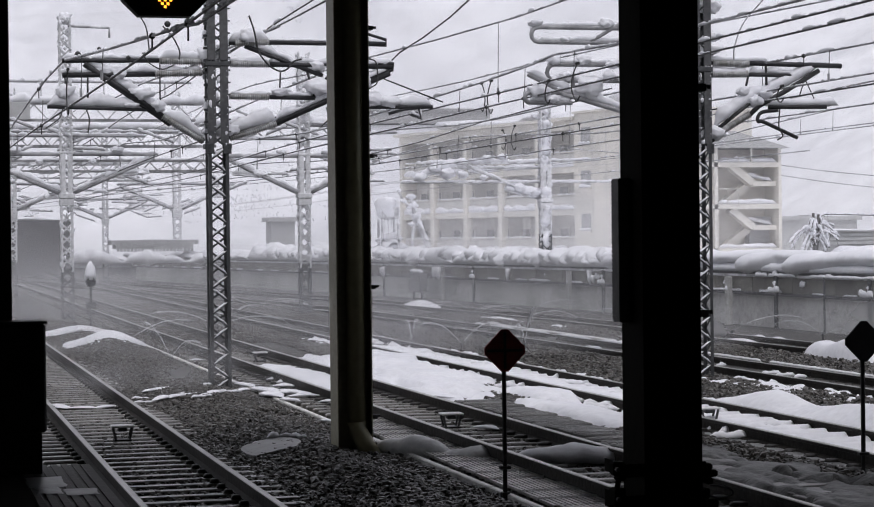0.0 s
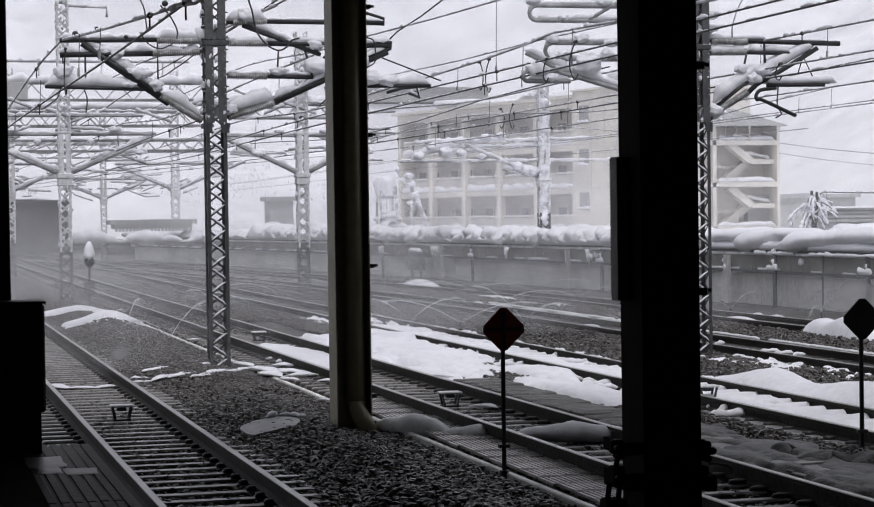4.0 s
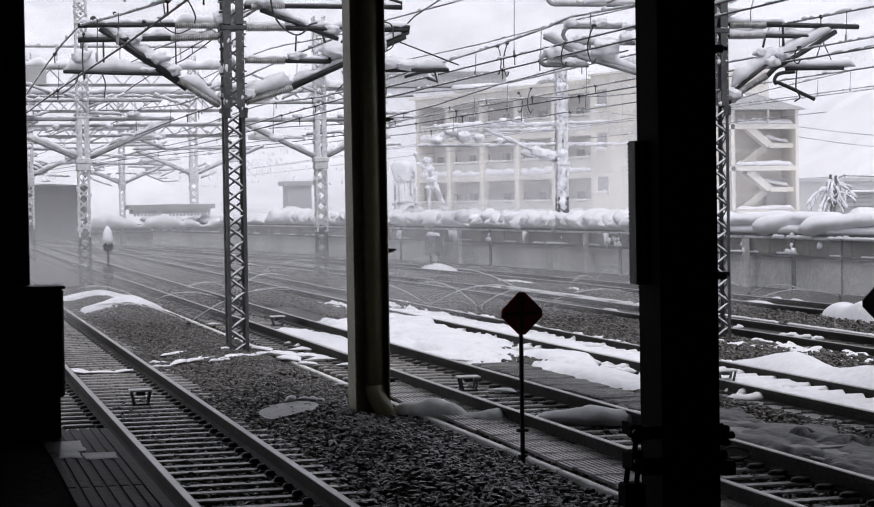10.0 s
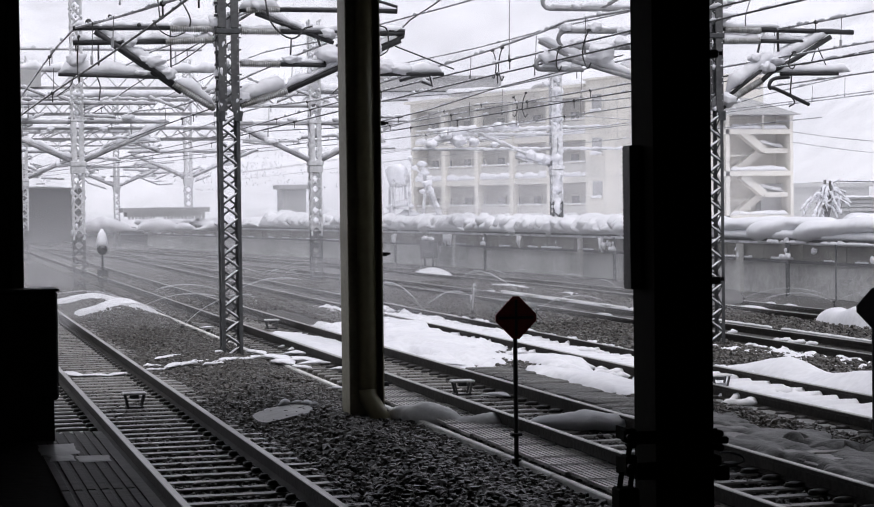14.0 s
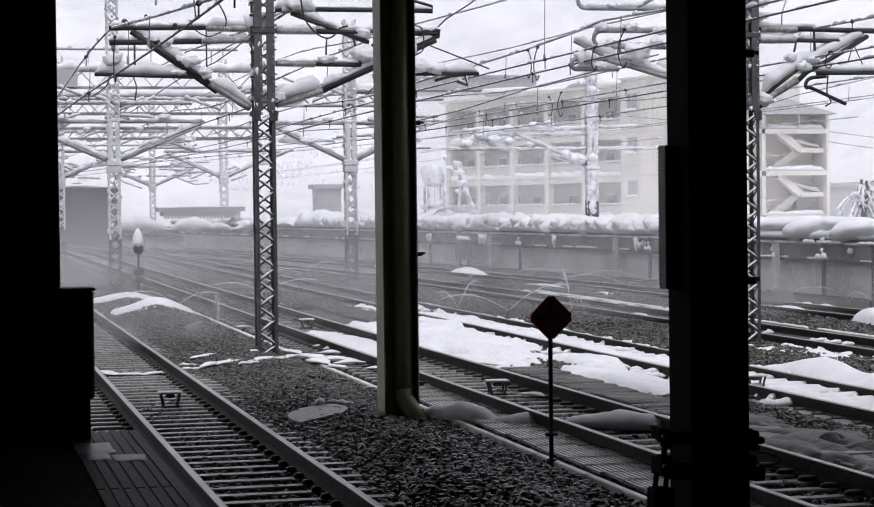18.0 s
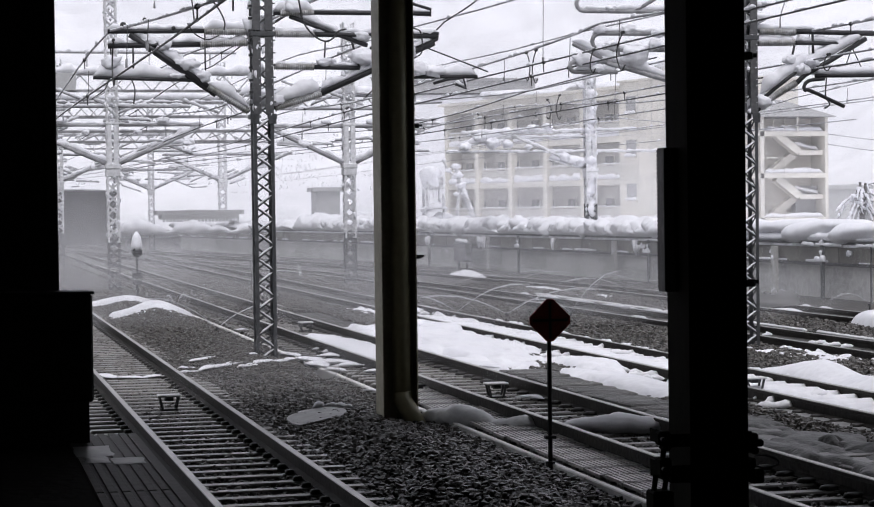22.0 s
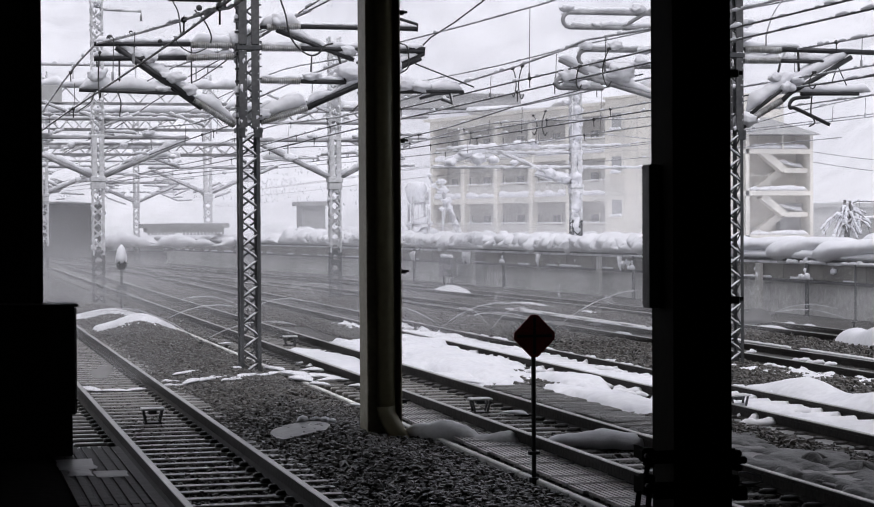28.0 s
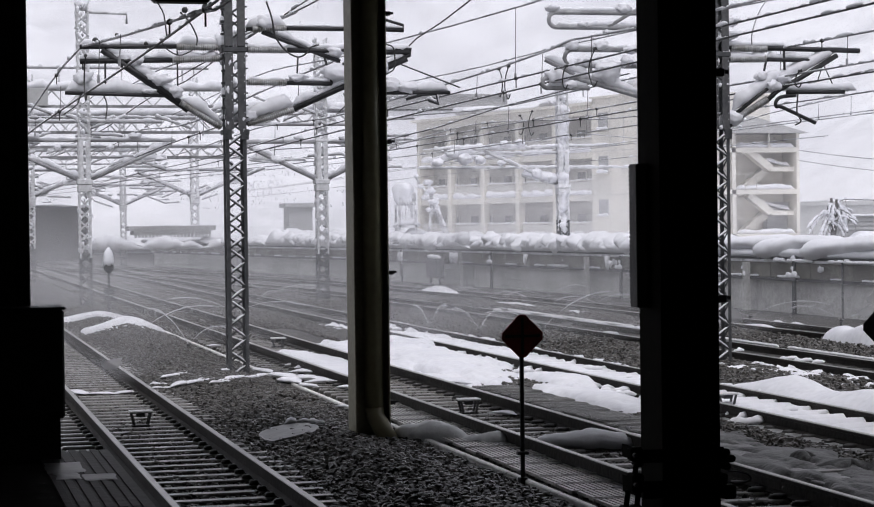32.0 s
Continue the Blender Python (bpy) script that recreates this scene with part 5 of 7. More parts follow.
def edge_rolls():
    """Nearer, the snow has slid into smooth rounded rolls: each sags over the edge at its far end and lies further back at its near end."""
    rng = random.Random(21)
    ends = [58.0, 53.0, 48.5, 45.75, 40.6, 36.9, 33.2, 29.6]
    for y1, y0 in zip(ends, ends[1:]):
        n, sd = y1 - y0 + 1.1, rng.uniform(0, 40)
        rows, k = int(n / 0.07), 22
        verts, faces = [], []
        for j in range(rows + 1):
            d = n * j / rows
            blunt = math.sqrt(max(0.0, 1 - (1 - min(1, d / 0.42)) ** 2)) * math.sqrt(max(0.0, 1 - (1 - min(1, (n - d) / 0.6)) ** 2))
            sag = math.exp(-((max(0, d - 0.5) / (0.3 * n)) ** 2))
            top = 1.95 + 0.05 * noise.noise(Vector((d * 0.5, sd, 0))) - 0.10 * sag
            low = 1.55 - 0.22 * sag + 0.06 * noise.noise(Vector((d * 0.9, sd, 4)))
            cx, cz, rz = 21.58 - 0.24 * sag + 0.07 * noise.noise(Vector((d * 0.6, sd, 9))), (top + low) / 2, (top - low) / 2
            y = y1 - d
            for i in range(k):
                t = 2 * math.pi * i / k
                c = Vector((math.cos(t), d * 1.3, math.sin(t) * 0.8))
                g = 1 + 0.16 * noise.noise(c * 0.9 + Vector((sd, 0, 0))) + 0.06 * noise.noise(c * 2.4 + Vector((0, sd, 0)))
                dz = math.sin(t) * rz * min(1.06, g) * max(0.02, blunt)
                verts.append((cx + bend(y) + math.cos(t) * 0.5 * g * max(0.02, blunt), y + 0.35 * (dz / 0.3) * (0.4 - sag), cz + dz))
        for j in range(rows):
            faces += [(j * k + i, j * k + (i + 1) % k, (j + 1) * k + (i + 1) % k, (j + 1) * k + i) for i in range(k)]
        faces += [tuple(range(k))[::-1], tuple(rows * k + i for i in range(k))]
        tagged(raw("snow_roll", verts, faces, SNOW, None, True), "smooth sagging roll of snow on the platform edge", "snow", "banks of snow on the platform edge")
        tagged(part("snow_ledge", snow_along(bmesh.new(), (21.5 + bend(y1), y1, 1.36), (21.5 + bend(y0), y0 - 0.5, 1.36), 1.2, 0.4, sd, 0.1, 0.3), SNOW, None, "", True), "flat layer of snow under the rolls on the platform edge", "snow", "layers of snow on the platform edge")
    for k, (y1, y0, w, h) in enumerate(((44.3, 40.6, 0.16, 0.11), (46.6, 45.1, 0.16, 0.12), (47.4, 46.7, 0.2, 0.16), (46.4, 46.1, 0.16, 0.24), (54.5, 50.2, 0.14, 0.08), (43.4, 43.1, 0.14, 0.16), (39.5, 36.4, 0.14, 0.1), (58.5, 55.6, 0.14, 0.08))):
        tagged(part("snow_clod", snow_along(bmesh.new(), (21.04 + bend(y1), y1, 1.28), (21.04 + bend(y0), y0, 1.28), w, h, 7 + k * 3, 0.05, 0.35), SNOW, None, "", True), "strip of snow hanging on the platform's ledge", "snow", "clods on the platform edge")


def edge_clumps():
    """Round clumps, big as a bucket, bulging from the front of the farther bank."""
    rng = random.Random(8)
    shapes = []
    for q in range(6):
        bm = bmesh.new()
        bmesh.ops.create_icosphere(bm, subdivisions=3, radius=1)
        for v in bm.verts:
            v.co = v.co * (0.72 + 0.75 * billow(v.co * 0.9, q * 3.1))
        shapes.append(mesh_of(bm, "snow_clump", SNOW, True))
    y = 57.4
    while y < 96:
        o = new("snow_clump", shapes[rng.randrange(6)])
        k = rng.uniform(0.24, 0.40)
        o.location = (21.16 + bend(y) + rng.uniform(-0.05, 0.14), y, rng.uniform(1.56, 1.76))
        o.rotation_euler, o.scale = (rng.uniform(-0.4, 0.4), rng.uniform(-0.4, 0.4), rng.uniform(0, 6.28)), (k, k * 1.15, k * rng.uniform(0.7, 0.95))
        tagged(o, "round clump of snow bulging over the platform edge", "snow", "clumps of snow on the platform edge")
        y += rng.uniform(0.35, 1.0)


edge_bank()
edge_clumps()
edge_rolls()


def snow_bank(name, x0, x1, y0, y1, z, h, label, seed, nx=12, step=0.45, curved=True):
    verts, faces = [], []
    ny = int((y1 - y0) / step)
    for j in range(ny + 1):
        y = y0 + (y1 - y0) * j / ny
        b = bend(y) if curved else 0
        for i in range(nx + 1):
            k = i / nx
            x = x0 + (x1 - x0) * k
            e = noise.noise(Vector((x * 0.9, y * 0.55, seed))) * 0.55 + noise.noise(Vector((x * 2.2, y * 1.5, seed + 3))) * 0.3
            f = min(1.0, math.sin(math.pi * min(max(k, 0.0), 1.0)) * 2.0) ** 0.6
            lean = -0.22 * (1 - k) * (0.5 + e) if i == 1 else 0
            verts.append((x + b + lean, y, z - 0.02 + h * f * max(0.15, 0.85 + e)))
    w = nx + 1
    for j in range(ny):
        for i in range(nx):
            a = j * w + i
            faces.append((a, a + 1, a + w + 1, a + w))
    return tagged(raw(name, verts, faces, SNOW, None, True), label, "snow", kind="stuff")


snow_bank("snow_bank", 21.9, 23.4, 22, 125, 1.32, 0.5, "deep lumpy snow along the platform edge", 2)
snow_bank("snow_bank", 23.0, 27.0, 22, 125, 1.2, 0.55, "deep snow on the far platform", 7, 10, 0.8)


def near_slope(x, y):
    r = max(0, x - 62 + max(0, y - 150) * 0.25) + max(0, y - 200) * 0.9
    z = 1.0 + 0.35 * noise.noise(Vector((x * 0.15, y * 0.12, 1)))
    return z + min(260, 0.55 * r) + 0.12 * r * noise.noise(Vector((x * 0.012, y * 0.012, 5))) + min(4, r * 0.1) * noise.noise(Vector((x * 0.06, y * 0.06, 9)))


def far_slope(x, y):
    return min(220, 0.42 * max(0, y - 195)) * (1 + 0.3 * noise.noise(Vector((x * 0.01, y * 0.01, 2)))) - 0.05


def snow_field():
    xs = [24.5 + 2.5 * i for i in range(12)] + [56 + 4 * i for i in range(24)] + [160 + 24 * i for i in range(11)]
    ys = [-60, 0, 20] + [30 + 4 * i for i in range(65)] + [300 + 25 * i for i in range(28)]
    verts = []
    for y in ys:
        for x in xs:
            z = near_slope(x, y)
            verts.append((x + bend(y) * (1 if x < 40 else 0.0), y, z))
    w = len(xs)
    faces = [(j * w + i, j * w + i + 1, (j + 1) * w + i + 1, (j + 1) * w + i) for j in range(len(ys) - 1) for i in range(w - 1)]
    tagged(raw("snowy_hillside", verts, faces, HILL, None, True), "snow-covered ground rising to a mountainside", "hillside", kind="structure")
    # the valley's other flank, beyond the end of the yard
    verts = []
    xs = [-500 + 50 * i for i in range(8)] + [-100 + 8 * i for i in range(22)]
    ys = [190 + 8 * i for i in range(20)] + [350 + 25 * i for i in range(18)]
    for y in ys:
        for x in xs:
            verts.append((x, y, far_slope(x, y)))
    w = len(xs)
    faces = [(j * w + i, j * w + i + 1, (j + 1) * w + i + 1, (j + 1) * w + i) for j in range(len(ys) - 1) for i in range(w - 1)]
    tagged(raw("snowy_hillside", verts, faces, HILL, None, True), "snow-covered mountainside closing the valley", "hillside", kind="structure")


snow_field()


def hill_woods():
    """Bare snow-laden woods far up the slopes: soft tangles of upright twigs, in one mesh."""
    rng = random.Random(11)
    verts, faces = [], []
    for i in range(42000):
        x, y = rng.uniform(-12, 135), rng.uniform(125, 330)
        if x > 52 or y < 203:
            continue
        dense = noise.noise(Vector((x * 0.035, y * 0.03, 3))) + 0.6 * noise.noise(Vector((x * 0.13, y * 0.1, 8)))
        if dense < rng.uniform(0.1, 0.8):
            continue
        z = max(far_slope(x, y) if x < 72 else 0, near_slope(x, y) if x > 26 else 0)
        if z < 4:
            continue
        h = rng.uniform(0.25, 0.8)
        for k in range(5):
            a, lean = rng.uniform(0, 6.28), rng.uniform(0.05, 0.4) * h
            px, py, pz = x + rng.uniform(-0.7, 0.7), y + rng.uniform(-0.3, 0.3), z - 0.3 + rng.uniform(0, 0.5) * h
            w, b = rng.uniform(0.02, 0.09), len(verts)
            qx, qz = px + math.cos(a) * lean, pz + h * rng.uniform(0.3, 0.6)
            verts += [(px - w, py, pz), (px + w, py, pz), (qx + w, py, qz), (qx - w * 0.3, py + 0.05, qz)]
            faces.append((b, b + 1, b + 2, b + 3))
    tagged(raw("snowy_woods", verts, faces, TREE), "snow-laden bare woods on the mountainside", "woods", kind="stuff")


hill_woods()

# ---- buildings ----


def apartment_block():
    """Storeys of balconies between pillars; its front runs along +x of its own space and looks to -y."""
    L, D, H, fl, z0, bays = 26.7, 10.0, 11.35, 3.19, -1.98, 5
    b = thing("apartment_building", 41.4, 167, 0, "pale four-storey building with balconies and snow on its ledges", "building")
    b.rotation_euler = (0, 0, math.atan2(140.4 - 167, 48.7 - 41.4))
    part("back_wall", B(0, L, 1.5, D, -0.1, H - 0.3), RECESS, b)
    part("end_wall", B(-0.35, 0, 0, D, -0.1, H - 0.3), HOUSE, b)
    part("end_block", B(L, L + 8, -0.25, D, -0.1, H + 0.1), HOUSE, b)
    part("roof", B(-0.6, L - 0.02, -0.5, D + 0.3, H - 0.29, H - 0.08), HOUSE, b)
    part("end_roof", B(L + 0.0, L + 8.2, -0.5, D + 0.3, H + 0.11, H + 0.26), HOUSE, b)
    part("end_roof_snow", snow_along(bmesh.new(), (L - 0.5, D * 0.4, H + 0.2), (L + 8, D * 0.4, H + 0.2), D * 0.95, 3.4, 6, 0.8), SNOW, b, "high dome of snow on the roof", True)
    part("roof_snow", snow_along(bmesh.new(), (-0.5, D * 0.4, H - 0.1), (L - 1, D * 0.4, H - 0.1), D * 0.9, 1.3, 3, 1.5), SNOW, b, "thick snow on the roof", True)
    part("parapet", B(0, L, 0, 0.25, H - 1.0, H - 0.3), HOUSE, b)
    wide = L / bays
    for i in range(bays + 1):
        x = wide * i
        part("pillar", B(x - 0.26 if i else 0, x + 0.26 if i < bays else L, -0.14, 0.4, -0.1, H - 1.0), HOUSE, b)
    for f in range(4):
        z = z0 + fl * f
        if f:
            part("floor_slab", B(0, L, 0.0, 1.49, z - 0.43, z), HOUSE, b)
        part("rail", B(0.2, L - 0.2, 0.1, 0.16, z + 1.06, z + 1.12), HOUSE, b)
        part("parapet_panel", B(0.2, L - 0.2, 0.17, 0.22, z + 0.02, z + 1.0), RECESS, b)
        for i in range(bays):
            x = wide * i
            if f:
                part("ledge_snow", snow_along(bmesh.new(), (x + 0.35, 0.05, z + 0.04), (x + wide - 0.35, 0.05, z + 0.04), 0.7, 0.62, f * 7 + i * 3, 0.12, 0.55), SNOW, b, "lumpy snow along the balcony edge", True)
                part("rail_snow", snow_along(bmesh.new(), (x + 0.4, 0.13, z + 1.12), (x + wide - 0.4, 0.13, z + 1.12), 0.14, 0.13, f * 5 + i, 0.1), SNOW, b, "", True)
            for x0, x1 in ((0.85, 1.95), (2.7, 4.15)):
                w = part("window", B(x + x0 - 0.06, x + x1 + 0.06, 1.44, 1.52, z + 0.3, z + 1.86), HOUSE, b)
                q = (x0 + x1) / 2
                part("pane", B(x + x0, x + q - 0.03, 1.42, 1.439, z + 0.35, z + 1.8), PANE, w)
                part("pane", B(x + q + 0.03, x + x1, 1.42, 1.439, z + 0.35, z + 1.8), PANE, w)
        if f:
            w = part("window", B(L + 0.8, L + 2.15, -0.27, -0.25, z + 1.55, z + 2.85), RECESS, b)
            part("pane", B(L + 0.88, L + 2.07, -0.285, -0.271, z + 1.62, z + 2.8), PANE, w)
            part("sill", B(L + 0.75, L + 2.2, -0.42, -0.25, z + 1.46, z + 1.55), HOUSE, b)
            part("sill_snow", snow_along(bmesh.new(), (L + 0.7, -0.38, z + 1.58), (L + 2.2, -0.38, z + 1.58), 0.3, 0.3, f, 0.06, 0.5), SNOW, b, "", True)
    for x in (L + 2.35, L + 4.05, L + 5.75):
        part("wall_joint", B(x - 0.04, x + 0.04, -0.262, -0.25, 0, H + 0.1), RECESS, b)
    for z in (1.2, 4.4, 7.6):
        part("string_course", B(L + 0.02, L + 8, -0.262, -0.251, z - 0.06, z), RECESS, b)
    return b


apartment_block()


def stair_block():
    b = thing("stair_tower", 48.7, 118, 0, "pale open stair tower with snowy landings and a hip roof", "building")
    W, D = 5.5, 2.5
    part("back_wall", B(0, W, D - 0.3, D, 0, 7.9), HOUSE, b)
    part("side_wall", B(W - 0.2, W, 0, D - 0.3, 0, 7.9), HOUSE, b)
    part("side_wall", B(-0.3, 0.0, 0, D, 0, 7.9), HOUSE, b)
    part("pillar", B(0.9, 1.15, 0, 0.25, 0, 7.9), HOUSE, b)
    part("pillar", B(3.4, 3.5, 0, 0.1, 6.9, 7.9), HOUSE, b)
    for z in (1.5, 4.3, 6.95):
        part("landing", B(0.0, W - 0.2, 0, 0.8, z - 0.3, z), HOUSE, b)
        part("landing_snow", snow_along(bmesh.new(), (1.2, 0.3, z), (W - 0.2, 0.3, z), 0.6, 0.42, int(z * 3), 0.2, 0.4), SNOW, b, "snow blown onto the landing", True)
        part("rail", B(0.0, 2.6, 0.02, 0.07, z + 0.95, z + 1.0), HOUSE, b)
        for k in range(4):
            part("baluster", B(0.3 + k * 0.75, 0.33 + k * 0.75, 0.02, 0.06, z, z + 0.95), HOUSE, b)
        if z < 6:
            bm = bmesh.new()
            bar(bm, (2.2, 0.7, z + 2.5), (3.7, 0.7, z + 1.35), 0.7, 0.45)
            part("stair_flight", bm, HOUSE, b)
            part("stair_flight", bar(bmesh.new(), (3.7, 1.5, z + 1.2), (2.2, 1.5, z + 0.1), 0.7, 0.45), HOUSE, b)
            part("half_landing", B(3.7, W - 0.2, 0.4, D - 0.3, z + 1.15, z + 1.45), HOUSE, b)
            part("stair_snow", snow_along(bmesh.new(), (3.3, 0.8, z + 1.85), (W - 0.3, 0.8, z + 1.45), 0.5, 0.34, int(z), 0.2, 0.4), SNOW, b, "", True)
    bm = bmesh.new()
    c = [bm.verts.new(v) for v in ((-1.2, -0.7, 7.85), (W + 0.3, -0.7, 7.85), (W + 0.3, D + 0.6, 7.85), (-1.2, D + 0.6, 7.85), (1.4, D / 2, 9.0), (W - 2.6, D / 2, 9.0))]
    for f in ((0, 1, 5, 4), (1, 2, 5), (2, 3, 4, 5), (3, 0, 4), (3, 2, 1, 0)):
        bm.faces.new([c[i] for i in f])
    part("roof", bm, GREYBLOCK, b, "grey hip roof")
    part("roof_snow", snow_along(bmesh.new(), (0, 1.6, 8.5), (3.4, 1.6, 8.6), 2.6, 0.6, 4, 0.5), SNOW, b, "", True)
    return b


stair_block()


def block(name, x, y, turn, w, d, z0, h, mat, label, seed, snow=0.6, windows=0, slats=0):
    b = thing(name, x, y, 0, label, "building")
    b.rotation_euler = (0, 0, radians(turn))
    part("wall", B(0, w, 0, d, z0, z0 + h), mat, b)
    part("roof", B(-0.25, w + 0.25, -0.25, d + 0.25, z0 + h, z0 + h + 0.25), mat, b)
    part("roof_snow", snow_along(bmesh.new(), (-0.2, d / 2, z0 + h + 0.2), (w + 0.2, d / 2, z0 + h + 0.2), d * 1.05, snow * 2, seed, 0.8), SNOW, b, "thick snow on the roof", True)
    for i in range(slats):
        q = w * i / slats
        part("slat", B(q + 0.02, q + w / slats - 0.04, -0.28, -0.255, z0 - 0.15, z0 + h), mat, b)
    for i in range(windows):
        q = w * (i + 0.5) / windows
        part("window", B(q - 0.5, q + 0.5, -0.04, 0.0, z0 + h * 0.4, z0 + h * 0.7), PANE, b)
    return b


hall = block("rooftop_hall", 44.9, 195, -2, 12.6, 8, 13.9, 1.25, GREYBLOCK, "long grey hall on snow-plastered walls behind the balconied building", 4, 0.12)
part("lower_wall", B(0.1, 12.5, 0.1, 7.9, 0, 13.9), HILL, hall, "wall plastered white with snow")
part("eave", B(-0.2, 12.8, -0.2, 0.05, 13.75, 13.89), SHED, hall)
block("end_building", 5.0, 150, -4, 6.9, 8, 0, 3.75, SHED, "low dark grey shed at the end of the yard", 5, 0.5)
block("platform_shelter", 11.4, 112, -2, 4.3, 3, 1.95, 0.24, GREYBLOCK, "long low shelter roof with a slatted fringe on the far platform", 6, 0.1, 0, 22)
block("yard_hut", 21.75, 121, -4, 1.45, 3.0, 1.0, 2.5, GREYBLOCK, "dark grey hut behind the far platform", 7, 0.15, 1)
block("low_building", 52.6, 119.5, 0, 7.6, 6, 0, 3.26, PALE, "plain pale grey building behind the stair tower", 8, 0.12)

for x0, y0, x1, y1, w, h, sd in ((19.6, 116, 25.0, 117, 2.0, 1.5, 3), (8.6, 110.4, 15.0, 110.2, 1.0, 0.9, 5), (14.5, 108, 19.5, 110, 1.6, 0.7, 8)):
    tagged(part("snow_bank", snow_along(bmesh.new(), (x0, y0, 1.2), (x1, y1, 1.2), w, h, sd, 0.15), SNOW, None, "", True), "lumpy snow piled on the far end of the platform", "snow", "snow piles on the platform")

# ---- snow lying in the yard ----


def drift(cx, cy, lx, ly, h, seed, label="clean white patch of snow on the ballast", z=0.02, turn=0.0, mat=None, rough=0.4, n=26, shape=2.2):
    return tagged(mound("snow_drift", cx, cy, z, lx, ly, h, mat or SNOW, seed, turn, n, rough, None, shape), label, "snow", "snow drifts")


def snow_cap(cx, front, back, half, bow, label, seed):
    """Snow left on the crown of the ballast bank; its near edge curves back at both ends."""
    nx, ny = 44, 34
    verts, faces, keep = [], [], []
    for j in range(ny + 1):
        for i in range(nx + 1):
            x, y = cx - half + 2 * half * i / nx, front - 0.3 + (back - front + 0.3) * j / ny
            u = (x - cx) / half
            edge = front + bow * u * u + 0.12 * noise.noise(Vector((x * 2.2, seed, 0.5))) + 0.015 * noise.noise(Vector((x * 8, seed, 1.5)))
            d = min((y - edge) * 1.2, (1 - abs(u)) * 4, (back - y) * 2)
            keep.append(d)
            verts.append((x, y, ridge(x, y) + (0.13 * (1 - math.exp(-7 * d)) + 0.02 * noise.noise(Vector((x * 2, y, seed))) if d > 0 else -0.06)))
    w = nx + 1
    for j in range(ny):
        for i in range(nx):
            q = (j * w + i, j * w + i + 1, (j + 1) * w + i + 1, (j + 1) * w + i)
            if max(keep[k] for k in q) > 0:
                faces.append(q)
    return tagged(raw("snow_drift", verts, faces, SNOW, None, True), label, "snow", "snow drifts")


snow_cap(4.18, 41.3, 44.6, 0.86, 1.9, "white wedge of snow lying on the ballast bank", 1)
snow_cap(4.12, 48.3, 51.0, 0.8, 1.5, "white wedge of snow lying on the misty ballast bank", 2)


def snow_sheet(x0, x1, y0, y1, thick, base, spots, label, seed, fine=0.6, dx=0.07, dy=0.16, band=0.0, cap=0.42, rag=1.0, mat=None, kind_of="snow"):
    """Melting snow with a ragged edge: a low relief that exists only where enough of it is left. spots: middle and reach of what is left."""
    nx, ny = int((x1 - x0) / dx), int((y1 - y0) / dy)
    hs, verts, faces = [], [], []
    for j in range(ny + 1):
        for i in range(nx + 1):
            x, y = x0 + (x1 - x0) * i / nx, y0 + (y1 - y0) * j / ny
            v = max(1 - math.hypot((x - cx) / rx, (y - cy) / ry) for cx, cy, rx, ry in spots)
            v = min(v, cap) + fine * (0.7 * noise.noise(Vector((x * 1.1 * rag, y * 0.45 * rag, seed))) + 0.6 * noise.noise(Vector((x * 3.0 * rag, y * 1.1 * rag, seed + 2))) + 0.35 * noise.noise(Vector((x * 7.0, y * 3.6, seed + 5))))
            v += band * math.cos(2 * math.pi * y / 0.5 + 0.6 * noise.noise(Vector((x * 2, y * 0.3, 7))))
            if i in (0, nx) or j in (0, ny):
                v = -1
            hs.append(v)
            lift = thick * (1 if not band else 0.62 + 0.38 * math.cos(2 * math.pi * y / 0.5 + 0.6 * noise.noise(Vector((x * 2, y * 0.3, 7))))) * (1 - math.exp(-4 * v)) * (1 + 0.5 * noise.noise(Vector((x * 0.8, y * 0.5, seed + 9)))) if v > 0 else -0.04
            verts.append((x + 0.03 * noise.noise(Vector((x * 9, y * 9, 1))), y, base + lift))
    w = nx + 1
    for j in range(ny):
        for i in range(nx):
            q = (j * w + i, j * w + i + 1, (j + 1) * w + i + 1, (j + 1) * w + i)
            if max(hs[k] for k in q) > 0:
                faces.append(q)
    root = list(range(len(verts)))

    def find(k):
        while root[k] != k:
            root[k] = root[root[k]]
            k = root[k]
        return k

    for f in faces:
        for k in f[1:]:
            root[find(k)] = find(f[0])
    groups = {}
    for f in faces:
        groups.setdefault(find(f[0]), []).append(f)
    groups = sorted((g for g in groups.values() if len(g) > 5), key=len, reverse=True)
    sheet = thing(kind_of + "_sheet", 0, 0, 0, label, kind_of, "sheets of melting snow") if len(groups) > 1 else None
    for g in groups:
        used = sorted({k for f in g for k in f})
        at = {k: n for n, k in enumerate(used)}
        o = raw(kind_of + ("_patch" if sheet else "_sheet"), [verts[k] for k in used], [[at[k] for k in f] for f in g], mat or SNOW, sheet, True)
        if not sheet:
            tagged(o, label, kind_of, "sheets of melting snow")


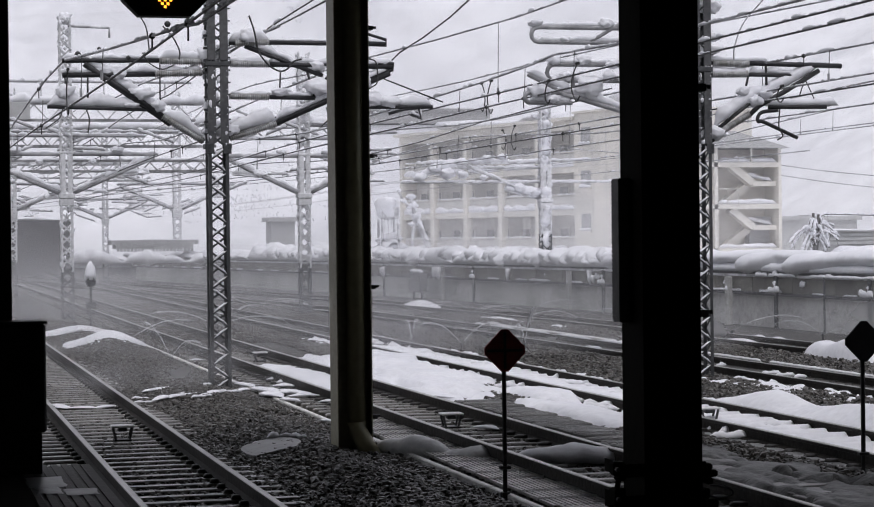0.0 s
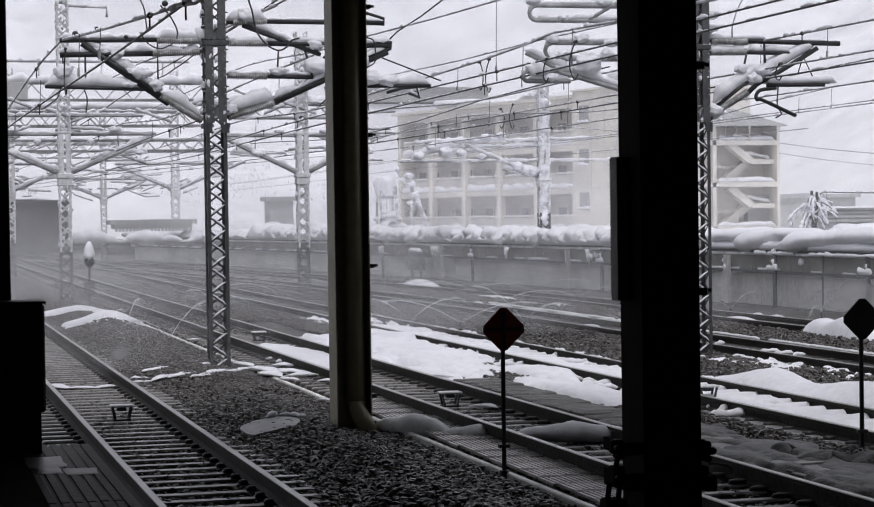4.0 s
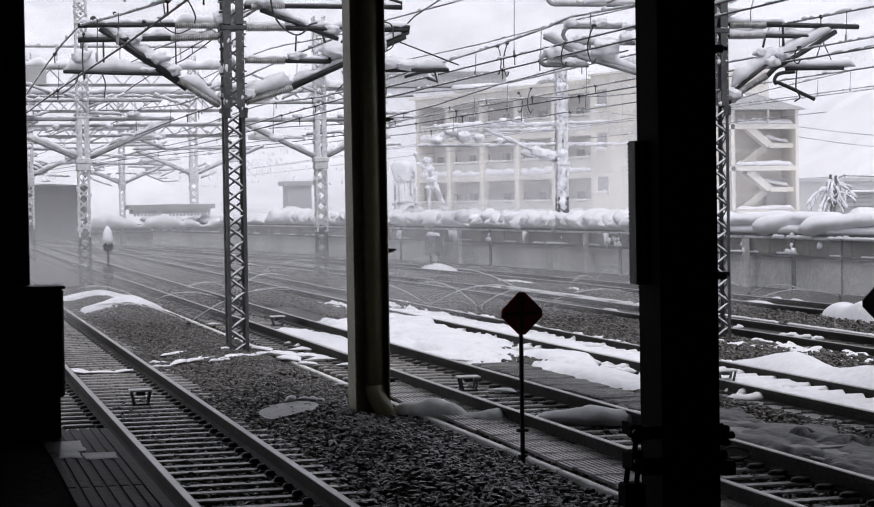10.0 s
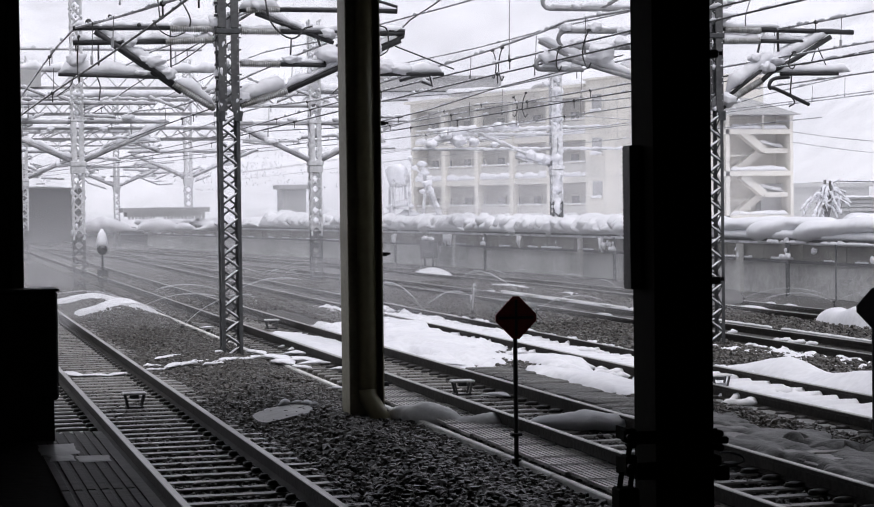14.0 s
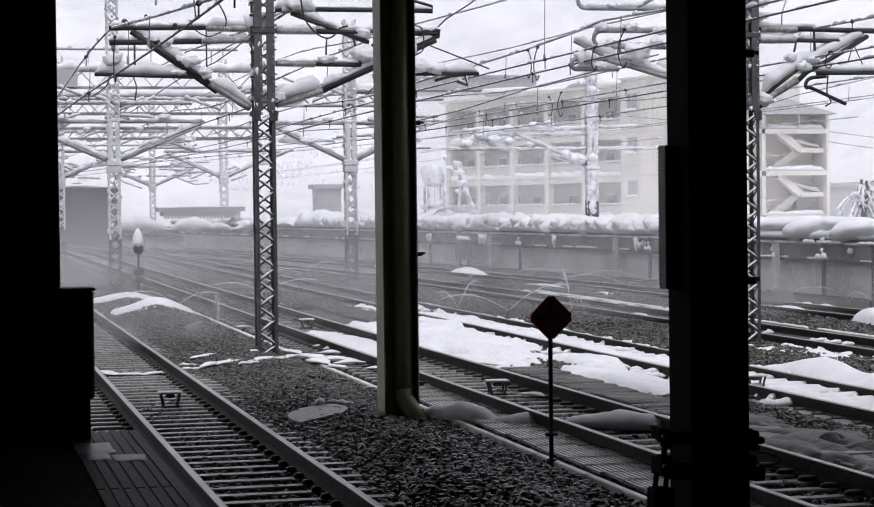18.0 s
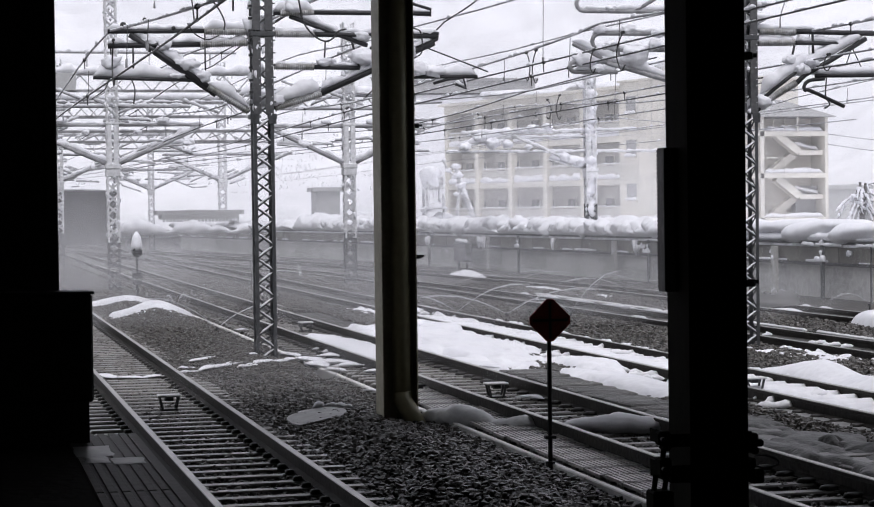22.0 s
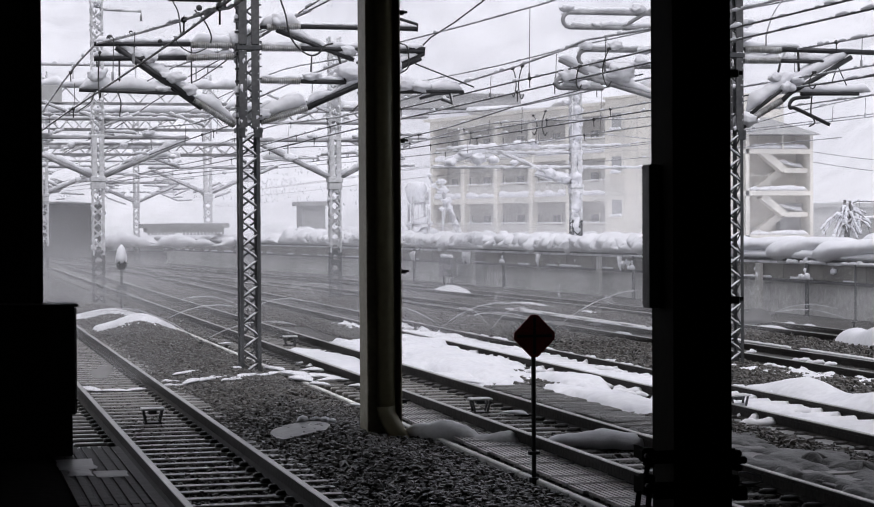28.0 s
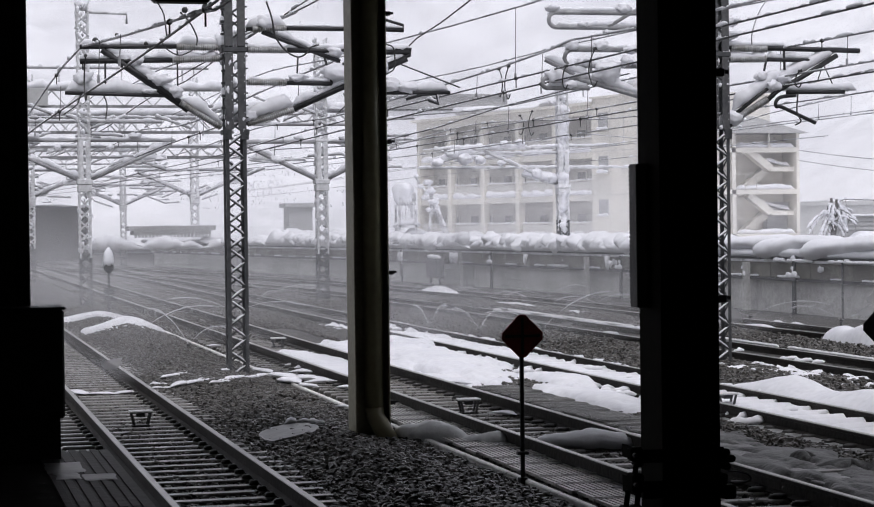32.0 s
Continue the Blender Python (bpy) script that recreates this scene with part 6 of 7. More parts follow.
snow_sheet(6.9, 9.45, 19, 42, 0.13, 0.0, [(8.2, 32.6, 1.0, 5.6), (7.5, 30.6, 0.65, 3.2), (8.42, 24.2, 0.42, 2.4), (9.1, 38, 0.3, 3), (8.9, 28.0, 0.3, 1.6)], "broad white sheet of melting snow between two tracks", 2, 0.85, 0.05, 0.11)
snow_sheet(5.85, 6.85, 27, 40, 0.07, 0.04, [(6.45, 33.2, 0.7, 3.4), (6.1, 30, 0.35, 1.6)], "thin white snow between the rails", 4)
snow_sheet(9.4, 10.45, 15, 46, 0.085, -0.03, [(9.9, 21, 0.9, 6.5)], "bumpy snow between the rails of a track", 6, 0.7, 0.05, 0.05, 0.5, 0.26)
snow_sheet(9.42, 10.45, 26, 46, 0.08, -0.03, [(9.98, 28.6, 0.55, 2.4), (9.9, 33.5, 0.5, 2.0), (9.9, 38.8, 0.4, 2.6)], "snow lying in bars over the sleepers of a track", 26, 0.7, 0.05, 0.05, 0.75, 0.2)
snow_sheet(8.7, 9.36, 13, 23, 0.05, -0.07, [(9.05, 18, 0.8, 7.5)], "flat grey slush lying between sleeper ends", 16, 0.35, 0.05, 0.09, 0.0, 0.5, 1.0, ICE, "slush")
snow_sheet(7.0, 8.5, 12.5, 20.4, 0.07, 0.05, [(7.6, 18.2, 0.8, 2.4), (8.25, 16.6, 0.55, 1.6), (7.6, 15.2, 0.5, 1.4)], "dirty slush trodden over the boards beside the second track", 18, 1.1, 0.04, 0.05, 0.0, 0.4, 2.2, MUCK, "slush")


def snow_heap():
    """A clean white heap with two humps beside the third track."""
    xs, ys = [10.5 + 0.05 * i for i in range(34)], [16.5 + 0.09 * j for j in range(114)]
    verts, keep = [], []
    for y in ys:
        for x in xs:
            side = min(1, (x - 10.5) / 0.2)
            h = 0.31 * math.exp(-(((y - 24.25) / 1.0) ** 2) - ((x - 11.05) / 0.42) ** 2) + 0.37 * math.exp(-(abs(y - 20.3) / 2.35) ** 4 - ((x - 11.15) / 0.46) ** 2) + 0.11 * math.exp(-(((y - 22.7) / 0.7) ** 2) - ((x - 11.1) / 0.42) ** 2) + 0.09 * math.exp(-(((y - 25.4) / 0.8) ** 2) - ((x - 10.8) / 0.3) ** 2)
            h = h * side + 0.03 * noise.noise(Vector((x * 1.5, y * 0.9, 3))) + 0.015 * noise.noise(Vector((x * 5, y * 3, 8))) - 0.045
            verts.append((x, y, max(h, -0.03)))
            keep.append(h > 0)
    w = len(xs)
    faces = [(j * w + i, j * w + i + 1, (j + 1) * w + i + 1, (j + 1) * w + i) for j in range(len(ys) - 1) for i in range(w - 1)]
    faces = [f for f in faces if any(keep[q] for q in f)]
    used = sorted({q for f in faces for q in f})
    at = {q: n for n, q in enumerate(used)}
    tagged(raw("snow_drift", [verts[q] for q in used], [[at[q] for q in f] for f in faces], SNOW, None, True), "clean white heap of snow with two humps beside the rails", "snow")


snow_heap()
snow_sheet(12.3, 13.35, 22, 34, 0.08, -0.01, [(12.9, 25.2, 0.3, 1.6), (12.62, 28.7, 0.32, 1.5), (13.0, 27.0, 0.2, 1.4)], "broken lumps of snow along a rail", 10, 0.8, 0.05, 0.08, 0.2, -0.14, 1.8)
for k, (a, b, w) in enumerate((((1.3, 28.9), (1.98, 28.5), 0.5), ((1.96, 28.55), (2.16, 27.85), 0.34), ((2.1, 27.95), (2.6, 27.72), 0.3), ((2.5, 27.75), (2.86, 27.95), 0.24))):
    tagged(part("snow_strip", snow_along(bmesh.new(), (*a, 0.05), (*b, 0.05), w, 0.05, 14 + k, 0.05, 0.4), SNOW, None, "", True), "thin strip of snow across the near track", "snow", "strips of snow on the near track")


def streak(xa, ya, xb, yb, w, seed, wide, h, base):
    """A thin ragged line of snow on the stones, from one point to another."""
    z = max(ridge((xa + xb) / 2, (ya + yb) / 2), base) + 0.015
    o = part("snow_streak", snow_along(bmesh.new(), (xa, ya, z), (xb, yb, z), w * wide, h, seed, 0.05, 0.6), SNOW, None, "", True)
    tagged(o, "thin ragged streak of snow on the ballast by the mast", "snow", "streaks of snow")


# round the mast's foot
for k, v in enumerate(((3.4, 29.9, 4.0, 30.45, 0.2), (3.15, 29.2, 3.45, 29.15, 0.12), (3.35, 28.2, 4.05, 29.3, 0.22), (3.6, 28.25, 4.1, 28.9, 0.16), (4.05, 28.2, 4.55, 29.15, 0.18), (4.3, 30.4, 4.55, 30.6, 0.14), (4.75, 29.9, 5.08, 30.4, 0.2), (3.85, 27.9, 4.2, 28.1, 0.1), (3.1, 28.5, 3.5, 28.5, 0.14), (4.5, 29.2, 4.85, 29.6, 0.12))):
    streak(*v, 30 + k, 1.0, 0.06, 0.03)
# along the kerb and between the rails of the second track
for k, v in enumerate(((5.68, 32.2, 6.02, 32.4, 0.4), (5.7, 31.4, 6.08, 31.6, 0.3), (5.12, 30.2, 5.32, 29.2, 0.22), (5.2, 29.3, 5.78, 29.0, 0.4), (5.3, 28.5, 5.85, 28.5, 0.3), (5.12, 28.0, 5.35, 27.6, 0.14), (4.98, 24.6, 5.14, 24.3, 0.16), (5.2, 38.0, 5.5, 38.05, 0.3), (5.7, 37.6, 5.98, 37.75, 0.25), (5.45, 30.6, 5.85, 30.4, 0.3), (5.55, 27.4, 5.85, 27.2, 0.2), (5.3, 29.7, 5.7, 29.6, 0.35), (5.0, 29.0, 5.25, 28.4, 0.2), (5.0, 31.2, 5.2, 30.6, 0.16), (6.5, 23.0, 6.75, 22.6, 0.2), (7.2, 27.6, 7.5, 27.3, 0.2))):
    streak(*v, 50 + k, 1.4, 0.075, 0.055)
drift(16.85, 34.0, 0.30, 1.7, 0.30, 10, "rounded block of snow by the wet tracks", rough=0.15, shape=5.0)
drift(17.0, 66.0, 0.5, 1.1, 0.2, 11)
drift(17.6, 40.4, 0.1, 0.9, 0.09, 12, z=-0.01)
drift(18.45, 41.4, 0.12, 0.3, 0.08, 15)
drift(18.6, 40.7, 0.1, 0.35, 0.06, 17)
for k, (xa, ya, xb, yb) in enumerate(((14.8, 25.0, 14.9, 33.0), (14.9, 33.4, 14.97, 41.0), (14.97, 41.2, 15.0, 51.0))):
    tagged(part("slush_line", snow_along(bmesh.new(), (xa, ya, 0.04), (xb, yb, 0.04), 0.13, 0.07, 31 + k, 0.05, 0.2), SLUSH, None, "", True), "pale line of slush along a rail", "slush", "slush lines")
drift(16.4, 54.5, 0.22, 2.0, 0.05, 13)
drift(16.3, 49.0, 0.2, 0.8, 0.05, 14)
for a, b, w, h, mat in (((4.9, 21.25, 0.0), (5.55, 20.25, 0.0), 0.54, 0.34, SLUSH), ((5.4, 20.35, 0.0), (5.9, 19.7, 0.0), 0.42, 0.24, SLUSH), ((5.9, 19.6, 0.03), (7.2, 19.0, 0.03), 0.6, 0.28, SNOW)):
    tagged(part("snow_covered_hose", snow_along(bmesh.new(), a, b, w, h, 9, 0.05, 0.55), mat, None, "", True), "grey slush heaped over a hose across the track", "snow")
for k, (x, y, lx, ly, h) in enumerate(((8.15, 16.7, 0.24, 0.3, 0.09), (8.4, 16.3, 0.2, 0.28, 0.12), (7.95, 17.3, 0.14, 0.16, 0.11), (8.5, 17.0, 0.12, 0.14, 0.1))):
    tagged(mound("slush_mound", x, y, 0.06, lx, ly, h, MUCK, 40 + k, 0.3 * k, 26, 0.9), "dirty slush heaped at the foot of a marker", "slush", "slush heaps at the marker")


def ice_slab():
    """A flat pan of refrozen slush with a wavering rim, white crumbs of snow along its far side."""
    bm, n = bmesh.new(), 40
    top, low = [], []
    for i in range(n):
        a = 2 * math.pi * i / n
        e = 1 + 0.16 * noise.noise(Vector((math.cos(a) * 1.7, math.sin(a) * 1.7, 4.0))) + 0.06 * noise.noise(Vector((math.cos(a) * 6, math.sin(a) * 6, 1.0)))
        x, y = 3.75 + 0.30 * e * math.copysign(abs(math.cos(a)) ** 0.6, math.cos(a)) + 0.05 * math.sin(a), 21.1 + 0.52 * e * math.copysign(abs(math.sin(a)) ** 0.7, math.sin(a))
        top.append(bm.verts.new((x, y, ridge(x, y) + 0.045)))
        low.append(bm.verts.new((x + 0.01 * math.cos(a), y, ridge(x, y) - 0.08)))
    mid = bm.verts.new((3.76, 21.1, ridge(3.76, 21.1) + 0.05))
    for i in range(n):
        bm.faces.new((mid, top[i], top[(i + 1) % n]))
        bm.faces.new((low[i], low[(i + 1) % n], top[(i + 1) % n], top[i]))
    tagged(part("ice_slab", bm, ICE), "grey slab of refrozen slush on the ballast", "ice")
    for k, (xa, ya, xb, yb, w, h) in enumerate(((3.62, 21.5, 3.8, 21.62, 0.1, 0.05), (3.8, 21.62, 3.96, 21.7, 0.13, 0.09), (3.94, 21.68, 4.12, 21.62, 0.12, 0.07), (4.08, 21.6, 4.2, 21.35, 0.1, 0.05), (3.88, 21.75, 3.95, 21.75, 0.09, 0.09))):
        z = ridge(xa, ya) + 0.045
        tagged(part("snow_crumb", snow_along(bmesh.new(), (xa, ya, z), (xb, yb, z), w, h, 80 + k, 0.02), SNOW, None, "", True), "white crumbs of snow on the rim of the ice slab", "snow", "crumbs on the ice slab")


ice_slab()


def kerb():
    k = thing("concrete_kerb", 5.15, 0, 0, "narrow pale concrete kerb beside the second track", "kerb", kind="structure")
    for i in range(26):
        part("kerb_stone", B(-0.033, 0.033, 13 + i * 1.5, 14.48 + i * 1.5, -0.05, 0.062, 0.01), KERB, k)


kerb()


def track_box(x, y, z, label):
    b = thing("track_box", x, y, z, label, "trackside box", "boxes between the rails")
    part("lid", B(-0.135, 0.135, -0.10, 0.10, 0.15, 0.175, 0.008), SLUSH, b, "lid with wet snow")
    part("body", B(-0.05, 0.05, -0.05, 0.05, 0.1, 0.15, 0.01), STEEL, b)
    for s in (-1, 1):
        part("foot", bar(bmesh.new(), (s * 0.11, -0.06, 0.15), (s * 0.075, -0.06, 0.0), 0.022, 0.022), STEEL, b)
        part("foot", bar(bmesh.new(), (s * 0.11, 0.06, 0.15), (s * 0.075, 0.06, 0.0), 0.022, 0.022), STEEL, b)
    part("foot_plate", B(-0.1, 0.1, -0.09, 0.09, -0.01, 0.012), STEELDARK, b)


track_box(2.41, 23.2, 0.05, "small iron track box between the rails")
track_box(6.5, 37.5, 0.05, "small iron track box between the rails")
track_box(9.72, 23.4, 0.0, "small iron track box standing in the snow between the rails")
track_box(6.35, 23.3, 0.05, "small iron track box between the rails")


def drain():
    d = thing("drain_cover", 5.52, 0, 0.05, "ribbed grey drain covers beside the kerb", "drain cover", kind="structure")
    bm = B(-0.27, 0.27, -0.24, -0.215, 0, 0.03)
    box(bm, -0.27, 0.27, 0.215, 0.24, 0, 0.03)
    for i in range(11):
        box(bm, -0.262 + i * 0.0495, -0.233 + i * 0.0495, -0.2145, 0.2145, 0.0, 0.026)
    for y in (-0.1, 0.1):
        box(bm, -0.26, 0.26, y - 0.01, y + 0.01, -0.02, -0.001)
    me = mesh_of(bm, "grate", DRAIN)
    for i in range(24):
        o = new("grate", me)
        o.parent = d
        o.location, o.rotation_euler = (0.01 * ((i * 7) % 3 - 1), 13.2 + i * 0.5, 0.004 * (i % 3)), (0, 0, 0.012 * ((i * 5) % 3 - 1))


drain()


def walkway():
    w = thing("walkway", 7.72, 0, 0.035, "wet ribbed rubber panels laid beside the second track", "walkway", kind="structure")
    rng = random.Random(3)
    kinds = []
    for along in (True, False):
        bm = B(-0.31, 0.31, -0.225, 0.225, 0, 0.026, 0.006)
        for i in range(18 if along else 13):
            if along:
                box(bm, -0.298 + i * 0.0335, -0.282 + i * 0.0335, -0.215, 0.215, 0.0262, 0.033)
            else:
                box(bm, -0.3, 0.3, -0.21 + i * 0.0335, -0.194 + i * 0.0335, 0.0262, 0.033)
        kinds.append(mesh_of(bm, "panel", BOARD))
    plain = mesh_of(B(-0.31, 0.31, -0.225, 0.225, 0, 0.03, 0.008), "panel", BOARD)
    for j in range(30):
        o = new("panel", plain if j < 14 else kinds[rng.random() < 0.35])
        o.parent = w
        o.location, o.rotation_euler = (rng.uniform(-0.025, 0.025), 13.4 + j * 0.462, rng.uniform(0, 0.012)), (rng.uniform(-0.05, 0.05), rng.uniform(-0.03, 0.03), rng.uniform(-0.05, 0.05))


walkway()


def jumper(x, y, z0, z1, bow, label="bowed black jumper cable between two wires"):
    j = thing("jumper_cable", x, y, 0, label, "cable", "jumper cables")
    part("cable", T(curve([(0, 0, z1), (0, bow * 0.7, z1 * 0.7 + z0 * 0.3), (0, bow, (z0 + z1) / 2 - 0.1), (0, bow * 0.3, z0 - 0.06), (0, -bow * 0.3, z0)]), 0.011, 6), WIRE, j)
    part("clamp", T([(0, -0.04, z1), (0, 0.05, z1)], 0.025, 6), WIRE, j)


for x, y, z0, z1, bow in ((9.9, 33.4, 4.55, 5.05, 0.25), (9.9, 34.0, 4.62, 5.05, -0.2), (9.9, 28.8, 4.45, 4.95, 0.3), (9.9, 30.2, 4.5, 4.8, 0.2), (13.9, 45.0, 4.45, 4.95, 0.3), (13.9, 46.0, 4.5, 4.9, -0.3), (2.4, 30.2, 4.3, 4.9, 0.3), (6.3, 29.8, 4.3, 4.9, 0.25), (6.3, 30.1, 4.35, 4.8, -0.25), (13.9, 30.2, 4.55, 4.75, 0.2)):
    jumper(x, y, z0, z1, bow)


def transformer():
    t = thing("transformer_stand", 22.9, 95, 1.0, "snow-buried transformer on a steel stand with icicles", "transformer")
    for x in (-0.45, 0.35):
        for y in (-0.4, 0.4):
            part("leg", B(x - 0.05, x + 0.05, y - 0.05, y + 0.05, 0, 2.3), FROST, t)
    part("frame", B(-0.6, 0.5, -0.45, 0.45, 1.2, 1.32), FROST, t)
    part("tank", B(-0.45, 0.4, -0.35, 0.35, 2.3, 2.9, 0.04), FROST, t)
    bm = tube(bmesh.new(), [(-0.15, 0, z) for z in (2.25, 2.35, 2.5, 2.7, 2.9, 3.1, 3.25, 3.34, 3.4)], [0.24, 0.36, 0.44, 0.49, 0.5, 0.5, 0.47, 0.38, 0.12], 20)
    for v in bm.verts:
        o = Vector((v.co.x + 0.15, v.co.y, 0))
        v.co += o * (0.7 * billow(v.co * 2.2, 3) - 0.22)
    part("snow_cap", bm, SNOW, t, "great block of snow", True)
    part("snow_cap", snow_along(bmesh.new(), (-0.8, 0, 1.3), (0.7, 0, 1.3), 0.8, 0.4, 8, 0.2), SNOW, t, "", True)
    part("snow_cap", snow_along(bmesh.new(), (-0.6, 0, 0.75), (1.0, 0, 0.75), 0.8, 0.5, 11, 0.2), SNOW, t, "", True)
    for i in range(6):
        part("icicle", T([(-0.5 + i * 0.17, -0.42, 2.35), (-0.5 + i * 0.17, -0.42, 1.75 - 0.15 * (i % 3))], 0.035, 5, 0.006), FROST, t)
    p = thing("pole_frame", 24.0, 94.6, 1.0, "snow-plastered pole on a splayed frame behind the far platform", "pole")
    part("leg", T([(0.17, 0, 2.4), (0.74, 0, 0.95), (0.95, 0, 0.3)], 0.14, 8, 0.16), FROST, p)
    part("leg", T([(0.05, 0, 2.3), (-0.09, 0, 0.8), (-0.12, 0, 0.3)], 0.08, 8), FROST, p)
    part("cross_bar", T([(-0.09, 0, 1.83), (0.43, 0, 1.84)], 0.045, 6), FROST, p)
    part("pole", T([(0.1, 0, 2.3), (-0.12, 0, 3.45)], 0.09, 8), FROST, p)
    part("arm", T([(-0.76, 0, 3.74), (-0.5, 0, 3.2), (0.1, 0, 2.75)], 0.05, 6), FROST, p)
    part("snow", snow_along(bmesh.new(), (0.2, -0.05, 2.35), (0.72, -0.05, 1.05), 0.26, 0.22, 5, 0.06, 0.5), SNOW, p, "snow lying on the leg", True)
    for k, (x, z, f) in enumerate(((0.15, 2.45, 0.24), (-0.1, 3.4, 0.24), (0.0, 2.95, 0.2), (-0.5, 3.2, 0.16), (-0.1, 2.05, 0.17), (0.28, 2.1, 0.16), (-0.7, 3.7, 0.12))):
        lump(p, x, z, f, 60 + k)
    e = thing("relay_cabinet", 20.1, 78.6, 0.0, "dark relay cabinet capped with snow below the platform", "cabinet")
    part("body", B(-0.28, 0.28, -0.55, 0.55, 0, 0.7, 0.02), STEELDARK, e)
    part("snow_cap", snow_along(bmesh.new(), (-0.3, -0.3, 0.68), (0.3, 0.2, 0.68), 0.5, 0.2, 4, 0.1), SNOW, e, "", True)
    q = thing("equipment_box", 20.72 + bend(75.3), 75.3, 0.0, "dark equipment box under the platform edge hung with snow", "equipment box")
    part("body", B(-0.15, 0.15, -0.85, 0.85, 0.28, 0.98, 0.02), STEELDARK, q)
    part("lid", B(-0.18, 0.18, -0.9, 0.9, 0.982, 1.02, 0.01), STEEL, q)
    for y in (-0.65, 0.65):
        part("bracket", B(-0.03, 0.03, y - 0.05, y + 0.05, -0.05, 0.28), STEEL, q)
    part("snow", snow_along(bmesh.new(), (-0.02, -0.8, 1.02), (-0.02, 0.85, 1.02), 0.3, 0.18, 7, 0.06, 0.5), SNOW, q, "", True)
    rng = random.Random(12)
    for y, n in ((73.7, 7), (80.0, 5), (66.6, 2), (58.6, 3)):
        d = thing("hanging_snow", 20.92 + bend(y), y, 0.0, "ragged drape of snow and ice hanging from the platform edge", "snow", "drapes under the platform edge")
        for k in range(n):
            dy, top, low = rng.uniform(-0.5, 0.5), rng.uniform(1.1, 1.26), rng.uniform(0.75, 1.05)
            part("drape", T([(0, dy, top), (-0.02, dy + rng.uniform(-0.06, 0.06), top * 0.6 + low * 0.4), (0.0, dy + rng.uniform(-0.05, 0.05), low)], [rng.uniform(0.06, 0.1), rng.uniform(0.04, 0.08), 0.015], 7), SNOW, d, "", True)


transformer()


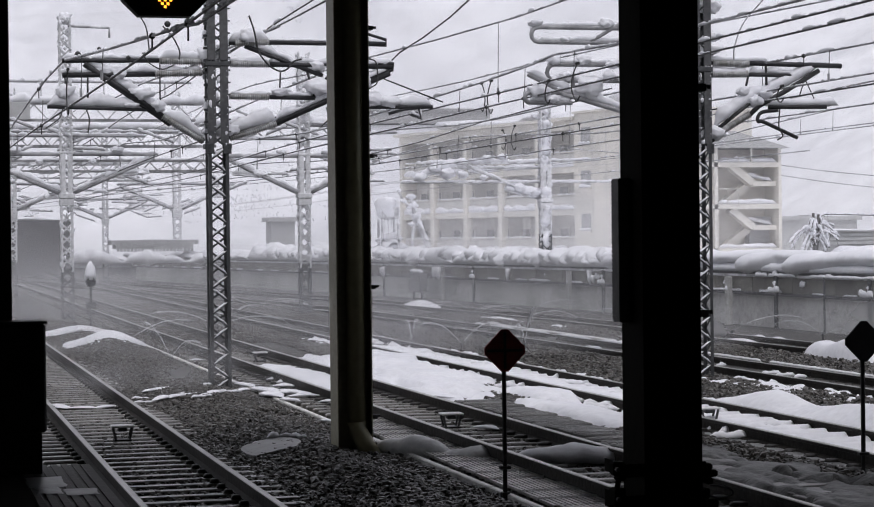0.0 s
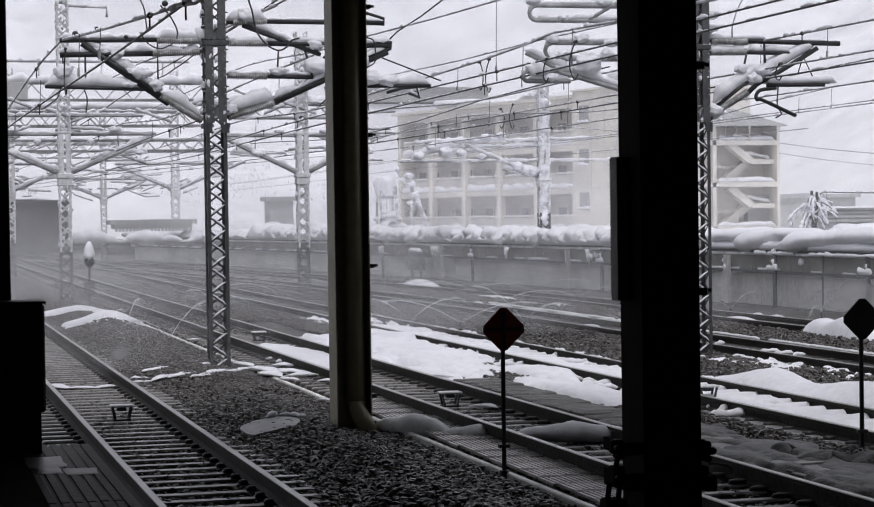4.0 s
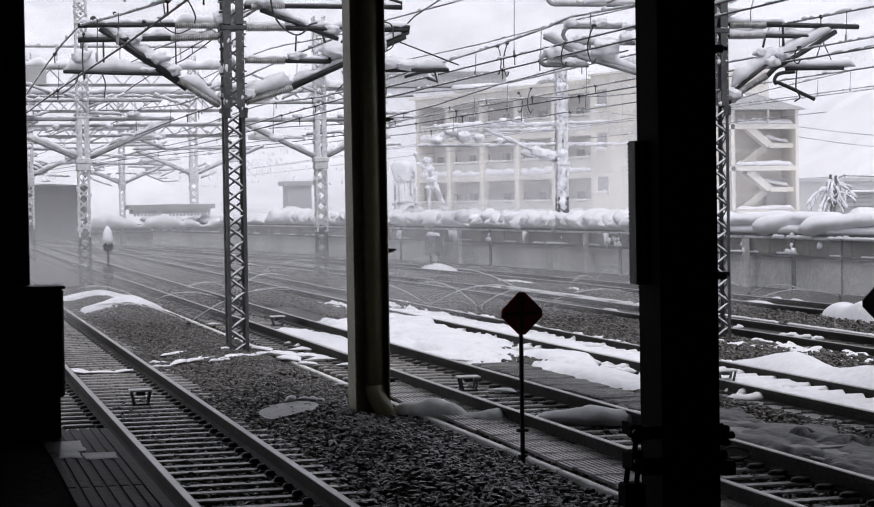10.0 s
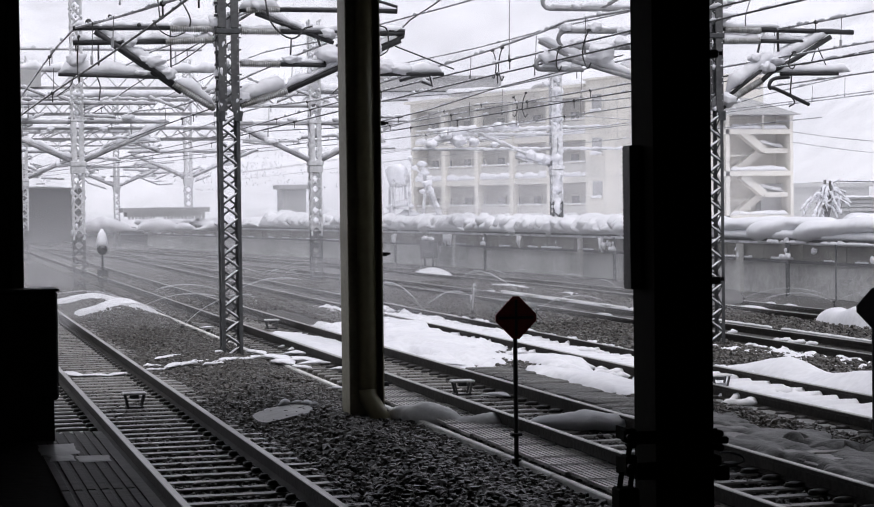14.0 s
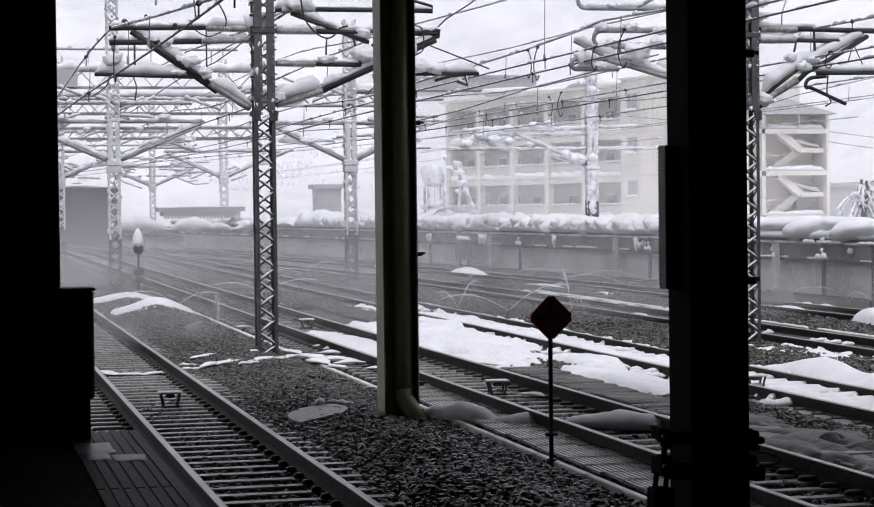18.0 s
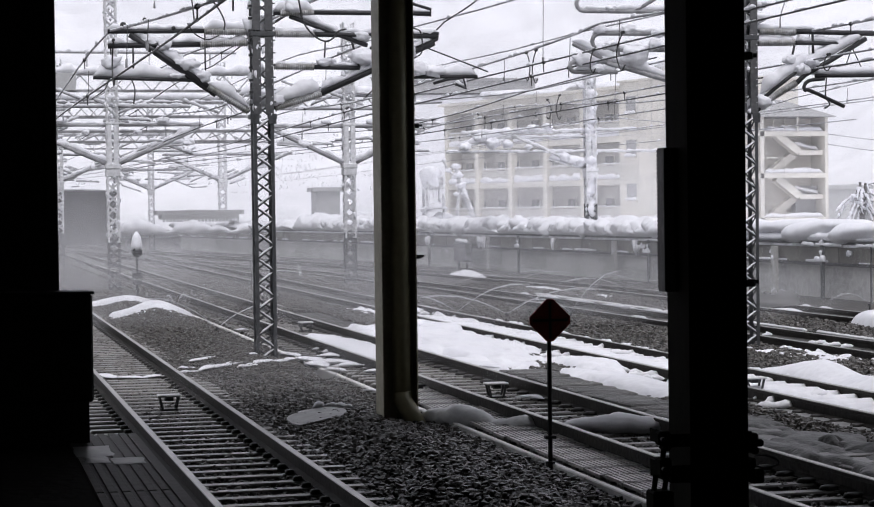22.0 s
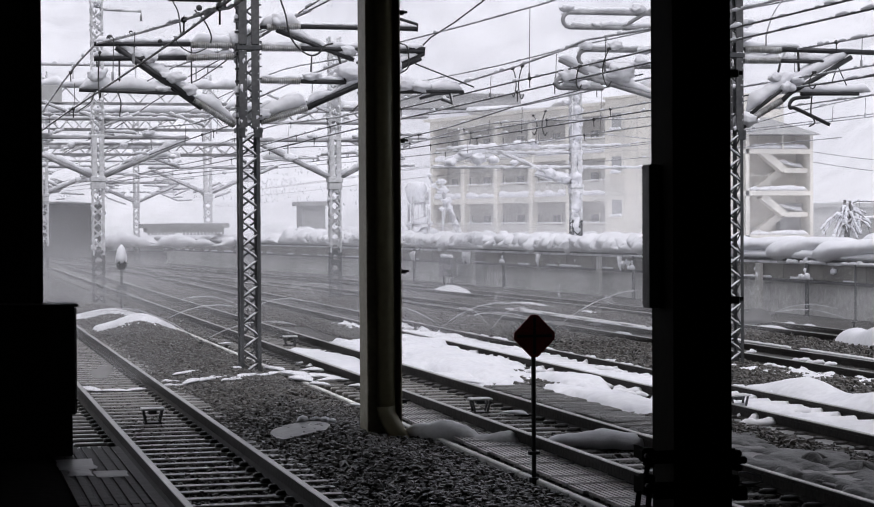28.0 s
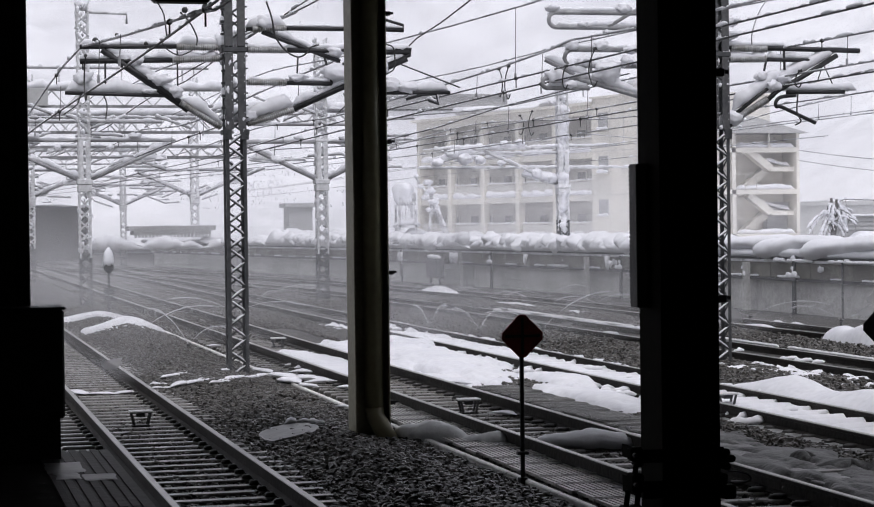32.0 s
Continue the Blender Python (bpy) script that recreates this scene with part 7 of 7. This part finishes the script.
def shrub():
    """A small bare tree bent under wet snow: two short stems, drooping boughs, snow along every one."""
    t = thing("snowy_shrub", 35.9, 75, 1.0, "bare shrub bowed down under clinging snow behind the platform", "shrub")
    rng = random.Random(4)
    for x, top in ((-0.07, 2.2), (0.16, 2.15)):
        part("stem", T(curve([(0.04, 0, 0), (x * 0.6, 0, 0.9), (x, 0, 1.6), (x, 0, top)]), 0.06, 7), BARK, t)
        part("snow", snow_along(bmesh.new(), (x - 0.09, 0, top - 0.02), (x + 0.1, 0, top - 0.02), 0.2, 0.16, top * 9, 0.04, 0.5), SNOW, t, "", True)
    boughs = [(1.55, -1.15, 0.95), (1.5, -0.95, 0.7), (1.35, -0.72, 0.62), (1.2, -0.5, 0.55), (1.65, -0.4, 1.25), (2.0, 0.75, 2.15), (1.95, 0.5, 1.85), (1.75, 0.95, 1.65), (1.7, 0.7, 1.45), (1.45, 1.2, 1.2), (1.4, 0.85, 1.05), (1.2, 0.6, 0.8), (1.1, 0.35, 0.6), (1.9, -0.22, 1.5), (1.0, -0.25, 0.5)] + [(rng.uniform(0.9, 2.0), rng.choice((-0.4, 0.3, 0.5, 0.7)) * rng.uniform(0.5, 1.1), rng.uniform(0.6, 1.7)) for _ in range(14)]
    for k, (z, x, ze) in enumerate(boughs):
        y = rng.uniform(-0.5, 0.3)
        line = curve([(rng.uniform(-0.12, 0.22), 0, z - rng.uniform(0.05, 0.3)), (x * 0.35, y * 0.4, z + 0.04), (x * 0.75, y * 0.8, z * 0.45 + ze * 0.55 + 0.05), (x, y, ze)], 4)
        part("bough", T(line, 0.032, 6, 0.014), BARK, t)
        bm = bmesh.new()
        for i in range(0, len(line) - 2, 2):
            a, b = Vector(line[i]), Vector(line[min(i + 3, len(line) - 1)])
            snow_along(bm, a + Vector((0, 0, 0.02)), b + Vector((0, 0, 0.02)), rng.uniform(0.1, 0.17), rng.uniform(0.09, 0.16), k * 5 + i, 0.04, 0.8)
        part("snow", bm, SNOW, t, "snow clinging to the bough", True)
        for i in range(3):
            p = line[len(line) * (i + 2) // 5]
            part("twig", T([p, (p[0] + rng.uniform(-0.12, 0.12), p[1], p[2] - rng.uniform(0.12, 0.34))], 0.012, 4, 0.006), BARK, t)
    d = thing("slatted_shed", 36.75, 76.2, 1.0, "low slatted grey shed half buried in snow", "shed")
    part("wall", B(0, 5.5, 0.1, 1.4, 0, 1.4), PALE, d)
    for z in (0.88, 1.06, 1.24):
        part("slat", B(0, 5.5, 0.03, 0.09, z, z + 0.13, 0.01), PALE, d)
    part("roof", B(-0.1, 5.6, -0.12, 1.5, 1.405, 1.44), GREYBLOCK, d)
    part("roof_snow", snow_along(bmesh.new(), (-0.3, 0.5, 1.42), (5.7, 0.5, 1.42), 1.5, 0.2, 3, 0.2, 0.35), SNOW, d, "even snow on the roof", True)
    part("snow_bank", snow_along(bmesh.new(), (-0.2, -0.8, 0.3), (5.8, -0.8, 0.3), 1.3, 0.85, 6, 0.2, 0.25), SNOW, d, "snow banked against the wall", True)
    c = thing("snowy_cable", 36.6, 75.3, 0, "snow-laden cable running from the shrub over the shed", "cable")
    part("cable", T([(0, 0, 3.14), (1.8, 0, 3.09), (4.5, 0, 3.06)], 0.022, 6), WIRE, c)
    for k in range(4):
        part("snow", snow_along(bmesh.new(), (0.1 + k * 0.6, 0, 3.14 - k * 0.012), (0.45 + k * 0.62, 0, 3.14 - k * 0.012), 0.1, 0.11, k * 7, 0.04, 0.5), SNOW, c, "", True)
    for z0, z1 in ((6.12, 5.33), (6.77, 6.08)):
        q = thing("service_cable", 54.15, 118, 0, "thin pale cable strung from the stair tower", "cable", "cables at the stair tower")
        part("cable", T(curve([(0, 0, z0), (3, 0, z0 * 0.55 + z1 * 0.45 - 0.06), (6.5, 0, z1), (11, 0, z1 - 0.4)]), 0.022, 5), WIREICE, q)


shrub()

# ---- sprinklers and vapour ----
SPRAY = material("sprayed_water", (0.62, 0.62, 0.64), 0.5, spread=0.1, grain=30, patch=4.0, bump=0.0, second=(0.5, 0.5, 0.52))
SPINNERS = []


def jet(name, rise, parent, mirror=1):
    """A jet of water that leaves the nozzle straight and frays into drops as it bends over."""
    rng = random.Random(int(rise * 100) + 5)
    bm = bmesh.new()
    fall = 0.22
    for s in range(4):
        pts, rad = [], []
        for i in range(15):
            x = 1.9 * i / 14
            w = 0.002 + 0.013 * x
            pts.append((mirror * x + rng.uniform(-w, w), rng.uniform(-w, w), 0.09 + rise * x - fall * x * x + rng.uniform(-w, w)))
            rad.append(0.0021 + 0.001 * x if i < 13 else 0.0012)
        tube(bm, pts, rad, 4)
    for i in range(170):
        x = 0.6 + 1.4 * rng.random() ** 0.7
        w = 0.05 * x
        bmesh.ops.create_icosphere(bm, subdivisions=1, radius=rng.uniform(0.002, 0.006), matrix=Matrix.Translation((mirror * x, rng.uniform(-w, w), 0.09 + rise * x - fall * x * x - abs(rng.gauss(0, 0.07 * x)))))
    return part(name, bm, SPRAY, parent, "thin jet of sprayed water", True)


def sprinkler(x, y, label, rise=0.8, low=0.35, rate=30.0, phase=0.0, two=True):
    s = thing("sprinkler", x, y, 0.0, label, "sprinkler", "snow-melting sprinklers")
    part("riser", T([(0, 0, -0.05), (0, 0, 0.06)], 0.022, 8), STEELDARK, s)
    head = part("rotating_head", box(T([(0, 0, 0.06), (0, 0, 0.11)], 0.03, 8), -0.05, 0.05, -0.012, 0.012, 0.075, 0.1), STEELDARK, s)
    jet("jet", rise, head)
    if two:
        jet("jet", low, head, -1)
    SPINNERS.append((head, rate, phase))


for x, y, rise, low, rate, phase in ((12.72, 40.6, 0.85, 0.55, -10, 259), (11.35, 40.7, 0.68, 0.6, -11, 227), (10.62, 42.1, 0.7, 0.62, -11, 260), (18.15, 57.5, 0.55, 0.45, -11, 20), (18.65, 43.4, 0.55, 0.45, 11, 0), (19.7, 40.8, 0.5, 0.4, -11, 100), (16.8, 59, 0.5, 0.4, 11, 120), (5.0, 46.3, 0.6, 0.5, 11, 30), (4.9, 38.2, 0.75, 0.6, -11, 100), (11.3, 66.2, 0.6, 0.5, 11, 200), (18.0, 52.5, 0.5, 0.4, 11, 300), (11.6, 64.5, 0.5, 0.4, -11, 40), (7.9, 52.0, 0.6, 0.5, -11, 150)):
    sprinkler(x, y, "small iron sprinkler throwing thin jets over the tracks", rise, low, rate, phase)

VEILS = []


def veil(name, x, y, w, h, density, scale, low, high, seed, top, label, drift_x=0.0, turn=14.0):
    """A bank of drifting water vapour: one thin, gently waved sheet of droplets."""
    nx, nz = 24, 6
    verts, faces = [], []
    for k in range(nz + 1):
        for i in range(nx + 1):
            px, pz = -w + 2 * w * i / nx, h * k / nz
            verts.append((px, 0.8 * math.sin(px * 0.5 + seed) + 0.4 * math.sin(pz + px * 0.3), pz))
    for k in range(nz):
        for i in range(nx):
            a = k * (nx + 1) + i
            faces.append((a, a + 1, a + nx + 2, a + nx + 1))
    m = vapour(name, density, scale, low, high, seed, (top[0], top[1], top[2], w, 0.4))
    o = tagged(raw(name, verts, faces, m, None, True), label, "mist", "mist banks")
    o.matrix_basis = pose(x, y, 0.02, 0, 0, -turn)
    VEILS.append((o, x, y, turn, drift_x))
    return o


LOW = "thin mist rising from sprinkled tracks"
veil("mist_bank", 4.0, 37.5, 8, 3.0, 0.31, 0.35, 0.1, 0.75, 8.0, (0.3, 2.4, 0.0), LOW, -0.5)
veil("mist_bank", 16.0, 36.5, 9, 2.8, 0.50, 0.4, 0.15, 0.75, 7.0, (0.2, 2.0, 0.0), "thin spray mist beside the far masts", 0.4)
veil("mist_bank", 8.0, 46.5, 14, 5, 0.29, 0.27, 0.1, 0.75, 9.0, (0.5, 2.8, 0.03), "mist drifting over wet tracks", -0.6)
veil("mist_bank", 9.5, 57.5, 20, 9, 0.30, 0.2, 0.15, 0.78, 5.0, (0.8, 3.6, 0.16), "mist drifting over wet tracks", 0.7)
veil("mist_bank", 14.0, 74, 26, 12, 0.35, 0.15, 0.2, 0.8, 3.0, (1.0, 5.5, 0.1), "mist drifting deep in the yard", -0.5)
veil("mist_bank", 18.0, 104, 40, 22, 0.26, 0.08, 0.15, 0.8, 4.0, (2.0, 12.0, 0.6), "pale mist filling the valley", 0.6)
PUFF = veil("mist_puff", 4.2, 29.0, 2.6, 2.2, 0.5, 0.7, 0.3, 0.75, 6.0, (0.1, 1.2, 0.0), "low puff of spray mist by the mast's foot")
VEILS.pop()


def motions():
    walk(PUFF, [(t, pose(x, y, 0.05, 0, 0, -14)) for t, x, y in ((0, 4.3, 29.2), (3, 3.9, 29.0), (6, 2.2, 30.5), (10, 0.4, 33), (14, 2.5, 36), (18, 4.2, 32.5), (21, 4.6, 26), (24, 4.9, 20.4), (26, 3.6, 24), (29, 2.4, 27), (32, 3.0, 28.5))])
    for head, rate, phase in SPINNERS:
        rows = []
        for i in range(17):
            t = i * 2.0
            rows.append((t, pose(0, 0, 0, 0, 0, phase + rate * t)))
        walk(head, rows)
    for o, x, y, turn, dx in VEILS:
        walk(o, [(t, pose(x + dx * 1.2 * math.sin(t * 0.2 + x), y, 0.02, 0, 0, -turn)) for t in (0, 4, 8, 12, 16, 20, 24, 28, 32)])


motions()
